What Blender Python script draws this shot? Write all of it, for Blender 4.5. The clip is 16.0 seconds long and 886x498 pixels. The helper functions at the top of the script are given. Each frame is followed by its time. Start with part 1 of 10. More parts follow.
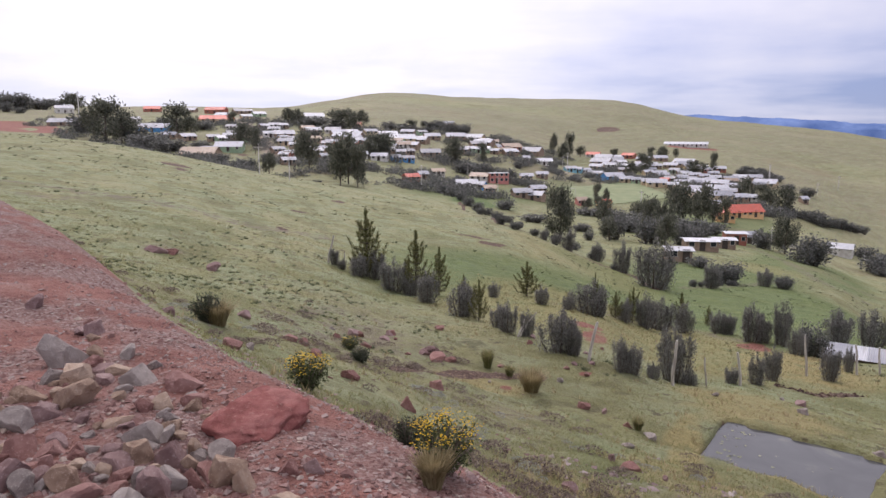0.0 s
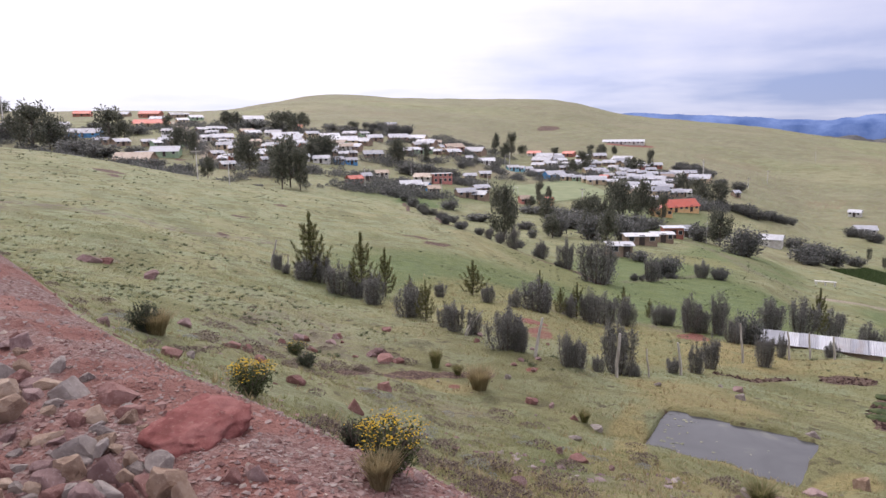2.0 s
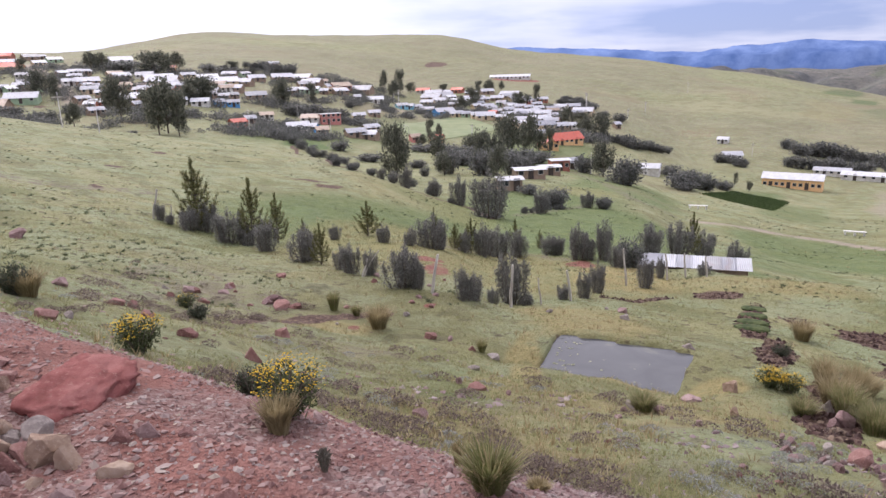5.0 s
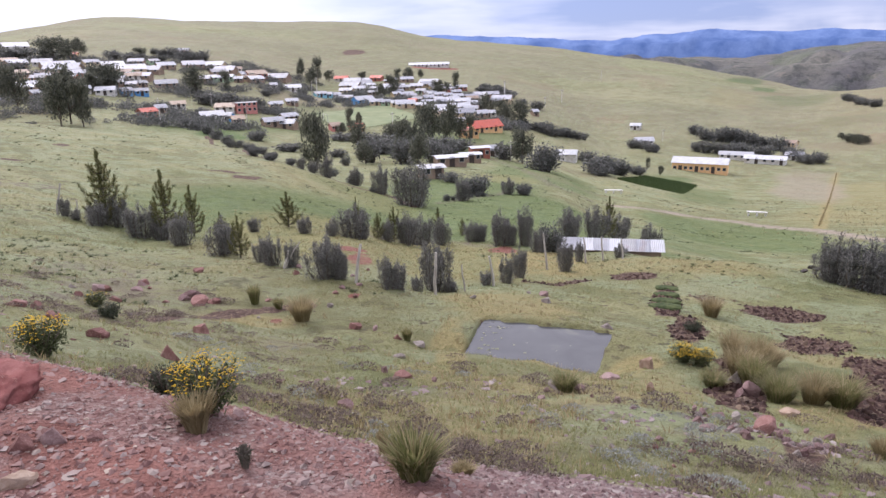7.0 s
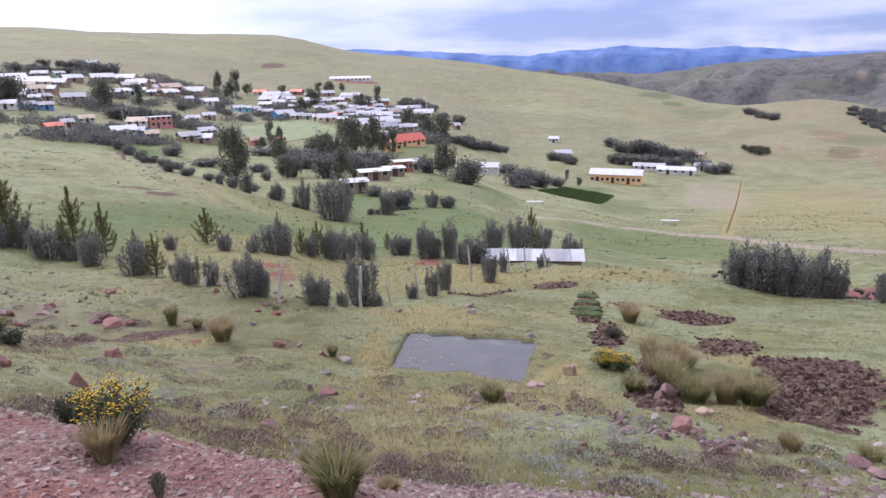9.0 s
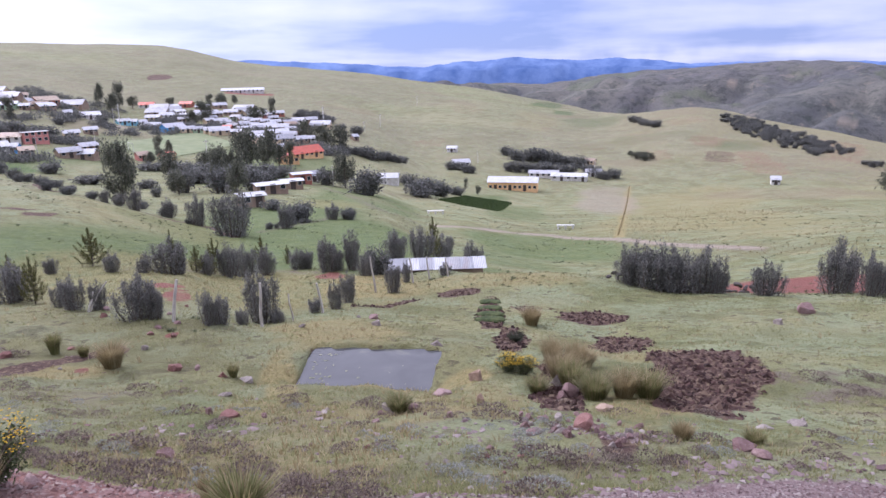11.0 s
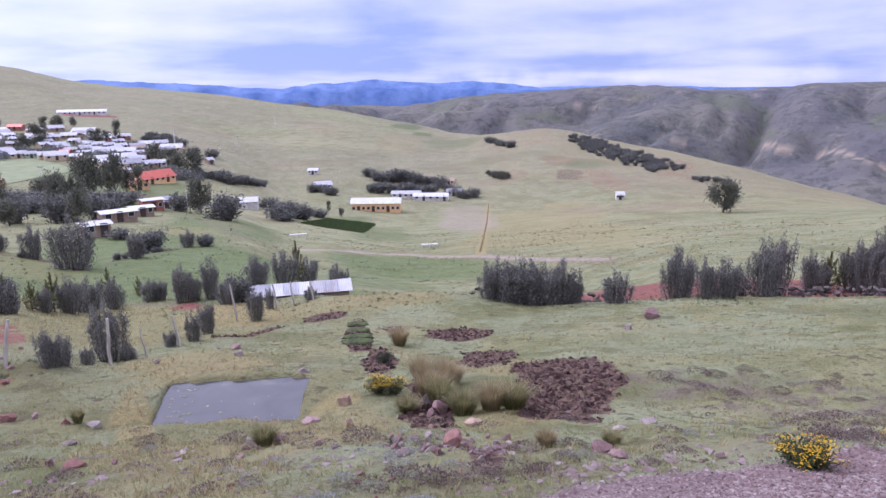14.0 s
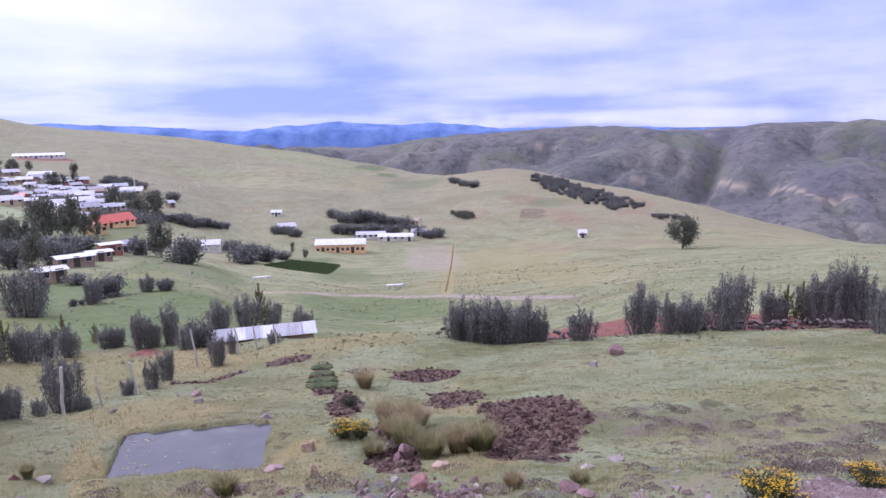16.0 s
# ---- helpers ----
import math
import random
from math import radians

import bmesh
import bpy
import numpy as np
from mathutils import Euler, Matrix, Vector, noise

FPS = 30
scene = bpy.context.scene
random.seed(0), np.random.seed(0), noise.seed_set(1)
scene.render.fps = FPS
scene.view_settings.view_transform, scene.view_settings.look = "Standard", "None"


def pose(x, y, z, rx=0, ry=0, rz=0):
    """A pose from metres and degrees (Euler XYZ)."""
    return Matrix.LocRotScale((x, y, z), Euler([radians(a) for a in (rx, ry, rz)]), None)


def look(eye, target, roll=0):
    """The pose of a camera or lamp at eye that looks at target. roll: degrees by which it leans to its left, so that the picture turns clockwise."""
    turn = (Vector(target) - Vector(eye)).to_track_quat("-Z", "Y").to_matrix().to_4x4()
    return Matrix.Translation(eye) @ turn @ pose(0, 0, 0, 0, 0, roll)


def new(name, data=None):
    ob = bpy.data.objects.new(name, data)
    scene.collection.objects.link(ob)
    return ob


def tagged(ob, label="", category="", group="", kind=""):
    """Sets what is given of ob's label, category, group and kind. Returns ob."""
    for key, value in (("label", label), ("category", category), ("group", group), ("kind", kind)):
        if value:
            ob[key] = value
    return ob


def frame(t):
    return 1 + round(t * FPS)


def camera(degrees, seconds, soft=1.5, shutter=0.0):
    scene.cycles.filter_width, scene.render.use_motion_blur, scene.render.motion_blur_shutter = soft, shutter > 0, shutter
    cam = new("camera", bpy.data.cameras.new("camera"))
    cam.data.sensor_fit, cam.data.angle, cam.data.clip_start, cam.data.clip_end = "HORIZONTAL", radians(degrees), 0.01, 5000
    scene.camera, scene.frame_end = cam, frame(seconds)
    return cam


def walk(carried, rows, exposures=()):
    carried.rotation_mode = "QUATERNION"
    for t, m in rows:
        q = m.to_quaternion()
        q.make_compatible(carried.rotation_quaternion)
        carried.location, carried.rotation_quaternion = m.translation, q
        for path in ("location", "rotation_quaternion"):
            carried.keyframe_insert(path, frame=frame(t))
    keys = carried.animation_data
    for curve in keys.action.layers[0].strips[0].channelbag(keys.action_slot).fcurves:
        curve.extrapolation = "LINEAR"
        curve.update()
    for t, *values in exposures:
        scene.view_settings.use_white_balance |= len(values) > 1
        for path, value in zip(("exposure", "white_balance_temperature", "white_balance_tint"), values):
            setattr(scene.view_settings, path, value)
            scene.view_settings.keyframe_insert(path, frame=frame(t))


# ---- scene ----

# ---------------------------------------------------------------- camera
cam = camera(65.3, 16.0, 1.5)
PATH = [
    (0.0, pose(0.000, 0.000, 1.700, 80.00, 0.00, -0.00)),
    (0.5, pose(0.006, 0.005, 1.695, 80.32, -0.01, -1.68)),
    (1.0, pose(0.012, 0.010, 1.690, 80.37, 0.26, -3.09)),
    (1.5, pose(0.018, 0.014, 1.685, 80.26, 0.51, -3.86)),
    (2.0, pose(0.023, 0.019, 1.680, 80.04, 0.77, -4.70)),
    (2.5, pose(0.029, 0.023, 1.676, 78.93, 0.93, -6.28)),
    (3.0, pose(0.035, 0.026, 1.672, 77.67, 0.92, -7.69)),
    (3.5, pose(0.041, 0.030, 1.668, 76.64, 1.02, -9.47)),
    (4.0, pose(0.046, 0.033, 1.664, 75.79, 1.30, -10.89)),
    (6.5, pose(0.075, 0.045, 1.648, 73.99, 1.76, -18.66)),
    (7.0, pose(0.081, 0.046, 1.645, 73.74, 1.57, -20.31)),
    (7.5, pose(0.087, 0.047, 1.643, 73.85, 1.62, -22.03)),
    (8.0, pose(0.092, 0.048, 1.641, 74.11, 1.55, -23.63)),
    (8.5, pose(0.098, 0.049, 1.639, 74.03, 1.41, -25.18)),
    (9.0, pose(0.104, 0.049, 1.637, 74.69, 1.14, -26.61)),
    (11.5, pose(0.132, 0.047, 1.632, 75.40, 0.86, -36.97)),
    (12.0, pose(0.137, 0.046, 1.631, 75.53, 0.34, -38.81)),
    (12.5, pose(0.143, 0.045, 1.631, 75.84, 0.45, -40.75)),
    (13.0, pose(0.149, 0.043, 1.631, 76.07, 0.59, -42.43)),
    (13.5, pose(0.154, 0.041, 1.631, 76.41, 0.33, -44.27)),
    (14.0, pose(0.160, 0.039, 1.631, 76.93, 0.79, -46.28)),
    (14.5, pose(0.165, 0.036, 1.632, 77.34, 0.97, -48.26)),
    (15.0, pose(0.171, 0.033, 1.633, 78.36, 0.94, -50.33)),
    (15.5, pose(0.176, 0.030, 1.634, 79.45, 0.89, -50.30)),
    (16.0, pose(0.182, 0.026, 1.635, 80.18, 1.09, -49.27)),
]
EXPOSURES = [(0.0, 0.36, 6400, 19), (2.0, 0.48, 6400, 19), (3.5, 0.66, 6350, 19), (7.0, 0.71, 6150, 19), (9.0, 0.72, 5900, 21), (12.5, 0.72, 5620, 27), (16.0, 0.72, 5500, 33)]
walk(cam, PATH, EXPOSURES)

# ---------------------------------------------------------------- sky and light
SUN_AZ, SUN_EL = -14.0, 38.0          # degrees; azimuth to the right of +y


def sun_way():
    a, e = radians(SUN_AZ), radians(SUN_EL)
    return Vector((math.sin(a) * math.cos(e), math.cos(a) * math.cos(e), math.sin(e)))


def make_world():
    world = bpy.data.worlds.new("overcast_sky")
    scene.world = world
    world.use_nodes = True
    nt = world.node_tree
    nt.nodes.clear()

    def n(kind, **kw):
        node = nt.nodes.new(kind)
        for key, value in kw.items():
            node.inputs[key].default_value = value
        return node

    def m(op, a, b=None, c=None):
        node = nt.nodes.new("ShaderNodeMath")
        node.operation = op
        for i, v in enumerate((a, b, c)):
            if v is None:
                continue
            if isinstance(v, (int, float)):
                node.inputs[i].default_value = v
            else:
                nt.links.new(v, node.inputs[i])
        return node.outputs[0]

    coord = nt.nodes.new("ShaderNodeTexCoord").outputs["Generated"]
    split = nt.nodes.new("ShaderNodeSeparateXYZ")
    nt.links.new(coord, split.inputs[0])
    up = m("MAXIMUM", split.outputs[2], 0.0)
    lift = m("ADD", up, 0.10)
    flat = nt.nodes.new("ShaderNodeCombineXYZ")
    nt.links.new(m("DIVIDE", split.outputs[0], lift), flat.inputs[0])
    nt.links.new(m("DIVIDE", split.outputs[1], lift), flat.inputs[1])
    clouds = n("ShaderNodeTexNoise", Scale=0.62, Detail=7.0, Roughness=0.50, Distortion=0.15)
    nt.links.new(flat.outputs[0], clouds.inputs["Vector"])
    broad = n("ShaderNodeTexNoise", Scale=0.22, Detail=2.0, Roughness=0.5)
    nt.links.new(flat.outputs[0], broad.inputs["Vector"])
    billow = n("ShaderNodeTexNoise", Scale=7.0, Detail=4.0, Roughness=0.55)
    nt.links.new(coord, billow.inputs["Vector"])
    dot = nt.nodes.new("ShaderNodeVectorMath")
    dot.operation = "DOT_PRODUCT"
    nt.links.new(coord, dot.inputs[0])
    dot.inputs[1].default_value = sun_way()
    near_sun = m("MAXIMUM", dot.outputs["Value"], 0.0)
    glow = m("POWER", near_sun, 4.0)

    def bell(centre, half):
        q = m("DIVIDE", m("SUBTRACT", up, centre), half)
        return m("EXPONENT", m("MULTIPLY", m("MULTIPLY", q, q), -1.0))

    def rise(value, low, high):
        node = nt.nodes.new("ShaderNodeMapRange")
        node.interpolation_type = "SMOOTHSTEP"
        nt.links.new(value, node.inputs["Value"])
        node.inputs["From Min"].default_value, node.inputs["From Max"].default_value = low, high
        return node.outputs[0]

    # thickness of the cloud, thinner round the hidden sun
    thin = m("ADD", m("MULTIPLY_ADD", clouds.outputs["Fac"], 1.0, -0.20), m("MULTIPLY_ADD", broad.outputs["Fac"], 0.6, -0.32))
    thin = m("ADD", thin, m("MULTIPLY_ADD", billow.outputs["Fac"], 0.35, -0.175))
    thin = m("ADD", thin, m("MULTIPLY", glow, 0.85))
    # overcast brightens and whitens towards the zenith
    thin = m("ADD", thin, m("MULTIPLY", m("POWER", up, 1.5), 0.9))
    # heavy blue-grey cloud low over the eastern ranges, and a pale bank right on the skyline
    thin = m("SUBTRACT", thin, m("MULTIPLY", m("MULTIPLY", m("MULTIPLY", bell(0.07, 0.065), rise(split.outputs[0], 0.08, 0.30)), m("SUBTRACT", 1.0, rise(split.outputs[0], 0.60, 0.85))), 0.20))
    bank = m("MULTIPLY", bell(0.012, 0.011), rise(split.outputs[0], 0.60, 0.82))
    thin = m("ADD", thin, m("MULTIPLY", m("MULTIPLY", bank, rise(billow.outputs["Fac"], 0.36, 0.60)), 0.30))
    ramp = nt.nodes.new("ShaderNodeValToRGB")
    ramp.color_ramp.elements[0].position, ramp.color_ramp.elements[0].color = 0.08, (0.36, 0.44, 0.70, 1)
    ramp.color_ramp.elements[1].position, ramp.color_ramp.elements[1].color = 0.78, (1.0, 0.98, 1.0, 1)
    mid = ramp.color_ramp.elements.new(0.36)
    mid.color = (0.66, 0.70, 0.88, 1)
    nt.links.new(thin, ramp.inputs[0])
    lit = n("ShaderNodeBackground")
    nt.links.new(ramp.outputs[0], lit.inputs["Color"])
    nt.links.new(m("ADD", m("MULTIPLY_ADD", glow, 0.45, 0.60), m("MULTIPLY", up, 0.42)), lit.inputs["Strength"])
    sky = nt.nodes.new("ShaderNodeTexSky")
    sky.sky_type, sky.sun_disc = "NISHITA", False
    sky.sun_elevation, sky.sun_rotation = radians(SUN_EL), radians(SUN_AZ)
    sky.altitude = 3500
    clear = n("ShaderNodeBackground", Strength=0.09)
    nt.links.new(sky.outputs[0], clear.inputs["Color"])
    mix = n("ShaderNodeMixShader", Fac=0.9)
    nt.links.new(clear.outputs[0], mix.inputs[1])
    nt.links.new(lit.outputs[0], mix.inputs[2])
    out = nt.nodes.new("ShaderNodeOutputWorld")
    nt.links.new(mix.outputs[0], out.inputs[0])


make_world()
sun = new("sun", bpy.data.lights.new("sun", "SUN"))
sun.data.energy, sun.data.angle, sun.data.color = 1.5, radians(40), (1.0, 0.95, 0.88)
sun.matrix_world = look(sun_way() * 50, (0, 0, 0))


# ---------------------------------------------------------------- landform
EYE = 1.7                      # eye over the road shoulder, which lies at z = 0
EDGE_N, EDGE_D = (0.72, 0.694), 2.45   # the road's edge: a line, its normal pointing downhill
SECTIONS = []


def section(az, *knots):
    """A cut through the land from the road: azimuth, then range and angle of sight at each break of slope."""
    SECTIONS.append((az, knots))


section(-62, (30, -5.0), (150, 0.6), (190, 0.2), (300, 0.4), (400, 0.6), (700, 1.4), (1000, 0.8))
section(-40, (30, -5.8), (150, 0.2), (190, -0.6), (300, -0.4), (400, 0.2), (700, 1.2), (1000, 0.6))
section(-27, (30, -8.5), (140, -1.0), (180, -2.2), (260, -1.7), (380, -0.2), (800, 1.4), (1000, 0.8))
section(-14, (32, -10.8), (125, -3.7), (160, -5.0), (230, -3.2), (380, 0.2), (800, 1.35), (1050, 0.6))
section(-4, (36, -12.8), (110, -5.6), (140, -7.0), (200, -4.8), (400, -0.1), (850, 2.55), (1150, 1.4))
section(5, (40, -13.4), (95, -7.7), (125, -8.7), (200, -6.1), (400, -1.1), (850, 2.10), (1150, 1.2))
section(13, (42, -14.4), (80, -11.2), (110, -9.9), (210, -6.9), (330, -4.1), (850, 2.05), (1150, 0.8))
section(20, (30, -18.0), (60, -14.0), (110, -10.3), (210, -7.1), (340, -3.9), (850, 0.62), (1150, -0.6))
section(29, (30, -18.2), (52, -14.9), (110, -11.1), (210, -8.4), (340, -5.2), (850, -0.35), (1150, -2.0))
section(37, (25, -19.6), (34, -16.9), (46, -16.8), (120, -12.5), (240, -8.9), (850, -1.5), (1150, -4.0))
section(45, (24, -20.3), (33, -16.9), (43, -17.7), (115, -13.5), (250, -9.2), (780, -3.1), (1100, -6.5))
section(49, (23, -20.8), (32, -17.1), (42, -17.9), (110, -13.4), (250, -9.2), (600, -3.8), (950, -8.0))
section(54.5, (22, -20.6), (31, -17.9), (41, -18.2), (95, -13.8), (250, -9.0), (550, -3.3), (900, -9.0))
section(60, (22, -20.0), (32, -17.4), (42, -17.4), (86, -13.6), (240, -9.0), (520, -4.3), (880, -10.0))
section(67, (22, -19.4), (34, -16.5), (43, -16.4), (84, -12.4), (220, -9.3), (480, -5.6), (850, -11.0))
section(75, (22, -18.5), (36, -15.5), (46, -15.4), (95, -11.0), (170, -9.7), (420, -7.5), (800, -11.5))
section(81, (22, -17.6), (38, -14.6), (48, -14.6), (110, -9.8), (150, -9.1), (380, -8.8), (800, -11.5))
section(100, (22, -16.5), (40, -13.5), (50, -13.6), (110, -9.6), (150, -9.0), (380, -9.2), (800, -11.5))


def smooth(v, a, b):
    v = np.clip((v - a) / (b - a), 0, 1)
    return v * v * (3 - 2 * v)


def hash2(i, j, seed):
    h = np.sin(i * 127.1 + j * 311.7 + seed * 74.7) * 43758.5453
    return h - np.floor(h)


def bumps(x, y, seed=0.0):
    """Value noise, -1 to 1."""
    i, j = np.floor(x), np.floor(y)
    u, v = x - i, y - j
    u, v = u * u * (3 - 2 * u), v * v * (3 - 2 * v)
    a, b = hash2(i, j, seed), hash2(i + 1, j, seed)
    c, d = hash2(i, j + 1, seed), hash2(i + 1, j + 1, seed)
    return 2 * (a + (b - a) * u + (c - a) * v + (a - b - c + d) * u * v) - 1


def pchip_slopes(x, y):
    """Monotone slopes along the first axis."""
    h, d = np.diff(x, axis=0), np.diff(y, axis=0) / np.diff(x, axis=0)
    s = np.zeros_like(y)
    w1, w2 = 2 * h[1:] + h[:-1], h[1:] + 2 * h[:-1]
    good = d[1:] * d[:-1] > 0
    safe = np.where(good, 1, 0)
    s[1:-1] = np.where(good, (w1 + w2) / np.where(good, w1 / np.where(safe, d[:-1], 1) + w2 / np.where(safe, d[1:], 1), 1), 0)
    s[0], s[-1] = d[0], d[-1]
    return s


def hermite(x, k, xs, ys, ss):
    """Cubic through rows of knots, for the interval k of each column."""
    c = np.arange(len(x)) if xs.ndim > 1 else None
    g = (lambda q, j: q[j, c]) if c is not None else (lambda q, j: q[j])
    x0, x1 = g(xs, k), g(xs, k + 1)
    h = x1 - x0
    t = np.clip((x - x0) / h, 0, 1)
    return ((1 + 2 * t) * (1 - t) ** 2 * g(ys, k) + t * (1 - t) ** 2 * h * g(ss, k)
            + t * t * (3 - 2 * t) * g(ys, k + 1) + t * t * (t - 1) * h * g(ss, k + 1))


# skyline of the hills beyond the valley: azimuth and angle of sight
FAR_AZ = (-60, 20, 30, 37, 43, 47, 51, 55.5, 60, 63, 66, 69.5, 72.5, 76.5, 80, 84, 95)
FAR_EL = (-2.5, -2.0, -1.6, -1.30, -1.45, -0.90, -0.45, -0.13, 0.06, -0.05, -0.30, -0.50, -0.07, -0.02, 0.12, -0.25, -0.4)


def knots_at(az):
    """Ranges and heights of the breaks of slope for each azimuth."""
    za = np.array([s[0] for s in SECTIONS], float)
    a = np.clip(az, za[0], za[-1])
    i = np.clip(np.searchsorted(za, a, "right") - 1, 0, len(za) - 2)
    rows = []
    for q in range(7):
        rq = np.array([s[1][q][0] for s in SECTIONS], float)
        eq = np.array([s[1][q][1] for s in SECTIONS], float)
        rows.append((hermite(a, i, za, rq, pchip_slopes(za, rq)), hermite(a, i, za, eq, pchip_slopes(za, eq))))
    r = [q[0] for q in rows]
    z = [EYE + q[0] * np.tan(np.radians(q[1])) for q in rows]
    # the deep valley and the far hills beyond it
    east = smooth(a, 24, 60)
    r += [np.maximum(r[-1] + 250, 1250 + 250 * east), np.full_like(a, 2500.0), np.full_like(a, 3300.0), np.full_like(a, 4800.0)]
    z += [-40 - 190 * east, EYE + 2500 * np.tan(np.radians(np.interp(a, FAR_AZ, FAR_EL))), -60 - 60 * east, np.full_like(a, -150.0)]
    return np.array(r), np.array(z)


def slope_drop(s):
    """The fall of the bank below the shoulder, by the distance beyond its edge."""
    return np.interp(s, (-0.65, -0.05, 1.15, 1.85, 3.3, 6.55, 8.55, 10.6, 13.5, 17.5, 23.5, 40), (0, 0.13, 0.93, 1.38, 1.95, 3.4, 4.25, 4.7, 4.95, 5.7, 6.8, 9.0))


POND_Z = -4.87
POND_CORNERS = np.array(((6.40, 14.63), (8.66, 12.73), (7.13, 11.07), (5.12, 12.74)))
POND_C = POND_CORNERS.mean(axis=0)


def pond_inside(x, y):
    """Below 1 inside the water's outline: four straight banks with slightly rounded corners."""
    x, y = np.asarray(x, float), np.asarray(y, float)
    total = np.zeros_like(x)
    for a, b in zip(POND_CORNERS, np.roll(POND_CORNERS, -1, axis=0)):
        n = np.array((-(b - a)[1], (b - a)[0]))
        d = (a - POND_C) @ n
        total = total + np.maximum(((x - POND_C[0]) * n[0] + (y - POND_C[1]) * n[1]) / d, 0) ** 16
    return total ** (1 / 16) + 0.03 * bumps(x * 1.7, y * 1.7, 9) + 0.015 * bumps(x * 5.1, y * 5.1, 19)


def edge_distance(x, y):
    return EDGE_N[0] * x + EDGE_N[1] * y - EDGE_D - 0.1 * np.maximum(0, -x - 1.5) - 0.17 * np.clip(x - 1, 0, 4)


def shoulder_distance(x, y):
    """Distance beyond the gravel, which widens where the road bends away."""
    az = np.degrees(np.arctan2(x, np.maximum(y, 0.01)))
    return edge_distance(x, y) - np.maximum(0.5 * smooth(x, -0.5, 1.2), np.interp(az, (44, 57, 66, 73, 83), (0.4, 1.65, 1.95, 2.4, 3.0)) * (np.asarray(x) > 0))


def ground(x, y):
    """The height of the land, for arrays."""
    x, y = np.atleast_1d(np.asarray(x, float)), np.atleast_1d(np.asarray(y, float))
    r, az = np.hypot(x, y), np.degrees(np.arctan2(x, y))
    s = edge_distance(x, y)
    wob = 0.22 * bumps(x * 0.55, y * 0.55, 3) + 0.09 * bumps(x * 1.9, y * 1.9, 4)
    near = -slope_drop(s + wob * smooth(s, -0.5, 2.5))
    kr, kz = knots_at(az)
    r0 = np.full_like(r, 11.0)
    z0 = -slope_drop(edge_distance(11 * np.sin(np.radians(az)), 11 * np.cos(np.radians(az))))
    kr, kz = np.vstack([r0[None], kr]), np.vstack([z0[None], kz])
    k = np.clip((r[None] >= kr).sum(0) - 1, 0, len(kr) - 2)
    far = hermite(r, k, kr, kz, pchip_slopes(kr, kz))
    w = np.maximum(smooth(s, 9, 17), smooth(r, 13, 26))
    w = np.where(s < 0, w * smooth(r, 15, 40), w)
    z = near * (1 - w) + far * w
    # unevenness: tussocks near by, swells and gullies far off
    turf = smooth(s, 0.8, 3.0) * (1 - smooth(r, 60, 160))
    z += turf * (0.05 * bumps(x * 1.1, y * 1.1, 1) + 0.03 * bumps(x * 2.7, y * 2.7, 2) + 0.10 * bumps(x * 0.3, y * 0.3, 5) * smooth(r, 14, 30))
    z += smooth(r, 130, 300) * (0.4 * bumps(x / 11, y / 11, 6) + 0.9 * bumps(x / 37, y / 37, 7) * smooth(r, 120, 350))
    hills = smooth(r, 450, 1000)
    z += hills * (2.2 * bumps(x / 70, y / 70, 8) + 0.6 * bumps(x / 31, y / 31, 12))
    # gullies and spurs on the far side of the valley, running down towards it
    wx, wy = x + 90 * bumps(x / 310, y / 310, 15), y + 90 * bumps(x / 310, y / 310, 16)
    flank = smooth(r, 1300, 1650) * (1 - 0.85 * smooth(r, 2150, 2480))
    gully = (1 - np.abs(bumps(wx / 430 + 0.6 * wy / 430, wy / 300, 14))) ** 3
    gully2 = (1 - np.abs(bumps(wx / 190, wy / 150 - 0.5 * wx / 190, 17))) ** 3
    gully3 = (1 - np.abs(bumps(wx / 85, wy / 85, 29))) ** 3
    z += flank * (-70 * (gully - 0.3) - 32 * (gully2 - 0.3) - 11 * (gully3 - 0.3))
    z += smooth(r, 2200, 2500) * (3.0 * bumps(x / 90, y / 90, 20) + 1.5 * bumps(x / 40, y / 40, 28))
    rough = 1 - smooth(s, -0.3, 0.4)
    z += rough * (1 - smooth(r, 12, 30)) * (0.05 * bumps(x * 1.3, y * 1.3, 10) + 0.03 * bumps(x * 3.7, y * 3.7, 11))
    # spoil heap on the shoulder, banked up to the left of the walker
    heap = np.exp(-(((x + 3.0) / 1.9) ** 2 + ((y - 3.3) / 1.5) ** 2))
    z += 0.18 * heap
    z += 0.42 * smooth(-x, 2.3, 6.5) * (1 - smooth(s, 0.0, 1.3)) * (1 - smooth(r, 14, 30))
    # the pond's hollow
    q = pond_inside(x, y)
    rim = 1 - smooth(q, 1.0, 1.9)
    z = z * (1 - rim) + (POND_Z + 0.06 + 0.04 * bumps(x * 2, y * 2, 13)) * rim
    z -= (1 - smooth(q, 0.97, 1.09)) * 0.45
    return z


def gz(x, y):
    return float(ground(x, y)[0])


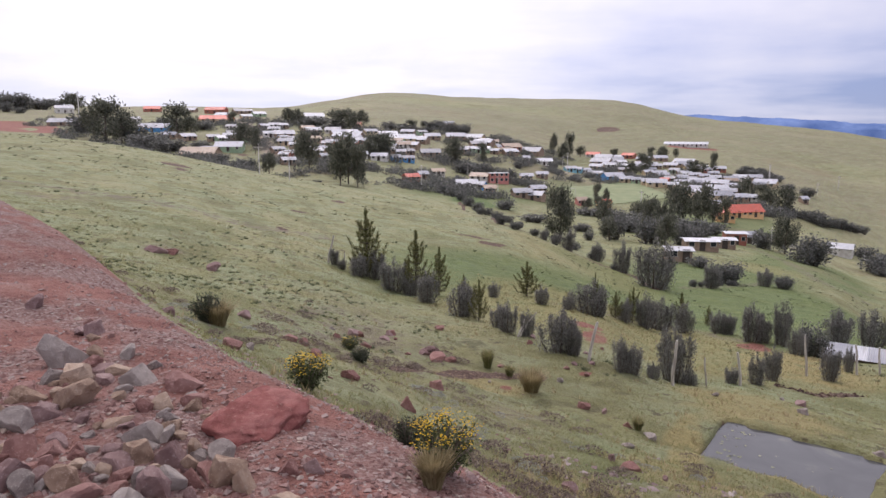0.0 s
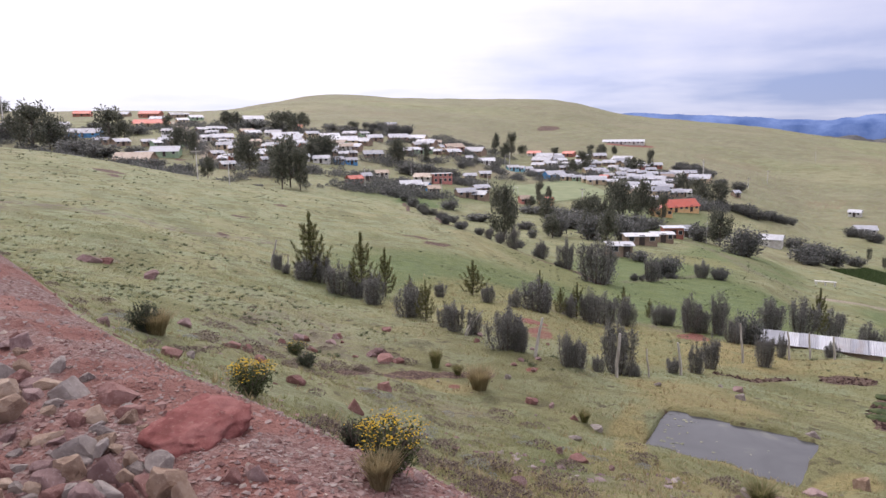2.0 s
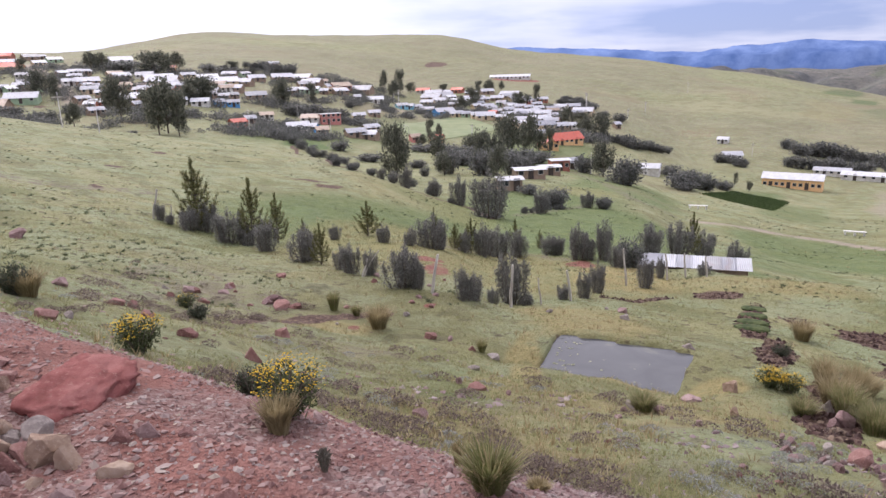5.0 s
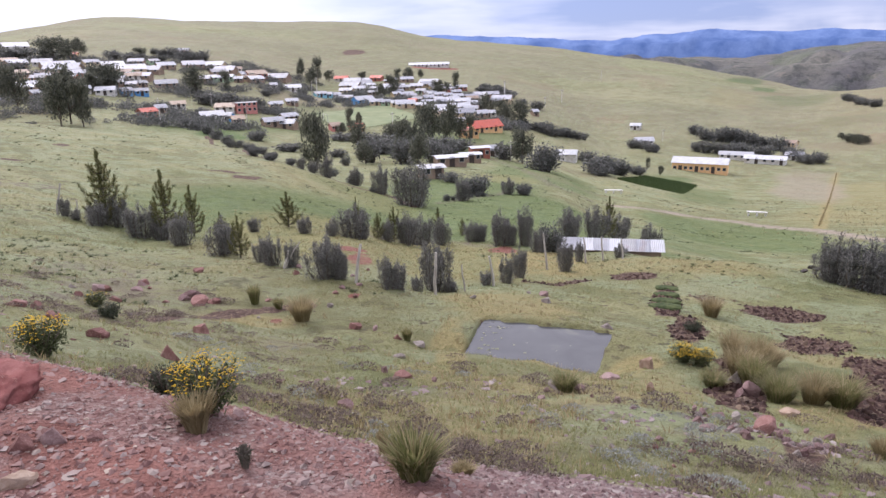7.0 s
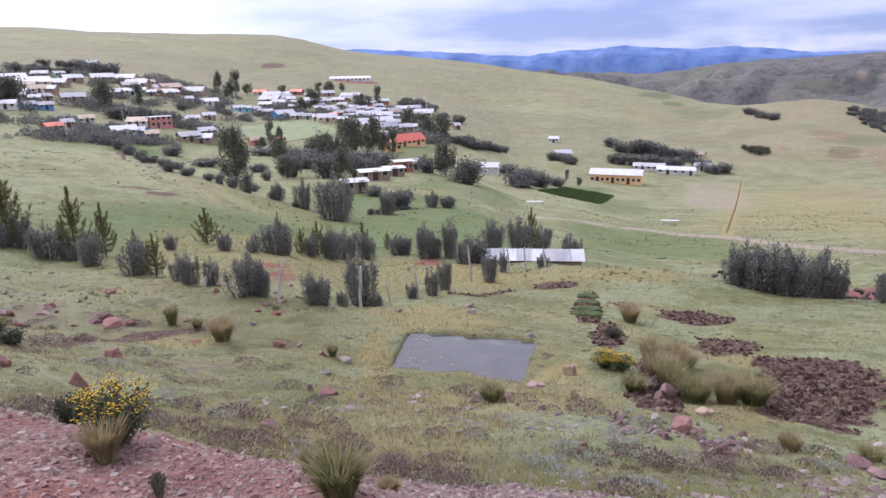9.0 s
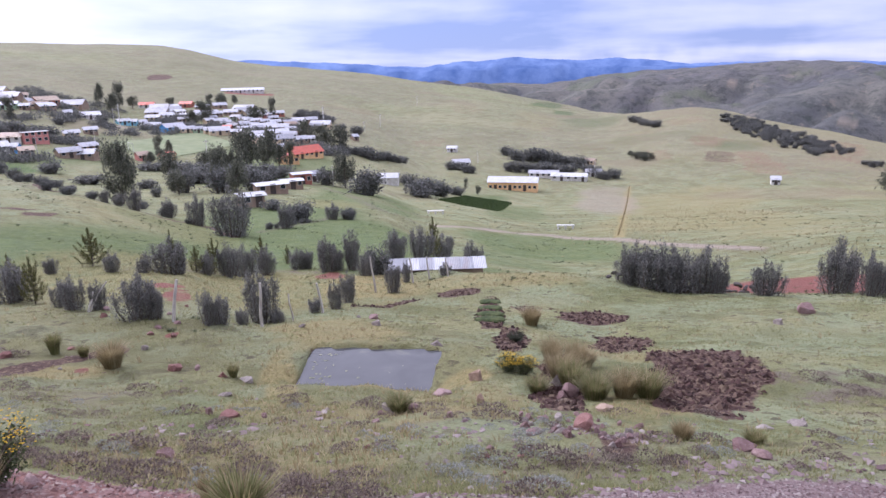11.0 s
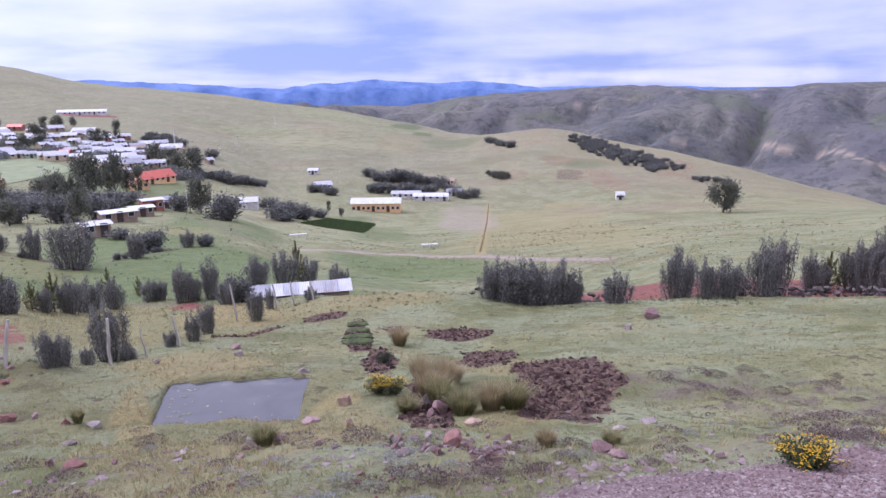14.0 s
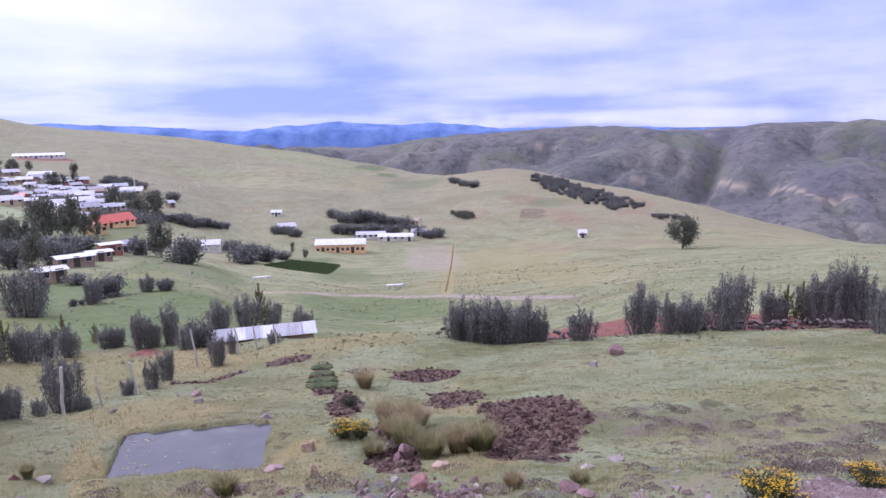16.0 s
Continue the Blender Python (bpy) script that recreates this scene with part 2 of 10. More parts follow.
# ---------------------------------------------------------------- materials
class Shader:
    """A node material, written briefly."""

    def __init__(self, name, roughness=0.9):
        self.mat = bpy.data.materials.new(name)
        self.mat.use_nodes = True
        self.nt = self.mat.node_tree
        self.bsdf = self.nt.nodes["Principled BSDF"]
        self.bsdf.inputs["Roughness"].default_value = roughness
        self.bsdf.inputs["Specular IOR Level"].default_value = 0.25

    def put(self, value, socket):
        if isinstance(value, bpy.types.NodeSocket):
            self.nt.links.new(value, socket)
        elif isinstance(value, tuple):
            socket.default_value = (*value, 1) if len(value) == 3 and len(socket.default_value) == 4 else value
        else:
            socket.default_value = value

    def where(self):
        return self.nt.nodes.new("ShaderNodeNewGeometry").outputs["Position"]

    def along_x(self, low, high):
        """0 to 1 with the world's x."""
        split = self.nt.nodes.new("ShaderNodeSeparateXYZ")
        self.nt.links.new(self.where(), split.inputs[0])
        return self.step(split.outputs[0], low, high)

    def local(self):
        return self.nt.nodes.new("ShaderNodeTexCoord").outputs["Object"]

    def island(self):
        return self.nt.nodes.new("ShaderNodeNewGeometry").outputs["Random Per Island"]

    def each(self):
        return self.nt.nodes.new("ShaderNodeObjectInfo").outputs["Random"]

    def attribute(self, name):
        node = self.nt.nodes.new("ShaderNodeAttribute")
        node.attribute_name = name
        split = self.nt.nodes.new("ShaderNodeSeparateColor")
        self.nt.links.new(node.outputs["Color"], split.inputs[0])
        return split.outputs[0], split.outputs[1], split.outputs[2], node.outputs["Alpha"]

    def noise(self, scale, vector=None, detail=4.0, roughness=0.55, distortion=0.0, stretch=None):
        node = self.nt.nodes.new("ShaderNodeTexNoise")
        node.inputs["Scale"].default_value, node.inputs["Detail"].default_value = scale, detail
        node.inputs["Roughness"].default_value, node.inputs["Distortion"].default_value = roughness, distortion
        vector = vector or self.where()
        if stretch:
            mapping = self.nt.nodes.new("ShaderNodeMapping")
            mapping.inputs["Scale"].default_value = stretch
            self.nt.links.new(vector, mapping.inputs[0])
            vector = mapping.outputs[0]
        self.nt.links.new(vector, node.inputs["Vector"])
        return node.outputs["Fac"]

    def cells(self, scale, vector=None, feature="F1"):
        node = self.nt.nodes.new("ShaderNodeTexVoronoi")
        node.feature = feature
        node.inputs["Scale"].default_value = scale
        self.nt.links.new(vector or self.where(), node.inputs["Vector"])
        return node.outputs

    def math(self, op, a, b=0.0, c=0.0, clamp=False):
        node = self.nt.nodes.new("ShaderNodeMath")
        node.operation, node.use_clamp = op, clamp
        for value, socket in zip((a, b, c), node.inputs):
            self.put(value, socket)
        return node.outputs[0]

    def step(self, value, low, high):
        node = self.nt.nodes.new("ShaderNodeMapRange")
        node.interpolation_type = "SMOOTHSTEP"
        for key, v in (("Value", value), ("From Min", low), ("From Max", high)):
            self.put(v, node.inputs[key])
        return node.outputs[0]

    def mix(self, fac, a, b):
        node = self.nt.nodes.new("ShaderNodeMix")
        node.data_type = "RGBA"
        self.put(fac, node.inputs[0]), self.put(a, node.inputs[6]), self.put(b, node.inputs[7])
        return node.outputs[2]

    def ramp(self, fac, *stops):
        node = self.nt.nodes.new("ShaderNodeValToRGB")
        els = node.color_ramp.elements
        while len(els) < len(stops):
            els.new(0.5)
        for el, (at, colour) in zip(els, stops):
            el.position, el.color = at, (*colour, 1)
        self.put(fac, node.inputs[0])
        return node.outputs[0]

    def bump(self, height, strength=0.4, distance=0.05):
        node = self.nt.nodes.new("ShaderNodeBump")
        node.inputs["Strength"].default_value, node.inputs["Distance"].default_value = strength, distance
        self.nt.links.new(height, node.inputs["Height"])
        self.nt.links.new(node.outputs[0], self.bsdf.inputs["Normal"])

    def colour(self, value):
        self.put(value, self.bsdf.inputs["Base Color"])
        return self


def ground_material():
    s = Shader("pasture")
    gravel, red, brown, road = s.attribute("cover_a")
    lush, dry, heath, remote = s.attribute("cover_b")
    n_far, n_mid, n_near, n_fine = s.noise(0.02, detail=5), s.noise(0.16, detail=5), s.noise(1.3, detail=6, roughness=0.65), s.noise(9.0, detail=5, roughness=0.7)
    grain = s.noise(38.0, detail=3, roughness=0.7)
    mixn = s.math("ADD", s.math("MULTIPLY", n_mid, 0.5), s.math("ADD", s.math("MULTIPLY", n_near, 0.3), s.math("MULTIPLY", n_far, 0.2)))
    grass = s.ramp(mixn, (0.38, (0.138, 0.154, 0.064)), (0.46, (0.208, 0.216, 0.098)), (0.54, (0.265, 0.262, 0.130)), (0.64, (0.330, 0.300, 0.165)))
    # silvery short turf, olive hollows, dark tufts and pale straw
    grass = s.mix(s.math("MULTIPLY", s.step(s.noise(0.42, detail=6, roughness=0.6), 0.44, 0.58), 0.8), grass, (0.252, 0.290, 0.168))
    grass = s.mix(s.math("MULTIPLY", s.step(s.noise(0.9, detail=6, roughness=0.65), 0.52, 0.66), 0.6), grass, (0.125, 0.125, 0.045))
    grass = s.mix(s.math("MULTIPLY", s.step(s.noise(3.4, detail=5, roughness=0.7), 0.55, 0.68), 0.65), grass, (0.105, 0.098, 0.046))
    grass = s.mix(s.math("MULTIPLY", s.step(n_fine, 0.50, 0.66), 0.6), grass, (0.085, 0.088, 0.040))
    grass = s.mix(s.math("MULTIPLY", s.step(grain, 0.52, 0.70), 0.5), grass, (0.34, 0.32, 0.15))
    # swells and sheep paths on the far slopes
    paths = s.noise(0.09, detail=5, roughness=0.65, stretch=(0.35, 0.35, 3.0))
    grass = s.mix(s.math("MULTIPLY", s.step(paths, 0.52, 0.66), 0.35), grass, (0.150, 0.130, 0.065))
    grass = s.mix(s.math("MULTIPLY", s.step(s.noise(0.012, detail=6, roughness=0.6), 0.50, 0.62), 0.5), grass, (0.285, 0.268, 0.155))
    grass = s.mix(s.math("MULTIPLY", s.step(s.noise(0.03, detail=5), 0.54, 0.68), 0.5), grass, (0.165, 0.165, 0.068))
    # scattered droppings and bare specks
    specks = s.math("MULTIPLY", s.step(s.noise(2.6, detail=3, roughness=0.6), 0.58, 0.64), s.step(n_mid, 0.38, 0.52))
    grass = s.mix(s.math("MULTIPLY", specks, 0.8), grass, (0.078, 0.062, 0.040))
    cuts = s.step(s.noise(0.8, detail=4, roughness=0.6, stretch=(0.8, 0.8, 2.4)), 0.62, 0.67)
    grass = s.mix(s.math("MULTIPLY", cuts, 0.55), grass, (0.080, 0.070, 0.036))
    terraces = s.noise(0.16, detail=7, roughness=0.7, stretch=(0.5, 0.5, 9.0))
    grass = s.mix(s.math("MULTIPLY", s.step(terraces, 0.53, 0.60), 0.45), grass, (0.135, 0.130, 0.058))
    grass = s.mix(s.math("MULTIPLY", s.step(terraces, 0.47, 0.40), 0.40), grass, (0.285, 0.290, 0.165))
    grit = s.step(s.noise(0.28, detail=9, roughness=0.8), 0.55, 0.66)
    grass = s.mix(s.math("MULTIPLY", grit, 0.35), grass, (0.115, 0.115, 0.050))
    grass = s.mix(lush, grass, s.ramp(n_near, (0.35, (0.055, 0.095, 0.026)), (0.65, (0.110, 0.165, 0.045))))
    grass = s.mix(s.math("MULTIPLY", dry, s.step(n_near, 0.28, 0.52)), grass, s.ramp(n_fine, (0.3, (0.20, 0.165, 0.070)), (0.7, (0.36, 0.305, 0.14))))
    heath_c = s.ramp(n_fine, (0.3, (0.115, 0.095, 0.070)), (0.55, (0.190, 0.158, 0.122)), (0.75, (0.25, 0.225, 0.155)))
    grass = s.mix(s.math("MULTIPLY", s.math("MULTIPLY", heath, 0.85), s.step(n_near, 0.42, 0.60)), grass, heath_c)
    # far hills: own scrub and dry tones, greyed and blued with painted haze
    far_hazed = s.ramp(s.noise(0.0035, detail=10, roughness=0.62), (0.36, (0.094, 0.098, 0.104)), (0.50, (0.130, 0.128, 0.118)), (0.62, (0.165, 0.158, 0.138)))
    far_hazed = s.mix(s.math("MULTIPLY", s.step(s.noise(0.0016, detail=5, roughness=0.6), 0.44, 0.60), 0.55), far_hazed, (0.112, 0.108, 0.132))
    far_hazed = s.mix(s.math("MULTIPLY", s.step(s.noise(0.030, detail=6, roughness=0.75), 0.48, 0.60), 0.65), far_hazed, (0.062, 0.070, 0.064))
    far_hazed = s.mix(s.math("MULTIPLY", s.step(s.noise(0.020, detail=6, roughness=0.75), 0.55, 0.66), 0.55), far_hazed, (0.235, 0.205, 0.170))
    far_hazed = s.mix(s.math("MULTIPLY", s.step(s.noise(0.004, detail=6, roughness=0.6), 0.54, 0.62), 0.5), far_hazed, (0.120, 0.140, 0.085))
    far_hazed = s.mix(s.math("MULTIPLY", s.step(s.noise(0.014, detail=4, roughness=0.6), 0.62, 0.67), 0.6), far_hazed, (0.045, 0.055, 0.050))
    grass = s.mix(s.math("MULTIPLY", s.step(s.noise(0.018, detail=4), 0.58, 0.66), 0.4), grass, s.mix(remote, (0.205, 0.160, 0.105), grass))
    c = s.mix(remote, grass, far_hazed)
    tilled = s.ramp(n_fine, (0.32, (0.035, 0.022, 0.018)), (0.5, (0.105, 0.062, 0.050)), (0.70, (0.25, 0.19, 0.12)))
    c = s.mix(s.step(s.math("MULTIPLY_ADD", s.math("SUBTRACT", n_near, 0.5), 0.9, brown), 0.35, 0.62), c, tilled)
    redsoil = s.ramp(n_fine, (0.3, (0.145, 0.055, 0.042)), (0.55, (0.235, 0.095, 0.075)), (0.75, (0.32, 0.165, 0.135)))
    c = s.mix(s.step(s.math("MULTIPLY_ADD", s.math("SUBTRACT", n_near, 0.5), 0.8, red), 0.32, 0.6), c, redsoil)
    c = s.mix(road, c, s.ramp(n_near, (0.35, (0.24, 0.19, 0.15)), (0.65, (0.36, 0.31, 0.25))))
    # the shoulder: crushed red rock with grey and ochre chips
    chips = s.cells(42.0)
    chip_c = s.ramp(chips["Color"], (0.15, (0.150, 0.080, 0.072)), (0.5, (0.225, 0.135, 0.122)), (0.75, (0.275, 0.195, 0.178)), (0.95, (0.35, 0.30, 0.28)))
    earth = s.ramp(s.noise(2.2, detail=6, roughness=0.65), (0.35, (0.182, 0.080, 0.066)), (0.55, (0.275, 0.128, 0.106)), (0.72, (0.335, 0.205, 0.178)))
    spoil = s.mix(s.step(s.noise(1.1, detail=5), 0.44, 0.58), earth, chip_c)
    mauve = s.ramp(s.noise(5.0, detail=6, roughness=0.7), (0.35, (0.170, 0.118, 0.118)), (0.52, (0.250, 0.190, 0.186)), (0.68, (0.335, 0.275, 0.262)))
    spoil = s.mix(s.math("MULTIPLY", s.along_x(-0.5, 2.6), 0.8), spoil, mauve)
    c = s.mix(s.step(s.math("MULTIPLY_ADD", s.math("SUBTRACT", n_near, 0.5), 1.1, gravel), 0.35, 0.65), c, spoil)
    s.colour(c)
    height = s.math("ADD", s.math("MULTIPLY", n_fine, 0.9), s.math("ADD", s.math("MULTIPLY", grain, 0.25), s.math("MULTIPLY", chips["Distance"], 0.15)))
    crags = s.math("MULTIPLY", s.noise(0.022, detail=8, roughness=0.65), s.math("MULTIPLY", remote, 130.0))
    s.bump(s.math("ADD", crags, s.math("MULTIPLY", height, s.math("SUBTRACT", 1.0, remote))), 0.9, 0.12)
    return s.mat


def leaf_material(name, dark, light, tip, gloss=0.6):
    s = Shader(name, gloss)
    c = s.ramp(s.island(), (0.0, dark), (0.55, light), (1.0, tip))
    c = s.mix(s.math("MULTIPLY", s.each(), 0.45), c, tuple(0.6 * a + 0.4 * b for a, b in zip(dark, tip)))
    s.colour(c)
    through_leaf = s.nt.nodes.new("ShaderNodeBsdfTranslucent")
    s.put(c, through_leaf.inputs["Color"])
    both = s.nt.nodes.new("ShaderNodeMixShader")
    both.inputs[0].default_value = 0.38
    s.nt.links.new(s.bsdf.outputs[0], both.inputs[1])
    s.nt.links.new(through_leaf.outputs[0], both.inputs[2])
    s.nt.links.new(both.outputs[0], s.nt.nodes["Material Output"].inputs["Surface"])
    return s.mat


def bark_material(name, a, b):
    s = Shader(name)
    s.colour(s.ramp(s.noise(9.0, s.local(), detail=5, stretch=(1, 1, 0.2)), (0.35, a), (0.65, b)))
    s.bump(s.noise(30.0, s.local(), stretch=(1, 1, 0.15)), 0.5, 0.02)
    return s.mat


def rock_material(name, a, b, c, speck):
    s = Shader(name, 0.85)
    v = s.local()
    base = s.ramp(s.math("ADD", s.math("MULTIPLY", s.noise(3.2, v, detail=6), 0.7), s.math("MULTIPLY", s.each(), 0.3)), (0.25, a), (0.48, b), (0.72, c))
    base = s.mix(s.math("MULTIPLY", s.step(s.noise(13.0, v, detail=5), 0.55, 0.7), 0.6), base, speck)
    s.colour(base)
    s.bump(s.noise(22.0, v, detail=6, roughness=0.65), 0.6, 0.03)
    return s.mat


def tin_material(name, light, dark, rust, pitch=9.0):
    """Corrugated sheet, weathered."""
    s = Shader(name, 0.45)
    v = s.local()
    c = s.ramp(s.math("ADD", s.math("MULTIPLY", s.noise(0.8, v, detail=5), 0.6), s.math("MULTIPLY", s.each(), 0.4)), (0.3, dark), (0.6, light))
    c = s.mix(s.math("MULTIPLY", s.step(s.noise(1.7, v, detail=6, stretch=(1, 0.3, 1)), 0.52, 0.68), 0.55), c, rust)
    s.colour(c)
    wave = s.nt.nodes.new("ShaderNodeTexWave")
    wave.inputs["Scale"].default_value = pitch / 3.0
    s.nt.links.new(v, wave.inputs[0])
    s.bump(wave.outputs["Fac"], 0.5, 0.04)
    s.bsdf.inputs["Specular IOR Level"].default_value = 0.5
    return s.mat


def wall_material(name, base, stain, rough=0.9):
    s = Shader(name, rough)
    v = s.local()
    c = s.mix(s.step(s.noise(0.7, v, detail=6), 0.42, 0.7), base, stain)
    c = s.mix(s.math("MULTIPLY", s.step(s.noise(6.0, v, detail=4), 0.5, 0.7), 0.35), c, tuple(0.7 * q for q in stain))
    s.colour(c)
    s.bump(s.noise(14.0, v), 0.3, 0.02)
    return s.mat


def plain(name, base, other, rough=0.8, scale=5.0):
    s = Shader(name, rough)
    s.colour(s.ramp(s.noise(scale, s.local(), detail=5), (0.35, base), (0.65, other)))
    return s.mat


def water_material():
    s = Shader("pond_water", 0.06)
    s.colour(s.ramp(s.noise(0.9, detail=6, distortion=0.6), (0.35, (0.048, 0.050, 0.058)), (0.58, (0.066, 0.068, 0.076)), (0.74, (0.13, 0.13, 0.11))))
    s.bsdf.inputs["Specular IOR Level"].default_value = 0.5
    s.bump(s.noise(5.0, detail=3), 0.06, 0.02)
    return s.mat


GRASS = ground_material()
LEAF = {
    "shrub": leaf_material("grey_green_leaves", (0.090, 0.092, 0.086), (0.190, 0.188, 0.178), (0.36, 0.35, 0.325)),
    "pine": leaf_material("pine_needles", (0.065, 0.076, 0.028), (0.155, 0.162, 0.060), (0.29, 0.26, 0.12)),
    "eucalyptus": leaf_material("dark_tree_leaves", (0.064, 0.070, 0.054), (0.135, 0.142, 0.108), (0.25, 0.25, 0.19)),
    "thicket": leaf_material("thicket_leaves", (0.080, 0.082, 0.074), (0.150, 0.156, 0.148), (0.27, 0.27, 0.255)),
    "herb": leaf_material("herb_leaves", (0.045, 0.060, 0.026), (0.090, 0.110, 0.050), (0.160, 0.170, 0.095)),
    "dark_herb": leaf_material("dark_herb_leaves", (0.030, 0.040, 0.026), (0.070, 0.085, 0.055), (0.130, 0.140, 0.100)),
}
FLOWER = leaf_material("yellow_flowers", (0.55, 0.33, 0.010), (0.70, 0.46, 0.015), (0.80, 0.58, 0.04))
RED_FLOWER = leaf_material("red_flowers", (0.30, 0.06, 0.03), (0.42, 0.10, 0.05), (0.50, 0.18, 0.08))
STRAW = leaf_material("straw_blades", (0.20, 0.155, 0.075), (0.34, 0.275, 0.150), (0.48, 0.41, 0.25))
BLADE = leaf_material("green_blades", (0.110, 0.125, 0.042), (0.205, 0.212, 0.082), (0.36, 0.335, 0.17))
TURF = leaf_material("turf_blades", (0.145, 0.160, 0.064), (0.250, 0.258, 0.116), (0.40, 0.37, 0.19))
HEATH = leaf_material("heath_twigs", (0.085, 0.064, 0.056), (0.175, 0.132, 0.118), (0.30, 0.25, 0.20))
BARK = bark_material("bark", (0.075, 0.062, 0.050), (0.17, 0.145, 0.12))
POST_WOOD = bark_material("weathered_post", (0.34, 0.31, 0.28), (0.56, 0.53, 0.49))
CONCRETE = plain("pole_concrete", (0.42, 0.41, 0.40), (0.55, 0.54, 0.52))
ROCK_RED = rock_material("red_rock", (0.150, 0.072, 0.064), (0.235, 0.118, 0.104), (0.32, 0.19, 0.170), (0.39, 0.26, 0.23))
ROCK_GREY = rock_material("grey_rock", (0.155, 0.126, 0.118), (0.262, 0.222, 0.206), (0.38, 0.335, 0.31), (0.38, 0.34, 0.32))
ROCK_TAN = rock_material("tan_rock", (0.205, 0.132, 0.096), (0.325, 0.230, 0.170), (0.43, 0.33, 0.26), (0.41, 0.33, 0.28))
ROCK_PURPLE = rock_material("purple_rock", (0.150, 0.088, 0.085), (0.240, 0.155, 0.148), (0.34, 0.245, 0.235), (0.34, 0.27, 0.27))
ROCK_WALL = rock_material("wall_rock", (0.050, 0.042, 0.042), (0.095, 0.080, 0.078), (0.165, 0.140, 0.135), (0.21, 0.19, 0.18))
SOD = plain("mossy_sod", (0.030, 0.045, 0.018), (0.085, 0.105, 0.042), 0.95, 6.0)
WATER = water_material()
ROOF = {
    "tin": tin_material("tin_roof", (0.44, 0.45, 0.50), (0.25, 0.26, 0.30), (0.28, 0.23, 0.21)),
    "grey": tin_material("grey_tin_roof", (0.36, 0.36, 0.39), (0.20, 0.20, 0.22), (0.24, 0.19, 0.17)),
    "white": tin_material("pale_tin_roof", (0.60, 0.61, 0.65), (0.42, 0.43, 0.47), (0.38, 0.36, 0.35)),
    "red": tin_material("red_roof", (0.62, 0.135, 0.085), (0.46, 0.085, 0.055), (0.40, 0.12, 0.09)),
    "tan": tin_material("tan_roof", (0.40, 0.30, 0.22), (0.27, 0.19, 0.14), (0.22, 0.14, 0.10)),
}
WALL = {
    "adobe": wall_material("adobe_wall", (0.34, 0.255, 0.195), (0.25, 0.18, 0.135)),
    "white": wall_material("white_wall", (0.68, 0.67, 0.64), (0.50, 0.47, 0.43)),
    "cream": wall_material("cream_wall", (0.62, 0.50, 0.34), (0.48, 0.37, 0.25)),
    "orange": wall_material("orange_wall", (0.80, 0.52, 0.27), (0.70, 0.43, 0.22)),
    "blue": wall_material("blue_wall", (0.12, 0.34, 0.66), (0.10, 0.26, 0.50)),
    "cyan": wall_material("sky_blue_wall", (0.28, 0.56, 0.68), (0.22, 0.44, 0.56)),
    "brick": wall_material("brick_wall", (0.40, 0.165, 0.12), (0.31, 0.12, 0.09)),
    "green": wall_material("green_wall", (0.36, 0.48, 0.33), (0.28, 0.38, 0.26)),
    "pink": wall_material("pink_wall", (0.58, 0.25, 0.22), (0.47, 0.19, 0.17)),
}
DOOR = plain("painted_door", (0.045, 0.040, 0.045), (0.10, 0.075, 0.06))
PANE = plain("dark_pane", (0.022, 0.026, 0.034), (0.040, 0.046, 0.056), 0.15)



# ---------------------------------------------------------------- what covers the ground
COVER = {k: [] for k in ("red", "brown", "road", "lush", "dry", "heath")}


def patch(kind, x, y, across, along, az, strength=1.0):
    """An oval of ground cover: half sizes across and along the direction az (degrees to the right of +y)."""
    COVER[kind].append((x, y, across, along, radians(az), strength))


def strip(kind, half, *points):
    """A band of ground cover along a line."""
    for (x0, y0), (x1, y1) in zip(points, points[1:]):
        COVER[kind].append((x0, y0, x1, y1, half))


def cover(kind, x, y):
    out = np.zeros_like(x)
    wob = 0.22 * bumps(x * 0.6, y * 0.6, 21) + 0.14 * bumps(x * 1.9, y * 1.9, 22)
    wide = 0.28 * bumps(x / 13, y / 13, 23) + 0.3 * bumps(x / 41, y / 41, 27)
    for row in COVER[kind]:
        if len(row) == 6:
            cx, cy, a, b, az, k = row
            c, s = math.cos(az), math.sin(az)
            u, v = (c * (x - cx) - s * (y - cy)) / a, (s * (x - cx) + c * (y - cy)) / b
            q = np.sqrt(u * u + v * v) + wob if a < 6 else (u ** 4 + v ** 4) ** 0.25 + wide
            out = np.maximum(out, k * (1 - smooth(q, 0.75, 1.2)))
        else:
            x0, y0, x1, y1, half = row
            dx, dy = x1 - x0, y1 - y0
            t = np.clip(((x - x0) * dx + (y - y0) * dy) / (dx * dx + dy * dy), 0, 1)
            q = np.hypot(x - x0 - t * dx, y - y0 - t * dy) / half
            out = np.maximum(out, 1 - smooth(q, 0.7, 1.3))
    return out


patch("brown", 12.40, 8.14, 1.27, 2.75, 57)
patch("brown", 18.04, 16.38, 1.32, 1.12, 48)
patch("brown", 14.87, 12.52, 0.91, 2.55, 50, 0.75)
patch("brown", 17.26, 23.62, 0.96, 1.11, 36)
patch("brown", 12.13, 14.13, 0.52, 2.80, 41, 0.80)
patch("brown", 9.09, 9.06, 0.59, 3.01, 45, 0.80)
patch("brown", 17.06, 18.88, 0.98, 0.73, 42, 0.50)
patch("brown", 5.23, 4.32, 0.29, 0.82, 50, 0.70)
patch("red", 5.75, 25.13, 0.72, 2.96, 13, 0.52)
patch("red", 6.22, 29.42, 0.75, 1.03, 12, 0.60)
patch("red", 16.70, 35.48, 0.96, 2.73, 25, 0.60)
patch("red", 1.48, 15.48, 0.19, 0.36, 5, 0.60)
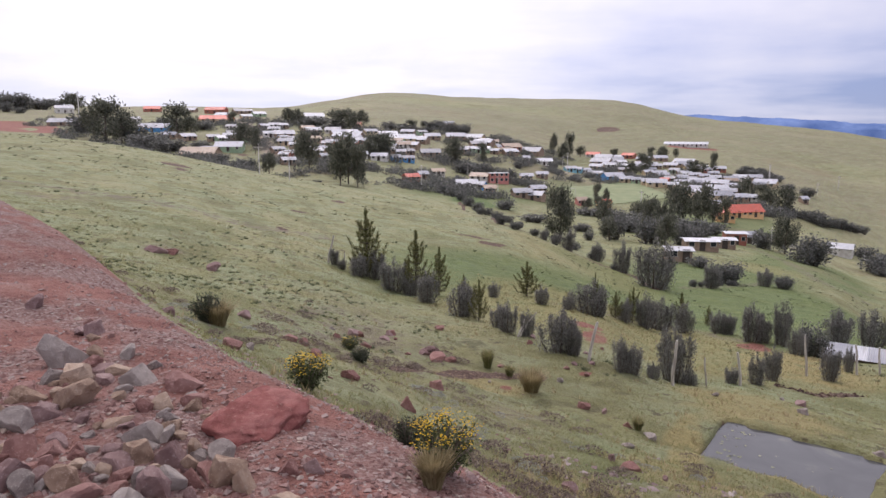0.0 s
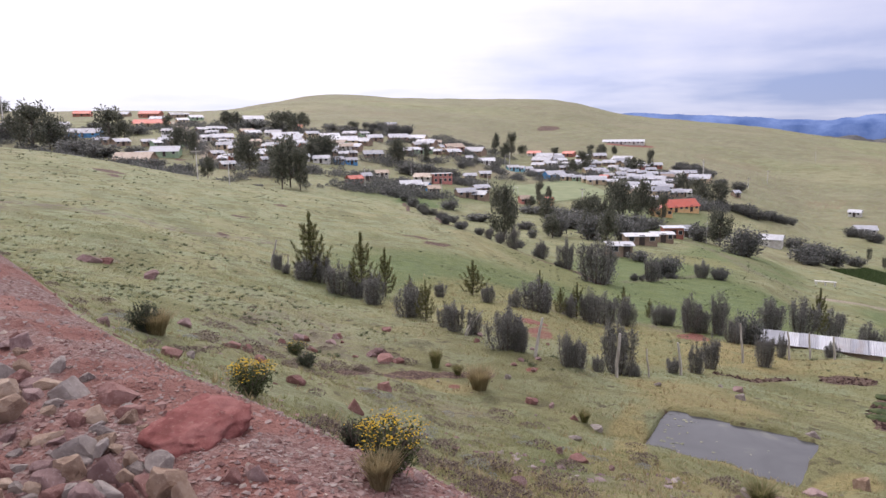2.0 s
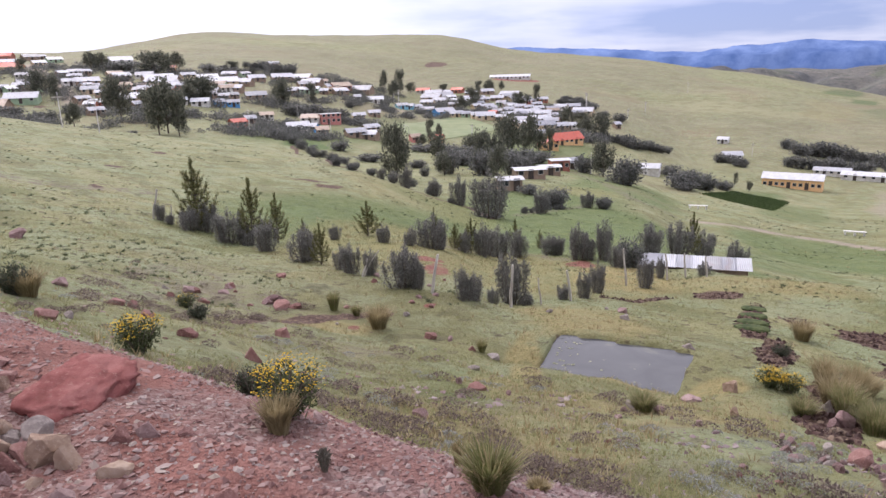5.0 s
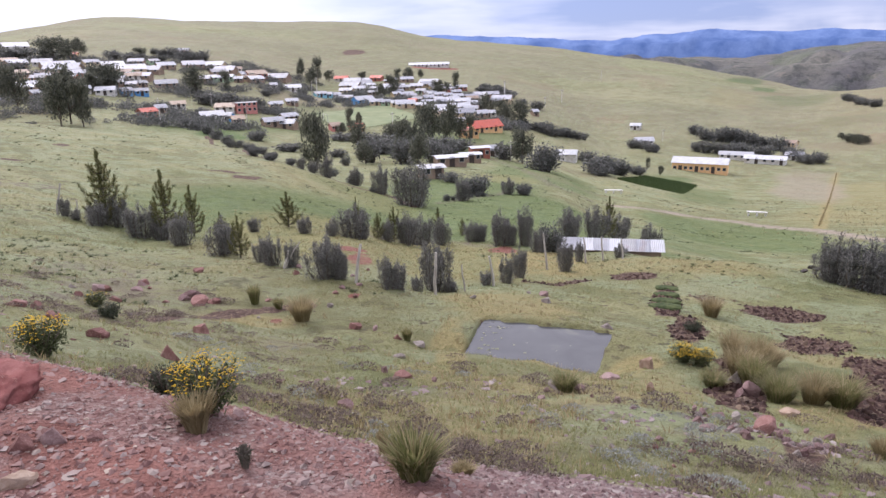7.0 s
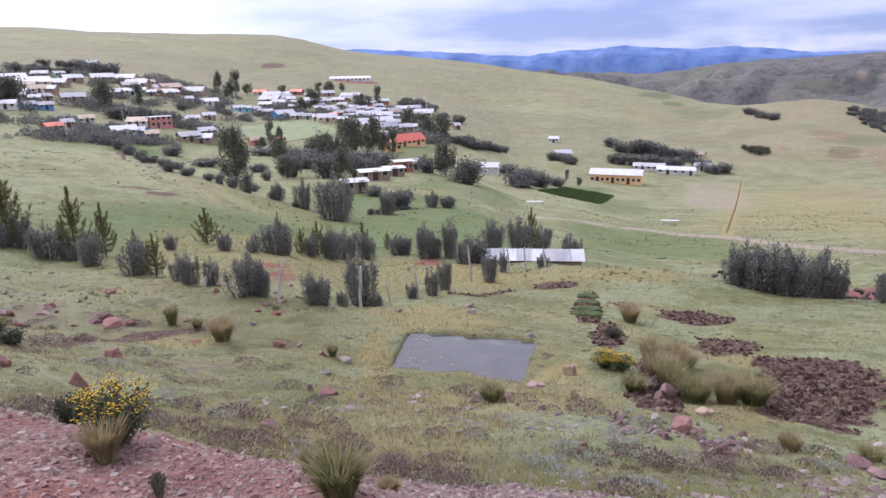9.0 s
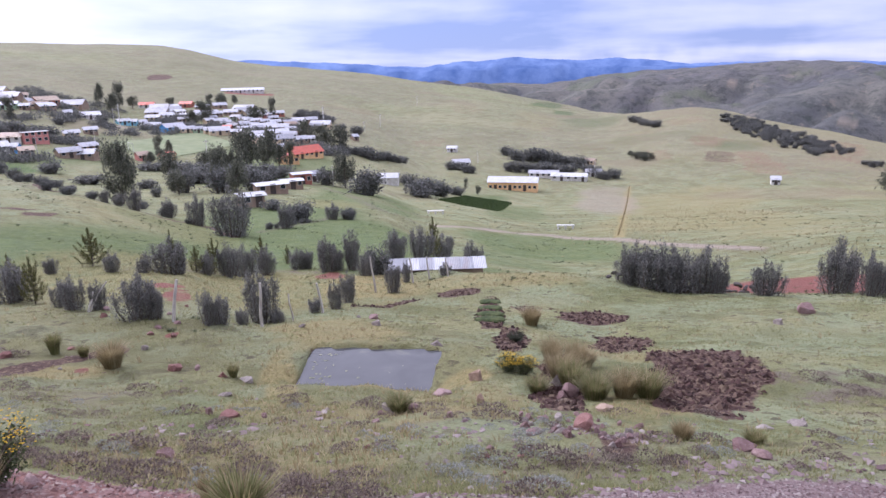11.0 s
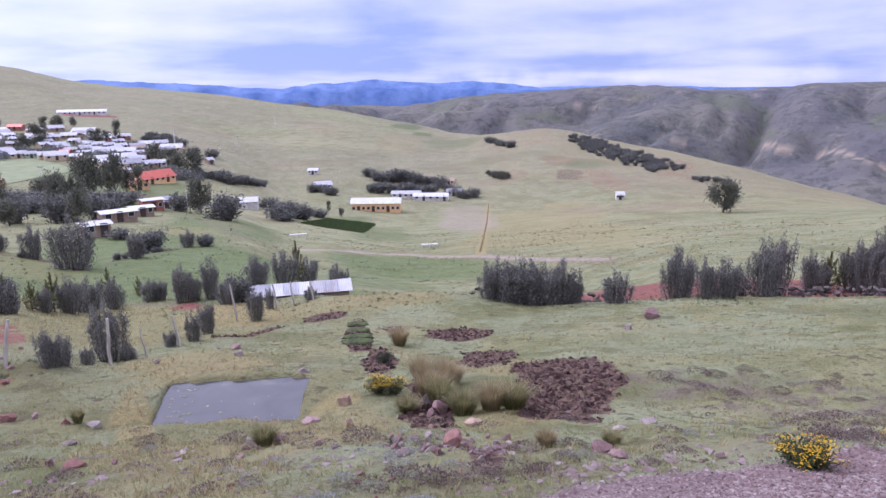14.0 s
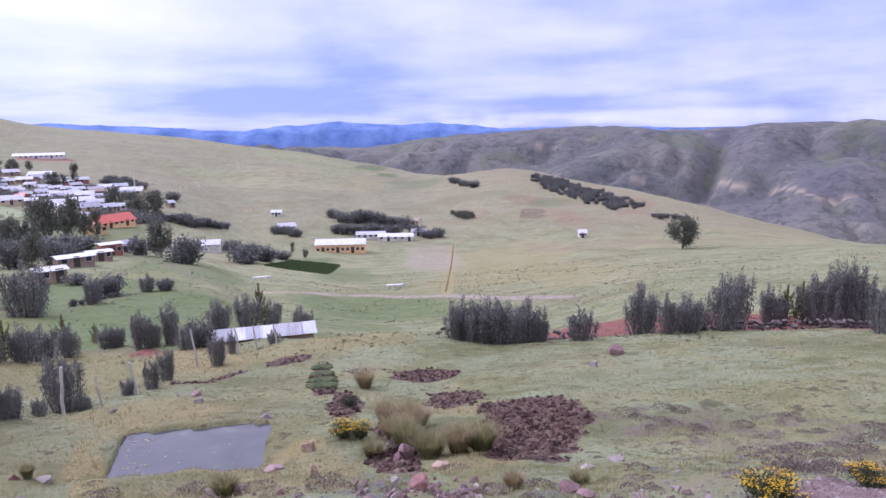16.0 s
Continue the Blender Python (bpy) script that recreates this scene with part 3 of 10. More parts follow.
patch("red", 3.78, 17.55, 0.19, 0.21, 12)
patch("dry", 9.57, 34.23, 6.89, 9.18, 16, 0.55)
patch("lush", 12.0, 36.0, 7.0, 10.0, 18, 0.35)
patch("dry", 15.68, 29.31, 2.48, 6.11, 28)
patch("dry", 19.46, 25.98, 6.86, 2.38, 37, 0.65)
patch("dry", 4.56, 12.09, 0.36, 2.68, 21, 0.90)
patch("dry", 8.07, 17.14, 1.94, 2.94, 25, 0.70)
patch("dry", 0.83, 15.26, 1.51, 0.78, 3, 0.80)
patch("dry", 6.32, 8.43, 1.15, 2.62, 37, 0.60)
patch("dry", 7.93, 6.44, 0.58, 2.11, 51, 0.40)
patch("dry", 12.93, 10.06, 1.40, 1.15, 52, 0.60)
patch("dry", 2.87, 5.78, 0.81, 1.05, 26, 0.50)
patch("red", 42.18, 17.10, 9.79, 10.85, 68)
# ground under the sod row, darkened in colour so the gaps read dark
patch("brown", 15.03, 18.66, 0.54, 3.72, 39)
patch("red", 45.25, 7.79, 3.79, 7.90, 80, 0.60)
patch("lush", 108.75, 139.43, 7.69, 20.46, 38)
patch("lush", 7.49, 191.95, 7.08, 13.08, 2)
patch("lush", 28.56, 45.73, 7.38, 10.66, 32, 0.50)
patch("lush", 92.67, 403.86, 3.40, 9.17, 13)
patch("lush", 509.51, 540.17, 14.45, 49.83, 43)
patch("lush", 454.38, 460.25, 8.80, 39.95, 45)
patch("lush", 403.44, 379.41, 21.39, 51.89, 47, 0.60)
patch("lush", 296.90, 187.01, 11.58, 23.13, 58, 0.60)
patch("lush", 65.20, 264.72, 21.33, 35.32, 14, 0.50)
patch("lush", 6.01, 202.69, 19.97, 21.16, 2, 0.60)
patch("dry", 148.90, 103.91, 19.88, 66.54, 55, 0.50)
patch("dry", 344.86, 375.63, 16.38, 76.45, 43, 0.35)
patch("red", 254.02, 200.08, 8.82, 23.26, 52, 0.38)
patch("red", 274.97, 165.08, 10.62, 21.90, 59, 0.40)
patch("red", 251.20, 147.60, 9.60, 28.73, 60, 0.40)
patch("red", 262.58, 165.78, 7.61, 22.68, 58, 0.36)
patch("red", 169.11, 464.98, 18.38, 6.38, 20, 0.90)
patch("red", -61.47, 369.48, 1.39, 5.63, -9)
patch("red", -196.55, 348.35, 8.11, 34.59, -29, 0.80)
patch("red", -217.82, 355.35, 11.14, 52.66, -32, 0.80)
patch("road", 144.94, 129.56, 9.0, 41.93, 48, 0.55)
patch("lush", 61.0, 67.0, 12.0, 21.0, 37, 0.62)
patch("lush", 46.0, 54.0, 6.5, 9.0, 40, 0.45)
patch("lush", 104.0, 119.0, 9.0, 26.0, 42, 0.45)
patch("brown", 262.0, 172.0, 7.5, 20.0, 57, 0.50)
patch("lush", 420.0, 385.0, 14.0, 30.0, 47, 0.60)
patch("lush", 502.0, 535.0, 12.0, 24.0, 43, 0.70)
strip("road", 1.30, (62.03, 91.74), (79.09, 83.64), (78.59, 66.56), (75.52, 53.52), (72.41, 42.22))
strip("heath", 1.20, (76.47, 64.72), (74.69, 52.91), (70.50, 40.62))
strip("heath", 1.20, (65.75, 147.32), (61.53, 120.62), (53.21, 94.57), (57.35, 91.37))
strip("road", 3.00, (-125.29, 431.24), (-91.41, 334.16), (-74.61, 293.61), (-63.49, 259.54))
strip("road", 2.00, (48.13, 323.52), (55.01, 317.48), (62.95, 322.99))
strip("dry", 0.90, (186.98, 157.12), (134.90, 114.15), (81.27, 69.67))
# soft shaded line of the ditch, painted on the slope as heath cover
strip("heath", 1.00, (-29.25, 45.75), (-21.72, 45.43), (-16.51, 44.28), (-11.49, 44.31), (-8.71, 47.00))
strip("brown", 0.30, (-0.91, 14.28), (0.29, 15.94), (1.03, 16.36), (2.37, 16.88))
strip("brown", 0.25, (11.69, 22.77), (12.71, 22.36), (14.84, 23.46))
patch("brown", -35.78, 92.91, 2.03, 3.23, -21, 0.80)
patch("brown", -11.97, 79.31, 0.92, 1.65, -9, 0.80)
patch("brown", -12.94, 61.95, 0.94, 1.43, -12, 0.80)
patch("brown", -32.48, 86.07, 0.76, 3.66, -21, 0.80)
patch("brown", 3.09, 66.78, 2.20, 1.06, 3, 0.80)
patch("brown", 4.57, 64.15, 1.60, 0.83, 4, 0.80)
patch("brown", -74.20, 258.62, 1.76, 6.13, -16, 0.80)
patch("brown", -10.88, 46.39, 0.39, 0.63, -13, 0.80)
patch("heath", 14.12, 4.49, 3.12, 1.53, 72)
patch("heath", 10.40, 2.11, 1.09, 3.40, 79)
patch("heath", 13.38, 6.40, 0.78, 0.51, 64, 0.80)
patch("heath", 3.97, 7.67, 1.48, 2.41, 27, 0.45)
patch("dry", 2.4, 5.2, 0.7, 1.2, 25, 0.6)
patch("dry", 3.3, 9.2, 0.9, 1.5, 20, 0.6)
patch("dry", 7.9, 10.7, 0.5, 1.2, 60, 0.9)
patch("dry", 4.75, 12.9, 0.35, 1.3, 25, 0.9)
patch("dry", 6.1, 10.9, 0.4, 1.0, 130, 0.8)
patch("heath", 1.72, 6.27, 1.09, 1.76, 15, 0.50)
patch("heath", 0.55, 12.14, 1.73, 2.16, 3, 0.45)
patch("heath", 2.07, 3.61, 1.30, 0.81, 30)
patch("dry", 1.5, 5.4, 1.2, 2.0, 15, 0.65)
patch("dry", 3.2, 6.6, 0.9, 1.6, 28, 0.6)
patch("lush", 2.6, 8.6, 1.0, 2.2, 18, 0.30)
patch("lush", 30.0, 76.0, 17.0, 40.0, 22, 0.70)
patch("lush", 75.0, 190.0, 16.0, 48.0, 23, 0.62)
patch("lush", 62.0, 118.0, 12.0, 30.0, 28, 0.58)
patch("heath", 190.0, 480.0, 70.0, 120.0, 22, 0.9)
patch("heath", 330.0, 150.0, 60.0, 110.0, 62, 1.0)
patch("red", 345.0, 165.0, 16.0, 60.0, 62, 0.40)
patch("red", 300.0, 205.0, 14.0, 30.0, 55, 0.40)
patch("heath", 300.0, 560.0, 80.0, 130.0, 29, 0.9)
strip("road", 8.0, (1855.1, 635.8), (1812.7, 587.7), (1860.2, 504.5), (1756.2, 380.4), (1837.9, 314.2), (1848.1, 227.7))
patch("road", 1875.0, 1222.0, 14.0, 26.0, 120, 0.8)
patch("road", 2190.0, 290.0, 16.0, 40.0, 82, 1.0)
patch("road", 1690.0, 795.0, 10.0, 20.0, 155, 0.6)
patch("heath", 4.73, 3.09, 1.23, 0.56, 57, 0.80)
patch("dry", 428.23, 213.61, 64.13, 179.19, 63, 0.35)
patch("dry", 311.90, 99.28, 38.01, 96.19, 72, 0.35)
patch("dry", 465.60, 343.70, 45.98, 169.69, 54, 0.25)
patch("dry", 9.11, 7.25, 0.93, 1.09, 52, 0.80)
patch("dry", 10.77, 7.42, 0.71, 0.64, 55, 0.80)
patch("dry", 4.65, 6.69, 1.03, 0.62, 35, 0.80)
patch("dry", 3.96, 8.30, 0.62, 1.31, 25, 0.70)
patch("heath", -2.27, 16.31, 2.40, 6.01, -8, 0.80)
patch("heath", -22.89, 40.86, 1.92, 1.81, -29, 0.80)
patch("heath", -11.83, 28.30, 0.88, 0.94, -23, 0.80)
patch("brown", 125.73, 535.27, 6.50, 8.37, 13)
patch("lush", 31.29, 85.64, 9.06, 9.95, 20, 0.40)
patch("dry", 15.10, 72.37, 8.63, 15.26, 12, 0.35)
patch("lush", 35.56, 59.18, 8.70, 7.43, 31, 0.35)
patch("dry", 48.06, 101.67, 5.56, 8.41, 25, 0.40)
patch("lush", 19.80, 222.45, 21.90, 16.58, 5, 0.40)
strip("brown", 0.55, (4.58, 182.43), (7.34, 86.95), (15.60, 87.19), (22.09, 77.84), (21.87, 68.70))
strip("heath", 0.70, (25.60, 72.09), (33.27, 77.02), (45.77, 89.11))
strip("heath", 0.60, (6.07, 36.90), (9.49, 38.57), (15.17, 43.00), (17.14, 38.06))
patch("dry", 1409.90, 1710.55, 73.26, 40.18, 39, 0.36)
patch("red", 320.78, 431.37, 14.73, 40.04, 37, 0.36)
patch("red", 193.99, 291.32, 7.77, 14.83, 34, 0.36)
patch("red", 262.39, 240.68, 4.93, 6.95, 47, 0.36)
patch("red", 364.92, 264.95, 12.23, 26.23, 54, 0.36)
patch("dry", 345.22, 224.46, 13.71, 17.36, 57, 0.36)
patch("lush", 311.02, 241.80, 19.54, 19.31, 52, 0.36)
patch("lush", 306.37, 213.43, 10.26, 12.94, 55, 0.36)
patch("dry", 328.92, 270.50, 9.49, 17.29, 51, 0.36)



# ---------------------------------------------------------------- ground sheet
def ground_mesh():
    az = np.concatenate([np.arange(-52, 96, 0.3), np.arange(96, 308, 4.0)])
    rad = np.concatenate([[0.0], np.geomspace(0.7, 60, 330), np.geomspace(60, 4800, 290)[1:]])
    a, r = np.meshgrid(np.radians(az), rad[1:], indexing="ij")
    x, y = r * np.sin(a), r * np.cos(a)
    deg = np.degrees(np.arctan2(x, y)).ravel()
    z = ground(x.ravel(), y.ravel())
    co = np.stack([x.ravel(), y.ravel(), z], 1)
    na, nr = x.shape
    i, j = np.meshgrid(np.arange(na), np.arange(nr - 1), indexing="ij")
    i2 = (i + 1) % na
    quads = np.stack([i * nr + j, i2 * nr + j, i2 * nr + j + 1, i * nr + j + 1], -1).reshape(-1, 4)
    centre = len(co)
    co = np.vstack([co, [[0, 0, gz(0, 0)]]])
    fan = [(int(k * nr), centre, int(((k + 1) % na) * nr)) for k in range(na)]
    me = bpy.data.meshes.new("ground")
    me.from_pydata(co.tolist(), [], quads.tolist() + fan)
    me.polygons.foreach_set("use_smooth", [True] * len(me.polygons))
    me.update()
    x, y = co[:, 0], co[:, 1]
    r, s = np.hypot(x, y), shoulder_distance(x, y)
    gravel = (1 - smooth(s + 0.25 * bumps(x * 0.8, y * 0.8, 24), -0.1, 0.55)) * (1 - smooth(r, 30, 60) * (s > -1.5))
    # beyond this range the haze-tinted hill colour takes over
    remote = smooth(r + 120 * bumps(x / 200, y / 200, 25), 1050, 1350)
    heath = np.maximum(cover("heath", x, y), 0.45 * smooth(s, 0.1, 0.7) * (1 - smooth(s + 1.2 * bumps(x * 0.5, y * 0.5, 26), 1.4, 3.6)))
    heath = np.maximum(heath, smooth(r, 130, 380) * smooth(bumps(x / 90, y / 90, 27), -1.1, 0.2))
    one = np.ones_like(x)
    for name, rows in (("cover_a", (gravel, cover("red", x, y), np.maximum(cover("brown", x, y), 0.7 * (1 - smooth(np.abs(pond_inside(x, y) - 1.0), 0.03, 0.12))), cover("road", x, y))),
                       ("cover_b", (cover("lush", x, y), cover("dry", x, y), heath, remote))):
        layer = me.attributes.new(name, "FLOAT_COLOR", "POINT")
        layer.data.foreach_set("color", np.stack([one * q for q in rows], 1).astype(np.float32).ravel())
    me.materials.append(GRASS)
    return me


ground_ob = new("ground", ground_mesh())
tagged(ground_ob, "rolling highland pasture of short green grass with bare red earth", "ground", kind="structure")


# ---------------------------------------------------------------- builders
def part(name, data, material, parent=None, label=""):
    """Links a mesh, or a bmesh, as one object under a thing."""
    if isinstance(data, bmesh.types.BMesh):
        me = bpy.data.meshes.new(name)
        data.to_mesh(me)
        data.free()
        data = me
    if material and not data.materials:
        data.materials.append(material)
    ob = new(name, data)
    ob.parent = parent
    return tagged(ob, label)


def mesh(name, co, faces, smoothed=False):
    me = bpy.data.meshes.new(name)
    me.from_pydata([tuple(map(float, p)) for p in co], [], [tuple(map(int, f)) for f in faces])
    if smoothed:
        me.polygons.foreach_set("use_smooth", [True] * len(me.polygons))
    me.update()
    return me


def box(bm, x0, x1, y0, y1, z0, z1):
    v = [bm.verts.new(p) for p in ((x0, y0, z0), (x1, y0, z0), (x1, y1, z0), (x0, y1, z0), (x0, y0, z1), (x1, y0, z1), (x1, y1, z1), (x0, y1, z1))]
    for f in ((3, 2, 1, 0), (4, 5, 6, 7), (0, 1, 5, 4), (1, 2, 6, 5), (2, 3, 7, 6), (3, 0, 4, 7)):
        bm.faces.new([v[i] for i in f])


def tube(co, faces, line, radii, sides=6):
    """A tapered tube along a line of points, added to lists."""
    base = len(co)
    line = np.array(line, float)
    for k, (p, r) in enumerate(zip(line, radii)):
        d = line[min(k + 1, len(line) - 1)] - line[max(k - 1, 0)]
        d /= np.linalg.norm(d) + 1e-9
        side = np.cross(d, (0.3, 1, 0.2))
        side /= np.linalg.norm(side) + 1e-9
        other = np.cross(d, side)
        for s in range(sides):
            a = 2 * math.pi * s / sides
            co.append(p + r * (math.cos(a) * side + math.sin(a) * other))
    for k in range(len(line) - 1):
        for s in range(sides):
            a, b = base + k * sides + s, base + k * sides + (s + 1) % sides
            faces.append((a, b, b + sides, a + sides))
    faces.append([base + (len(line) - 1) * sides + s for s in range(sides)])


def leaves_mesh(name, rng, centres, ways, length, width):
    """Leaves as bent two-face blades that start at each centre and point along each way."""
    n = len(centres)
    ways = ways / (np.linalg.norm(ways, axis=1, keepdims=True) + 1e-9)
    side = np.cross(ways, rng.normal(size=(n, 3)))
    side /= np.linalg.norm(side, axis=1, keepdims=True) + 1e-9
    normal = np.cross(ways, side)
    ln, wd = length * rng.uniform(0.6, 1.4, (n, 1)), width * rng.uniform(0.6, 1.4, (n, 1))
    tip = centres + ways * ln - normal * ln * 0.25
    mid = centres + ways * ln * 0.5 + normal * ln * 0.05
    co = np.stack([centres, mid - side * wd * 0.5, tip, mid + side * wd * 0.5], 1).reshape(-1, 3)
    k = np.arange(n)[:, None] * 4
    return mesh(name, co, np.concatenate([k + [0, 1, 2], k + [0, 2, 3]]))


def grow(name, kind, seed, leaves, leaf):
    """One tree or shrub of unit height and about unit width: trunk with limbs, and a crown of leaves."""
    rng = np.random.default_rng(seed)
    co, faces, spots, ways = [], [], [], []

    def spray(p, q, n, spread, droop=0.0):
        f = rng.uniform(0, 1, (n, 1)) ** 0.7
        spots.append(np.array(p) + (np.array(q) - p) * f + rng.normal(size=(n, 3)) * spread)
        w = rng.normal(size=(n, 3)) + (np.array(q) - p) / (np.linalg.norm(np.array(q) - p) + 1e-9) * 0.9
        w[:, 2] -= droop
        ways.append(w)

    if kind == "shrub":             # erect leafy columns of uneven height from one foot
        stems = 13
        for k in range(stems):
            a = k * 2.4 + rng.normal() * 0.3
            out = 0.44 * math.sqrt((k + 0.3) / stems) * rng.uniform(0.75, 1.1)
            tall = rng.uniform(0.68, 1.0) * (1.0 - 0.5 * out) if k else 0.95
            top = np.array([math.cos(a) * out, math.sin(a) * out, tall])
            foot = np.array([math.cos(a) * 0.50 * out, math.sin(a) * 0.50 * out, -0.06])
            mid = (foot + top) / 2 + (math.cos(a) * 0.20 * out, math.sin(a) * 0.20 * out, 0)
            tube(co, faces, (foot, mid, top), (0.018, 0.012, 0.004), 5)
            spray(foot + (mid - foot) * 0.1, mid, leaves // stems * 9 // 20, 0.062, -0.4)
            spray(mid, mid + (top - mid) * 0.8, leaves // stems * 8 // 20, 0.052, -0.5)
            spray(mid + (top - mid) * 0.6, top, leaves // stems * 3 // 20, 0.034, -0.6)
            for _ in range(3):
                b, f = rng.uniform(0, 6.283), rng.uniform(0.35, 0.75)
                p = foot + (top - foot) * f
                q = p + (math.cos(b) * 0.10, math.sin(b) * 0.10, rng.uniform(0.08, 0.17))
                spray(p, q, leaves // stems // 12, 0.020, -0.8)
    elif kind == "pine":            # open whorls of candle-like, up-curved branches on a straight leader
        tube(co, faces, ((0, 0, -0.05), (0.01, 0, 0.4), (0, 0.005, 1.0)), (0.026, 0.016, 0.005), 6)
        spray((0, 0, 0.55), (0, 0, 1.0), leaves // 9, 0.014, -1.2)
        spray((0, 0, 0.2), (0, 0, 0.6), leaves // 14, 0.030, -0.6)
        whorls = 7
        for k in range(whorls):
            h = 0.08 + 0.74 * (k / whorls)
            reach = (0.40 * (1 - h) ** 0.8 + 0.05) * rng.uniform(0.75, 1.15)
            arms = 6 if k < 3 else 4
            for j in range(arms):
                a = j * 6.283 / arms + k * 0.7 + rng.normal() * 0.3
                far = reach * rng.uniform(0.6, 1.15)
                p = np.array([0, 0, h])
                m = np.array([math.cos(a) * far * 0.75, math.sin(a) * far * 0.75, h + far * 0.16])
                q = np.array([math.cos(a) * far, math.sin(a) * far, h + far * 0.40 + 0.06])
                tube(co, faces, (p, m, q), (0.010, 0.007, 0.003), 4)
                share = leaves // (whorls * 5)
                spray(p + (m - p) * 0.25, m, share * 9 // 20, 0.020, -0.6)
                spray(m, q, share // 2, 0.013, -1.0)
    elif kind == "eucalyptus":      # a bole with rising limbs, leaves in uneven clouds
        tube(co, faces, ((0, 0, -0.05), (0.02, 0.01, 0.35), (0.0, 0.02, 0.62), (0.02, 0, 0.92)), (0.034, 0.024, 0.014, 0.004), 7)
        limbs = 24
        for k in range(limbs):
            h = rng.uniform(0.10, 0.80)
            a, out = rng.uniform(0, 6.283), rng.uniform(0.22, 0.46) * (1.15 - 0.75 * abs(h - 0.45))
            p = np.array([0.01, 0.01, h])
            q = np.array([math.cos(a) * out, math.sin(a) * out, min(h + rng.uniform(0.12, 0.26), 1.0)])
            tube(co, faces, (p, (p + q) / 2 - (0, 0, 0.02), q), (0.013, 0.009, 0.003), 4)
            spray((p + q) / 2, q, leaves // limbs * 2 // 3, 0.085, 0.3)
            spray(q, q + (0, 0, 0.05), leaves // limbs // 3, 0.085, 0.3)
        spray((0, 0, 0.7), (0, 0, 0.98), leaves // 8, 0.06)
    else:                           # thicket: low, broad, many-stemmed
        stems = 16
        for k in range(stems):
            a, out = rng.uniform(0, 6.283), 0.46 * math.sqrt(rng.uniform(0.02, 1))
            top = np.array([math.cos(a) * out, math.sin(a) * out, rng.uniform(0.55, 0.92) * (1.0 - 0.5 * out)])
            foot = np.array([math.cos(a) * out * 0.4, math.sin(a) * out * 0.4, -0.08])
            tube(co, faces, (foot, (foot + top) / 2, top), (0.020, 0.014, 0.005), 4)
            spray(foot + (top - foot) * 0.15, top, leaves // stems, 0.095, 0.1)
    root = new(name)
    part("trunk", mesh("trunk", co, faces, True), BARK, root)
    c, w = np.concatenate(spots), np.concatenate(ways)
    c[:, 2] = np.maximum(c[:, 2], 0.0)
    slim = {"pine": 0.16, "shrub": 0.34}.get(kind, 0.55)
    part("crown", leaves_mesh("crown", rng, c, w, leaf, leaf * slim), LEAF[kind], root)
    return root


STOCK, USED = {}, {}
LOOKS = {"shrub": "shrub", "pine": "pine_tree", "eucalyptus": "tree", "thicket": "bush"}


def plant(kind, x, y, width, height, label, group="", far=False, turn=0.0):
    """A tree or shrub on the ground; a few shapes of each kind are grown once and turned about."""
    key = (kind, far)
    count, leaf = {"shrub": (3600, 0.052), "pine": (3000, 0.050), "eucalyptus": (3600, 0.062), "thicket": (2400, 0.075)}[kind]
    if far:
        count, leaf = count // 3, leaf * 1.5
    stock = STOCK.setdefault(key, [])
    k = USED.setdefault(key, 0)
    if k < (3 if far else 5):
        stock.append(grow(LOOKS[kind], kind, 11 + 7 * k + (100 if far else 0), count, leaf))
    USED[key] += 1
    m = Matrix.Translation((x, y, gz(x, y) - 0.02)) @ pose(0, 0, 0, 0, 0, turn + 137.5 * k) @ Matrix.Diagonal((width, width, height, 1))
    if k < len(stock) and k == USED[key] - 1:
        ob = stock[k]
        ob.matrix_basis = m
    else:
        source = stock[k % len(stock)]
        ob = source.copy()
        scene.collection.objects.link(ob)
        for child in source.children:
            c = child.copy()
            scene.collection.objects.link(c)
            c.parent = ob
        ob.matrix_basis = m
    return tagged(ob, label, LOOKS[kind].replace("_", " "), group)


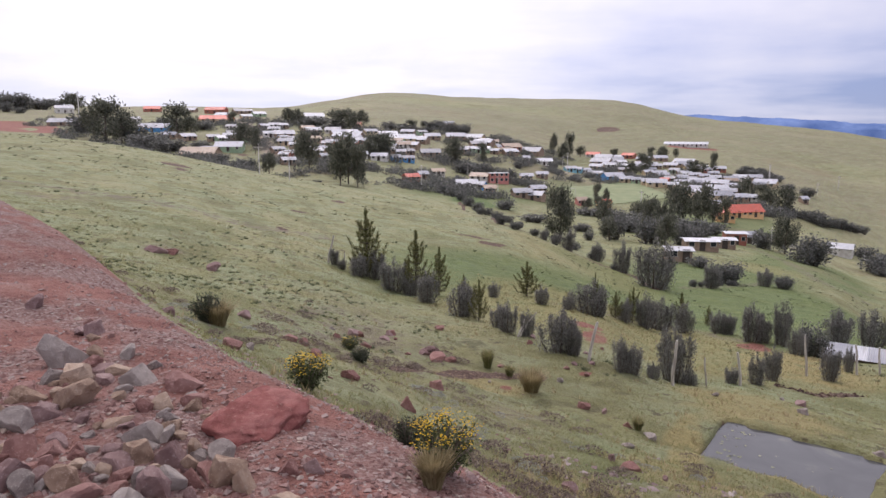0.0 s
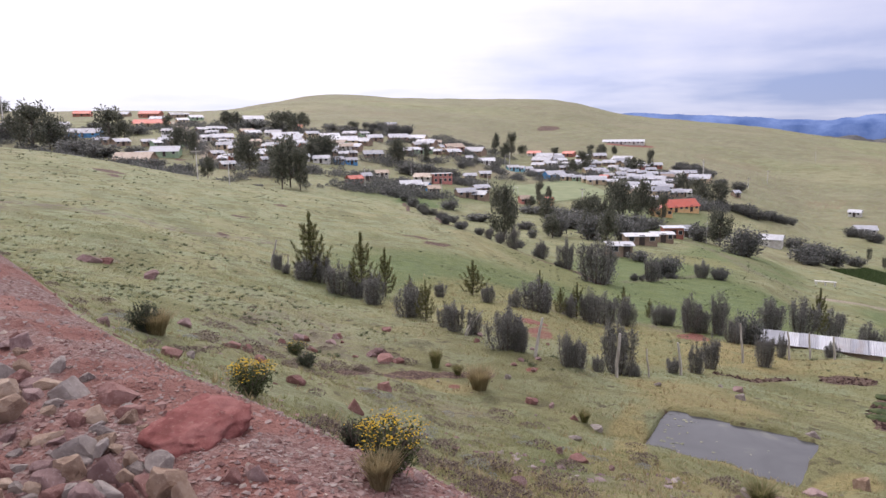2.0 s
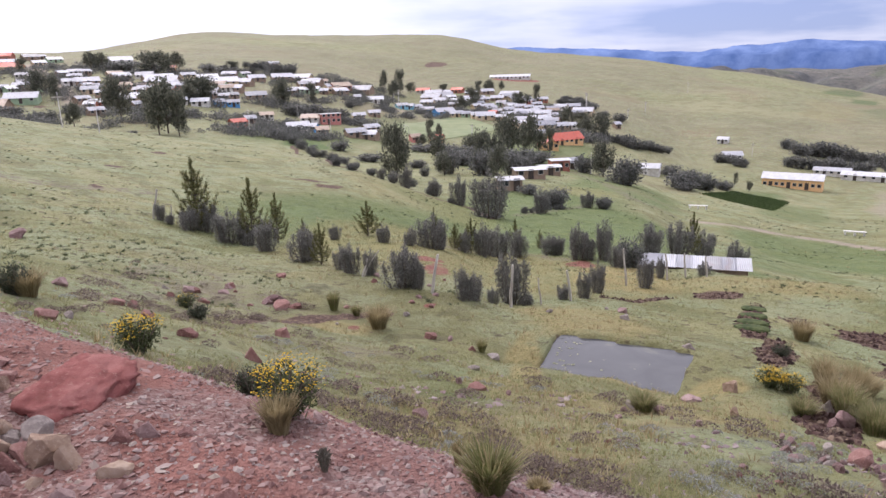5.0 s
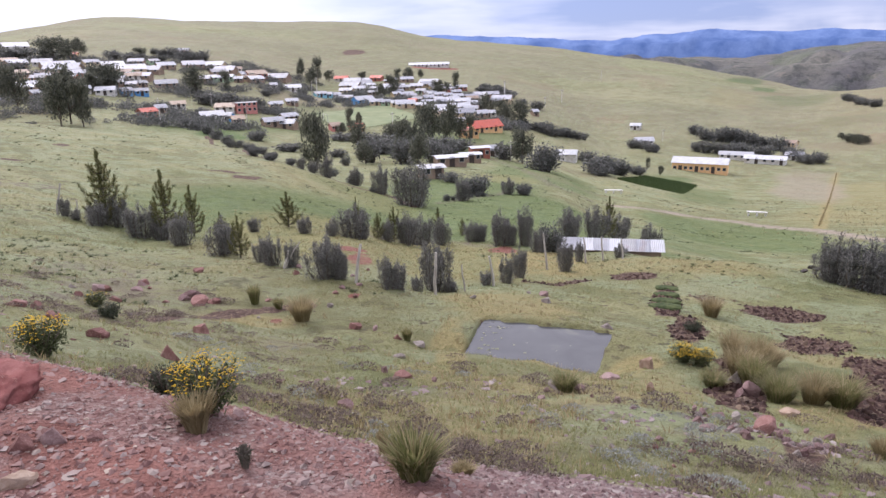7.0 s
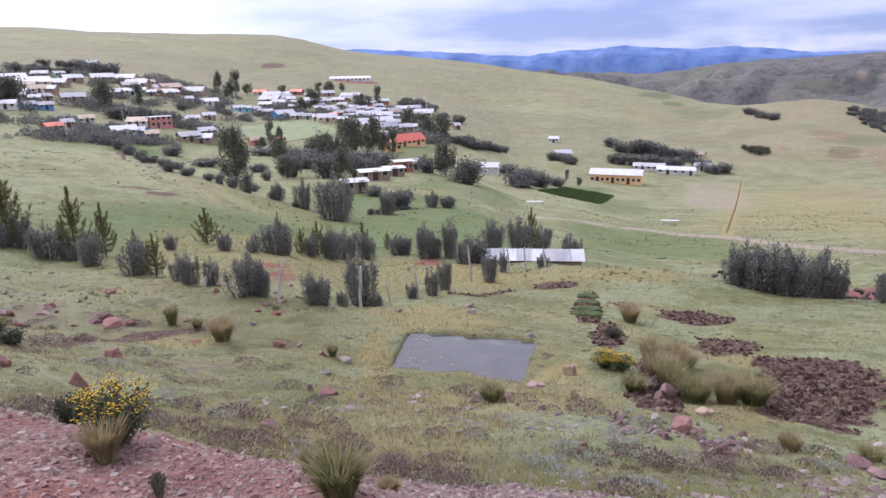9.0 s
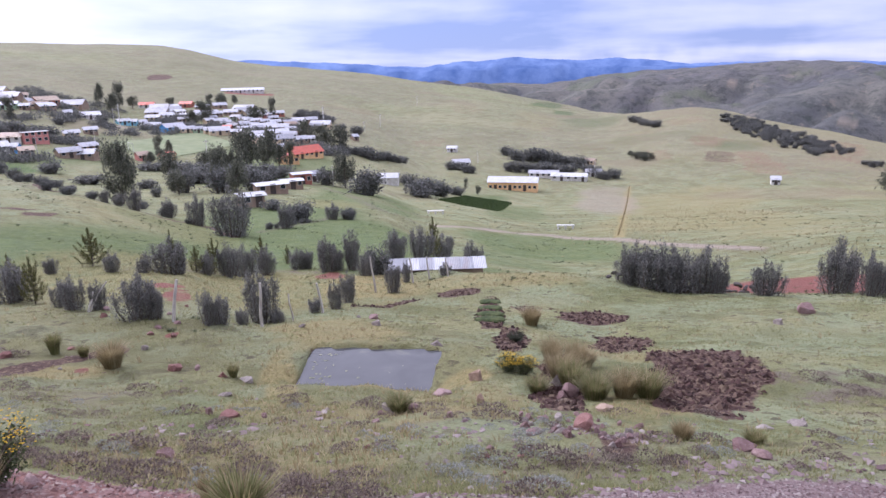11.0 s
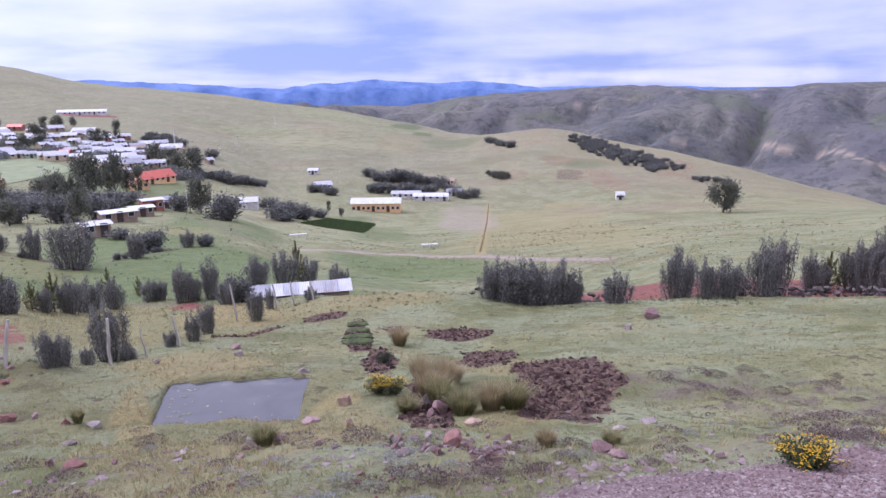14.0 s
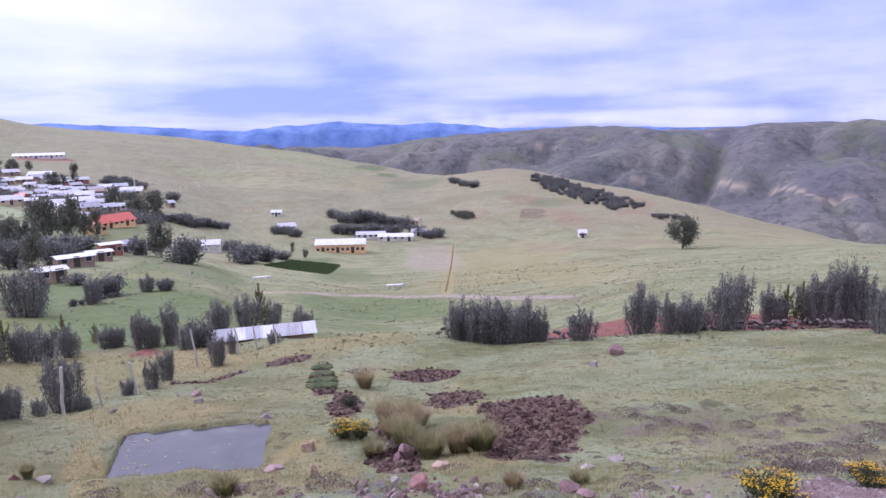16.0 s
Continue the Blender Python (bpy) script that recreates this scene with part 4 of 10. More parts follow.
def house(x, y, width, depth, height, turn, roof="tin", wall="adobe", storeys=1, gable=False, doors=1, windows=2, pitch=0.5, label="", name="house"):
    """A house: walls with gables, a two-slope sheet roof, doors and windows on its front (-y)."""
    root = new(name)
    w, d = width / 2, depth / 2
    rise = pitch * (width if gable else depth) / 2
    bm = bmesh.new()
    if gable:                       # ridge runs front to back
        outline = [(-w, -0.8), (w, -0.8), (w, height), (0, height + rise), (-w, height)]
        a = [bm.verts.new((px, -d, pz)) for px, pz in outline]
        b = [bm.verts.new((px, d, pz)) for px, pz in outline]
    else:
        outline = [(-d, -0.8), (d, -0.8), (d, height), (0, height + rise), (-d, height)]
        a = [bm.verts.new((-w, py, pz)) for py, pz in outline][::-1]
        b = [bm.verts.new((w, py, pz)) for py, pz in outline][::-1]
    bm.faces.new(a), bm.faces.new(b[::-1])
    for i in range(5):
        j = (i + 1) % 5
        bm.faces.new((a[j], a[i], b[i], b[j]))
    bmesh.ops.recalc_face_normals(bm, faces=bm.faces)
    part("wall", bm, WALL[wall], root)
    over, thick = 0.35, 0.07
    bm = bmesh.new()
    half, run = (w, d) if gable else (d, w)
    for s in (-1, 1):
        lo = height - pitch * over + 0.02
        q = []
        for e in (-run - over, run + over):
            for c, z in ((0, height + rise + 0.02), (s * (half + over), lo)):
                for t in (0, thick):
                    q.append(bm.verts.new((c, e, z + t) if gable else (e, c, z + t)))
        for f in ((0, 2, 3, 1), (4, 5, 7, 6), (0, 4, 6, 2), (1, 3, 7, 5), (2, 6, 7, 3), (0, 1, 5, 4)):
            bm.faces.new([q[i] for i in f])
    bmesh.ops.recalc_face_normals(bm, faces=bm.faces)
    part("roof", bm, ROOF[roof], root)
    n = doors + windows
    slot = width / max(n, 1)
    for level in range(storeys):
        base = level * height / storeys
        for i in range(n):
            cx = -w + slot * (i + 0.5)
            if i % 3 == 1 and doors and level == 0 or n == 1:
                bm = bmesh.new()
                box(bm, cx - 0.5, cx + 0.5, -d - 0.05, -d + 0.06, 0.0, 2.0)
                part("door", bm, DOOR, root)
            else:
                ww, zb = min(0.45, slot * 0.26), base + 0.95
                bm = bmesh.new()
                for f in ((cx - ww - 0.09, cx - ww, zb - 0.09, zb + 0.89), (cx + ww, cx + ww + 0.09, zb - 0.09, zb + 0.89), (cx - ww, cx + ww, zb - 0.09, zb), (cx - ww, cx + ww, zb + 0.8, zb + 0.89)):
                    box(bm, f[0], f[1], -d - 0.07, -d + 0.05, f[2], f[3])
                win = part("window", bm, POST_WOOD, root)
                bm = bmesh.new()
                box(bm, cx - ww, cx + ww, -d - 0.025, -d + 0.04, zb, zb + 0.8)
                part("pane", bm, PANE, win)
    root.matrix_basis = Matrix.Translation((x, y, gz(x, y))) @ pose(0, 0, 0, 0, 0, turn)
    return tagged(root, label, "house" if name == "house" else name.replace("_", " "), "houses of the hillside village" if name == "house" else "")


def rock_mesh(name, seed, detail=2, squash=(1, 1, 0.7), cuts=12):
    """A broken stone: a ball cut by planes, then roughened."""
    rng = np.random.default_rng(seed)
    bm = bmesh.new()
    bmesh.ops.create_icosphere(bm, subdivisions=detail, radius=1.0)
    planes = rng.normal(size=(cuts, 3))
    planes /= np.linalg.norm(planes, axis=1, keepdims=True)
    depth = rng.uniform(0.42, 0.72, cuts)
    for v in bm.verts:
        p = np.array(v.co)
        for q, e in zip(planes, depth):
            over = p @ q - e
            if over > 0:
                p = p - q * over
        p = p * (1 + 0.025 * rng.normal())
        v.co = p * np.array(squash)
    me = bpy.data.meshes.new(name)
    bm.to_mesh(me)
    bm.free()
    return me


ROCKS = {}


def rock(x, y, width, height, kind="red", turn=0.0, seed=0, label="", group="loose stones on the slope", tilt=0.0, sink=0.42, name="rock"):
    material = {"red": ROCK_RED, "grey": ROCK_GREY, "tan": ROCK_TAN, "purple": ROCK_PURPLE}[kind]
    key = (kind, seed % 6)
    if key not in ROCKS:
        ROCKS[key] = rock_mesh("rock", 50 + seed % 6, 3, (0.66, 0.56, 0.66))
        ROCKS[key].materials.append(material)
    ob = new(name, ROCKS[key])
    ob.matrix_basis = Matrix.Translation((x, y, gz(x, y) + height * (0.5 - sink))) @ pose(0, 0, 0, tilt, tilt * 0.6, turn) @ Matrix.Diagonal((width, width * 0.85, height, 1))
    return tagged(ob, label or {"red": "dark red broken stone lying on the slope", "grey": "grey broken stone lying on the slope", "tan": "tan weathered stone lying on the slope",
                                "purple": "purple-grey stone lying on the slope"}[kind], "rock", group)


def blades(rng, n, spread, height, lean, thick):
    """Grass blades as slim bent strips; returns points and faces."""
    a, rad = rng.uniform(0, 6.283, n), spread * np.sqrt(rng.uniform(0, 1, n))
    foot = np.stack([np.cos(a) * rad, np.sin(a) * rad, np.full(n, -0.02)], 1)
    b = a + rng.normal(size=n) * 0.7
    h = height * rng.uniform(0.5, 1.1, n)
    out = lean * h * rng.uniform(0.2, 1.2, n)
    way = np.stack([np.cos(b), np.sin(b), np.zeros(n)], 1)
    side = np.stack([-np.sin(b), np.cos(b), np.zeros(n)], 1) * thick
    mid = foot + way * out[:, None] * 0.35 + np.stack([0 * h, 0 * h, h * 0.62], 1)
    tip = foot + way * out[:, None] + np.stack([0 * h, 0 * h, h], 1)
    co = np.stack([foot - side, foot + side, mid + side * 0.8, mid - side * 0.8, tip], 1).reshape(-1, 3)
    k = np.arange(n)[:, None] * 5
    return co, (k + [0, 1, 2, 3]).tolist() + (k + [3, 2, 4]).tolist()


def tuft(x, y, width, height, kind="green", seed=0, label=""):
    rng = np.random.default_rng(900 + seed)
    co, faces = blades(rng, 760, width * 0.26, height, 0.68 * width / height, 0.004 + 0.004 * width)
    root = new("grass_tuft")
    tagged(part("foliage", mesh("foliage", co, faces), BLADE if kind == "green" else STRAW, root), kind="stuff")
    co, faces = blades(rng, 260, width * 0.22, height * 1.08, 0.75 * width / height, 0.003 + 0.0035 * width)
    tagged(part("dry_foliage", mesh("dry_foliage", co, faces), STRAW, root, "dry straw-coloured blades"), kind="stuff")
    root.location = (x, y, gz(x, y))
    return tagged(root, label or ("tall green bunch grass tuft with dry tips" if kind == "green" else "dry straw-coloured bunch grass tuft on the slope"), "grass tuft", "bunch grass tufts")


def flower_bush(x, y, width, height, seed=0, bloom=1.0, leaf="herb", label="", spread=1.0):
    """A low round bush; flower heads over its upper side."""
    rng = np.random.default_rng(300 + seed)
    root = new("flowering_bush" if bloom else "bush")
    co, faces, spots, ways = [], [], [], []
    tops = []
    for k in range(26):
        a, out = rng.uniform(0, 6.283), 0.5 * math.sqrt(rng.uniform(0.02, 1))
        q = np.array([math.cos(a) * out * width, math.sin(a) * out * width, height * (1.0 - 0.9 * out * out * 2) * rng.uniform(0.75, 1.0) + 0.05])
        p = q * (0.15, 0.15, 0)
        tube(co, faces, (p, (p + q) / 2 + (0, 0, 0.03), q), (0.008, 0.006, 0.003), 4)
        n = 60
        f = rng.uniform(0.15, 1, (n, 1))
        spots.append(p + (q - p) * f + rng.normal(size=(n, 3)) * 0.07 * width)
        ways.append(rng.normal(size=(n, 3)) + (0, 0, 0.6))
        tops.append(q)
    tagged(part("stem", mesh("stem", co, faces), BARK, root), kind="stuff")
    c = np.concatenate(spots)
    c[:, 2] = np.maximum(c[:, 2], 0.01)
    part("foliage", leaves_mesh("foliage", rng, c, np.concatenate(ways), 0.075 * width, 0.032 * width), LEAF[leaf], root)
    if bloom:
        n = int(420 * bloom)
        pick = np.array(tops)[rng.integers(0, len(tops), n)] + rng.normal(size=(n, 3)) * (0.085 * width, 0.085 * width, 0.04 * height)
        pick[:, 2] += 0.03
        size = 0.013 * width * rng.uniform(0.6, 1.5, n)
        ring = [(math.cos(t), math.sin(t), 0) for t in np.arange(6) * 1.047] + [(0, 0, 0.5)]
        co = (pick[:, None] + np.array(ring)[None] * size[:, None, None]).reshape(-1, 3)
        k = np.arange(n)[:, None] * 7
        faces = np.concatenate([k + [i, (i + 1) % 6, 6] for i in range(6)])
        tagged(part("bloom", mesh("bloom", co, faces), FLOWER, root, "yellow flower heads"), kind="stuff")
    root.location = (x, y, gz(x, y))
    return tagged(root, label or ("low green bush covered with small yellow flowers" if bloom else "dark green low round bush on the bank"), "bush", "low bushes on the bank")


def post(x, y, height, lean_x=0.0, lean_y=0.0, thick=0.05, kind="fence_post", label="pale weathered wooden fence post standing in grass"):
    rng = np.random.default_rng(int(abs(x * 31 + y * 17)) + 5)
    co, faces = [], []
    pts = [(0, 0, -0.25), *[(rng.normal() * 0.02 + lean_x * f * height, rng.normal() * 0.02 + lean_y * f * height, f * height) for f in (0.3, 0.65, 1.0)]]
    tube(co, faces, pts, (thick, thick * 0.95, thick * 0.85, thick * 0.75), 7)
    ob = part(kind, mesh(kind, co, faces, False), POST_WOOD)
    ob.location = (x, y, gz(x, y))
    return tagged(ob, label, "fence post", "posts of the garden fence")


def power_pole(x, y, height):
    root = new("utility_pole")
    co, faces = [], []
    tube(co, faces, ((0, 0, -0.5), (0, 0, height)), (0.0165 * height, 0.0095 * height), 8)
    part("shaft", mesh("shaft", co, faces, True), CONCRETE, root)
    bm = bmesh.new()
    box(bm, -0.75, 0.75, -0.18, -0.08, height - 0.75, height - 0.60)
    part("crossarm", bm, POST_WOOD, root)
    for cx in (-0.65, 0.0, 0.65):
        co, faces = [], []
        tube(co, faces, ((cx, -0.13, height - 0.60), (cx, -0.13, height - 0.40)), (0.05, 0.03), 6)
        part("insulator", mesh("insulator", co, faces), PANE, root)
    root.location = (x, y, gz(x, y))
    return tagged(root, "pale grey concrete utility pole with a wooden crossarm", "utility pole", "utility poles of the village")


# ---------------------------------------------------------------- village, trees and stones in their places
house(-356.1, 610.5, 19.2, 8.0, 1.9, 18, "grey", "adobe", label="long brown adobe house with a dark grey tin roof")
house(-265.8, 494.5, 11.4, 8.0, 3.2, 36, "tin", "white", label="long white house with a grey tin roof")
house(-204.3, 378.9, 14.5, 8.0, 1.8, 6, "tin", "adobe", label="long brown adobe house with a grey tin roof")
house(-182.2, 413.5, 7.1, 5.0, 2.2, 42, "tin", "white", label="low white house with a grey tin roof")
house(-216.3, 525.3, 11.5, 8.0, 1.9, 10, "red", "brick", label="long red brick house with a red roof")
house(-192.7, 536.5, 10.3, 7.2, 1.8, -2, "tin", "adobe", label="long brown adobe house with a grey tin roof")
house(-161.1, 501.1, 14.2, 8.0, 2.8, -4, "red", "brick", label="long red brick house with a red roof")
house(-121.2, 376.2, 16.9, 8.0, 1.8, -4, "red", "cream", label="long cream house with a red roof")
house(-143.1, 496.8, 9.3, 6.5, 1.9, 34, "grey", "adobe", label="long brown adobe house with a dark grey tin roof")
house(-138.7, 500.9, 5.9, 4.1, 1.9, 43, "grey", "adobe", label="low brown adobe house with a dark grey tin roof")
house(-135.4, 330.2, 13.6, 8.0, 1.8, 0, "tin", "blue", label="long blue house with a grey tin roof")
house(-116.1, 297.1, 5.8, 4.0, 1.8, 9, "tin", "adobe", label="plain brown adobe house with a grey tin roof")
house(-106.8, 292.4, 6.3, 4.4, 1.8, 48, "tin", "adobe", label="low brown adobe house with a grey tin roof")
house(-96.1, 292.9, 4.9, 3.5, 1.8, 26, "tin", "adobe", label="small brown adobe house with a grey tin roof")
house(-90.9, 299.6, 5.7, 4.0, 1.8, -5, "tin", "adobe", label="low brown adobe house with a grey tin roof")
house(-82.0, 268.7, 10.1, 7.1, 1.9, 5, "tin", "green", label="long green house with a grey tin roof")
house(-84.5, 243.2, 12.1, 8.0, 1.8, -3, "tan", "adobe", label="long brown adobe house with a tan roof")
house(-85.9, 256.8, 5.5, 3.8, 1.8, 26, "tin", "adobe", label="low brown adobe house with a grey tin roof")
house(-80.0, 333.0, 5.4, 3.8, 1.8, 2, "tin", "white", label="small white house with a grey tin roof")
house(-70.1, 308.8, 8.5, 6.0, 1.8, 21, "tin", "adobe", label="low brown adobe house with a grey tin roof")
house(-76.0, 307.7, 5.7, 4.0, 1.8, 22, "tin", "white", label="small white house with a grey tin roof")
house(-63.2, 266.8, 5.0, 3.5, 1.8, 41, "tin", "adobe", label="low brown adobe house with a grey tin roof")
house(-52.4, 235.5, 4.6, 3.5, 1.8, 31, "tin", "adobe", label="plain brown adobe house with a grey tin roof")
house(-63.7, 285.7, 6.6, 4.6, 1.8, 1, "tin", "cream", label="small cream house with a grey tin roof")
house(-58.6, 279.7, 5.2, 3.6, 1.8, -0, "tin", "adobe", label="low brown adobe house with a grey tin roof")
house(-77.5, 422.2, 11.6, 8.0, 1.9, 18, "white", "white", label="long white house with a pale tin roof")
house(-46.9, 386.9, 3.5, 3.5, 1.8, -15, "red", "orange", label="plain orange house with a red roof")
house(-43.1, 318.8, 10.1, 7.1, 1.8, 16, "tin", "adobe", label="long brown adobe house with a grey tin roof")
house(-46.7, 275.9, 4.4, 3.5, 1.8, -12, "tin", "adobe", label="low brown adobe house with a grey tin roof")
house(-43.7, 254.2, 2.9, 3.5, 1.8, 38, "tin", "adobe", label="plain brown adobe house with a grey tin roof")
house(-30.3, 267.4, 2.5, 3.5, 1.8, 14, "white", "white", label="plain white house with a pale tin roof")
house(-24.1, 265.4, 6.0, 4.2, 1.8, -7, "white", "white", label="low white house with a pale tin roof")
house(-18.2, 269.7, 3.4, 3.5, 1.8, 22, "tin", "blue", label="plain blue house with a grey tin roof")
house(-13.5, 273.5, 4.2, 3.5, 1.8, 11, "tin", "blue", label="low blue house with a grey tin roof")
house(-26.2, 340.8, 6.2, 4.3, 1.8, 22, "tin", "white", label="small white house with a grey tin roof")
house(-18.4, 368.6, 6.7, 4.7, 1.8, -9, "tin", "adobe", label="low brown adobe house with a grey tin roof")
house(-20.4, 334.2, 13.5, 8.0, 1.8, 11, "white", "cream", label="long cream house with a pale tin roof")
house(-14.4, 317.4, 7.2, 5.0, 1.8, -19, "tin", "adobe", label="small brown adobe house with a grey tin roof")
house(-11.7, 340.5, 9.2, 6.4, 1.8, -20, "tin", "adobe", label="long brown adobe house with a grey tin roof")
house(-5.9, 360.7, 8.1, 5.7, 1.8, 19, "tin", "adobe", label="plain brown adobe house with a grey tin roof")
house(-5.6, 301.5, 8.1, 5.7, 1.8, 9, "tin", "adobe", label="plain brown adobe house with a grey tin roof")
house(-10.2, 221.9, 4.6, 3.5, 1.8, 31, "red", "brick", label="plain red brick house with a red roof")
house(-7.0, 234.4, 3.2, 3.5, 1.8, 20, "tin", "adobe", label="plain brown adobe house with a grey tin roof")
house(-1.8, 249.1, 4.5, 3.5, 1.8, 8, "tan", "white", label="small white house with a tan roof")
house(-64.4, 298.0, 5.5, 3.9, 1.8, 0, "grey", "adobe", label="small brown adobe house with a dark grey tin roof")
house(-49.9, 336.1, 7.7, 5.4, 1.8, 26, "tin", "adobe", label="small brown adobe house with a grey tin roof")
house(-36.9, 356.4, 6.5, 4.5, 1.8, 24, "tin", "cream", label="low cream house with a grey tin roof")
house(-47.1, 298.2, 5.4, 3.8, 1.8, -3, "tin", "adobe", label="low brown adobe house with a grey tin roof")
house(-66.7, 345.7, 6.4, 4.4, 1.8, 29, "tan", "adobe", label="plain brown adobe house with a tan roof")
house(-79.9, 349.3, 4.9, 3.5, 1.8, 41, "tin", "adobe", label="low brown adobe house with a grey tin roof")
house(3.0, 443.8, 6.0, 4.2, 1.8, 28, "tin", "adobe", label="small brown adobe house with a grey tin roof")
house(6.7, 373.6, 10.1, 7.1, 1.8, 7, "tin", "adobe", label="long brown adobe house with a grey tin roof")
house(16.9, 376.7, 10.2, 7.1, 1.8, -25, "white", "cream", label="long cream house with a pale tin roof")
house(21.1, 361.2, 9.8, 6.8, 1.8, -25, "tin", "adobe", label="long brown adobe house with a grey tin roof")
house(24.6, 330.7, 3.7, 3.5, 1.8, -16, "tin", "adobe", label="low brown adobe house with a grey tin roof")
house(33.6, 347.6, 9.4, 6.6, 2.2, 22, "tan", "brick", label="long red brick house with a tan roof")
house(31.9, 333.6, 6.8, 4.8, 1.8, 23, "white", "adobe", label="small brown adobe house with a pale tin roof")
house(45.5, 360.7, 11.4, 8.0, 1.8, -29, "tin", "adobe", label="long brown adobe house with a grey tin roof")
house(47.4, 328.1, 7.5, 5.2, 1.8, -0, "white", "white", label="small white house with a pale tin roof")
house(38.6, 323.0, 2.9, 3.5, 1.8, 1, "tin", "white", label="low white house with a grey tin roof")
house(13.6, 249.4, 6.8, 4.7, 1.8, -25, "tan", "white", label="small white house with a tan roof")
house(7.7, 225.1, 6.7, 4.7, 1.8, 6, "white", "white", label="plain white house with a pale tin roof")
house(12.6, 226.6, 2.5, 3.5, 1.8, -25, "tin", "blue", label="low blue house with a grey tin roof")
house(14.8, 219.3, 3.5, 3.5, 1.8, 4, "tan", "adobe", label="small brown adobe house with a tan roof")
house(32.3, 269.0, 4.9, 3.5, 1.8, 1, "tin", "cream", label="low cream house with a grey tin roof")
house(40.1, 281.4, 4.5, 3.5, 1.8, -0, "tin", "adobe", label="small brown adobe house with a grey tin roof")
house(24.7, 217.3, 5.9, 4.2, 1.8, 12, "tin", "adobe", label="plain brown adobe house with a grey tin roof")
house(28.8, 216.8, 5.9, 4.2, 1.8, -30, "white", "adobe", label="low brown adobe house with a pale tin roof")
house(32.1, 235.4, 5.4, 3.8, 1.8, 20, "tin", "adobe", label="small brown adobe house with a grey tin roof")
house(60.9, 332.6, 5.4, 3.7, 1.8, 8, "white", "cyan", label="low sky-blue house with a pale tin roof")
house(65.8, 338.2, 3.9, 3.5, 1.8, -23, "tin", "cyan", label="low sky-blue house with a grey tin roof")
house(70.0, 340.0, 3.9, 3.5, 1.8, 6, "tin", "white", label="plain white house with a grey tin roof")
house(72.1, 328.3, 6.8, 4.8, 1.8, -24, "tin", "blue", label="low blue house with a grey tin roof")
house(75.4, 308.2, 8.6, 6.0, 1.8, 14, "tin", "blue", label="small blue house with a grey tin roof")
house(78.4, 297.2, 5.6, 3.9, 1.8, -7, "tin", "cream", label="small cream house with a grey tin roof")
house(82.1, 295.8, 4.2, 3.5, 1.8, 2, "tin", "green", label="small green house with a grey tin roof")
house(85.8, 288.6, 6.1, 4.3, 1.8, -9, "white", "cream", label="low cream house with a pale tin roof")
house(87.4, 284.1, 8.0, 5.6, 1.8, -9, "tin", "cream", label="plain cream house with a grey tin roof")
house(95.8, 299.2, 3.6, 3.5, 1.8, -40, "red", "brick", label="low red brick house with a red roof")
house(88.3, 410.2, 7.6, 5.3, 1.8, -24, "red", "white", label="low white house with a red roof")
house(91.6, 396.5, 9.2, 6.4, 1.8, -25, "tin", "cream", label="long cream house with a grey tin roof")
house(87.1, 382.2, 10.6, 7.4, 1.8, -35, "tin", "adobe", label="long brown adobe house with a grey tin roof")
house(80.8, 364.8, 6.8, 4.7, 1.8, -34, "tin", "cream", label="small cream house with a grey tin roof")
house(107.6, 403.5, 6.8, 4.8, 1.8, -37, "red", "brick", label="plain red brick house with a red roof")
house(94.4, 380.3, 7.1, 5.0, 1.8, -26, "tin", "adobe", label="plain brown adobe house with a grey tin roof")
house(88.4, 369.1, 6.9, 4.8, 1.8, -25, "tin", "white", label="plain white house with a grey tin roof")
house(112.8, 390.7, 7.3, 5.1, 1.8, -38, "tin", "adobe", label="plain brown adobe house with a grey tin roof")
house(123.1, 395.7, 7.5, 5.2, 1.8, 1, "tin", "adobe", label="plain brown adobe house with a grey tin roof")
house(119.8, 365.7, 7.0, 4.9, 1.8, -30, "tin", "adobe", label="low brown adobe house with a grey tin roof")
house(130.5, 375.3, 10.7, 7.5, 1.8, -41, "tin", "adobe", label="long brown adobe house with a grey tin roof")
house(129.4, 344.6, 5.0, 3.5, 1.8, -43, "tin", "pink", label="plain pink house with a grey tin roof")
house(128.5, 330.0, 4.8, 3.5, 1.8, -13, "tin", "adobe", label="low brown adobe house with a grey tin roof")
house(93.0, 279.6, 4.0, 3.5, 1.8, -30, "tin", "adobe", label="low brown adobe house with a grey tin roof")
house(95.8, 266.7, 7.7, 5.4, 1.8, -32, "tin", "adobe", label="small brown adobe house with a grey tin roof")
house(109.8, 296.9, 8.6, 6.0, 1.8, -2, "white", "cream", label="low cream house with a pale tin roof")
house(119.6, 318.0, 4.6, 3.5, 1.8, -3, "tin", "adobe", label="small brown adobe house with a grey tin roof")
house(116.9, 292.0, 7.1, 5.0, 1.8, -34, "tin", "adobe", label="low brown adobe house with a grey tin roof")
house(106.6, 269.5, 7.9, 5.5, 1.8, -4, "white", "cream", label="small cream house with a pale tin roof")
house(98.4, 246.2, 8.4, 5.9, 1.8, -4, "tin", "cream", label="small cream house with a grey tin roof")
house(127.4, 307.2, 6.0, 4.2, 1.8, -5, "tin", "adobe", label="small brown adobe house with a grey tin roof")
house(134.6, 314.1, 6.2, 4.3, 1.8, -45, "tin", "white", label="small white house with a grey tin roof")
house(142.3, 317.0, 6.3, 4.4, 1.8, -16, "tin", "adobe", label="low brown adobe house with a grey tin roof")
house(141.7, 303.9, 9.1, 6.4, 1.8, -37, "tin", "cream", label="long cream house with a grey tin roof")
house(105.2, 246.1, 6.1, 4.2, 1.8, 5, "tin", "adobe", label="small brown adobe house with a grey tin roof")
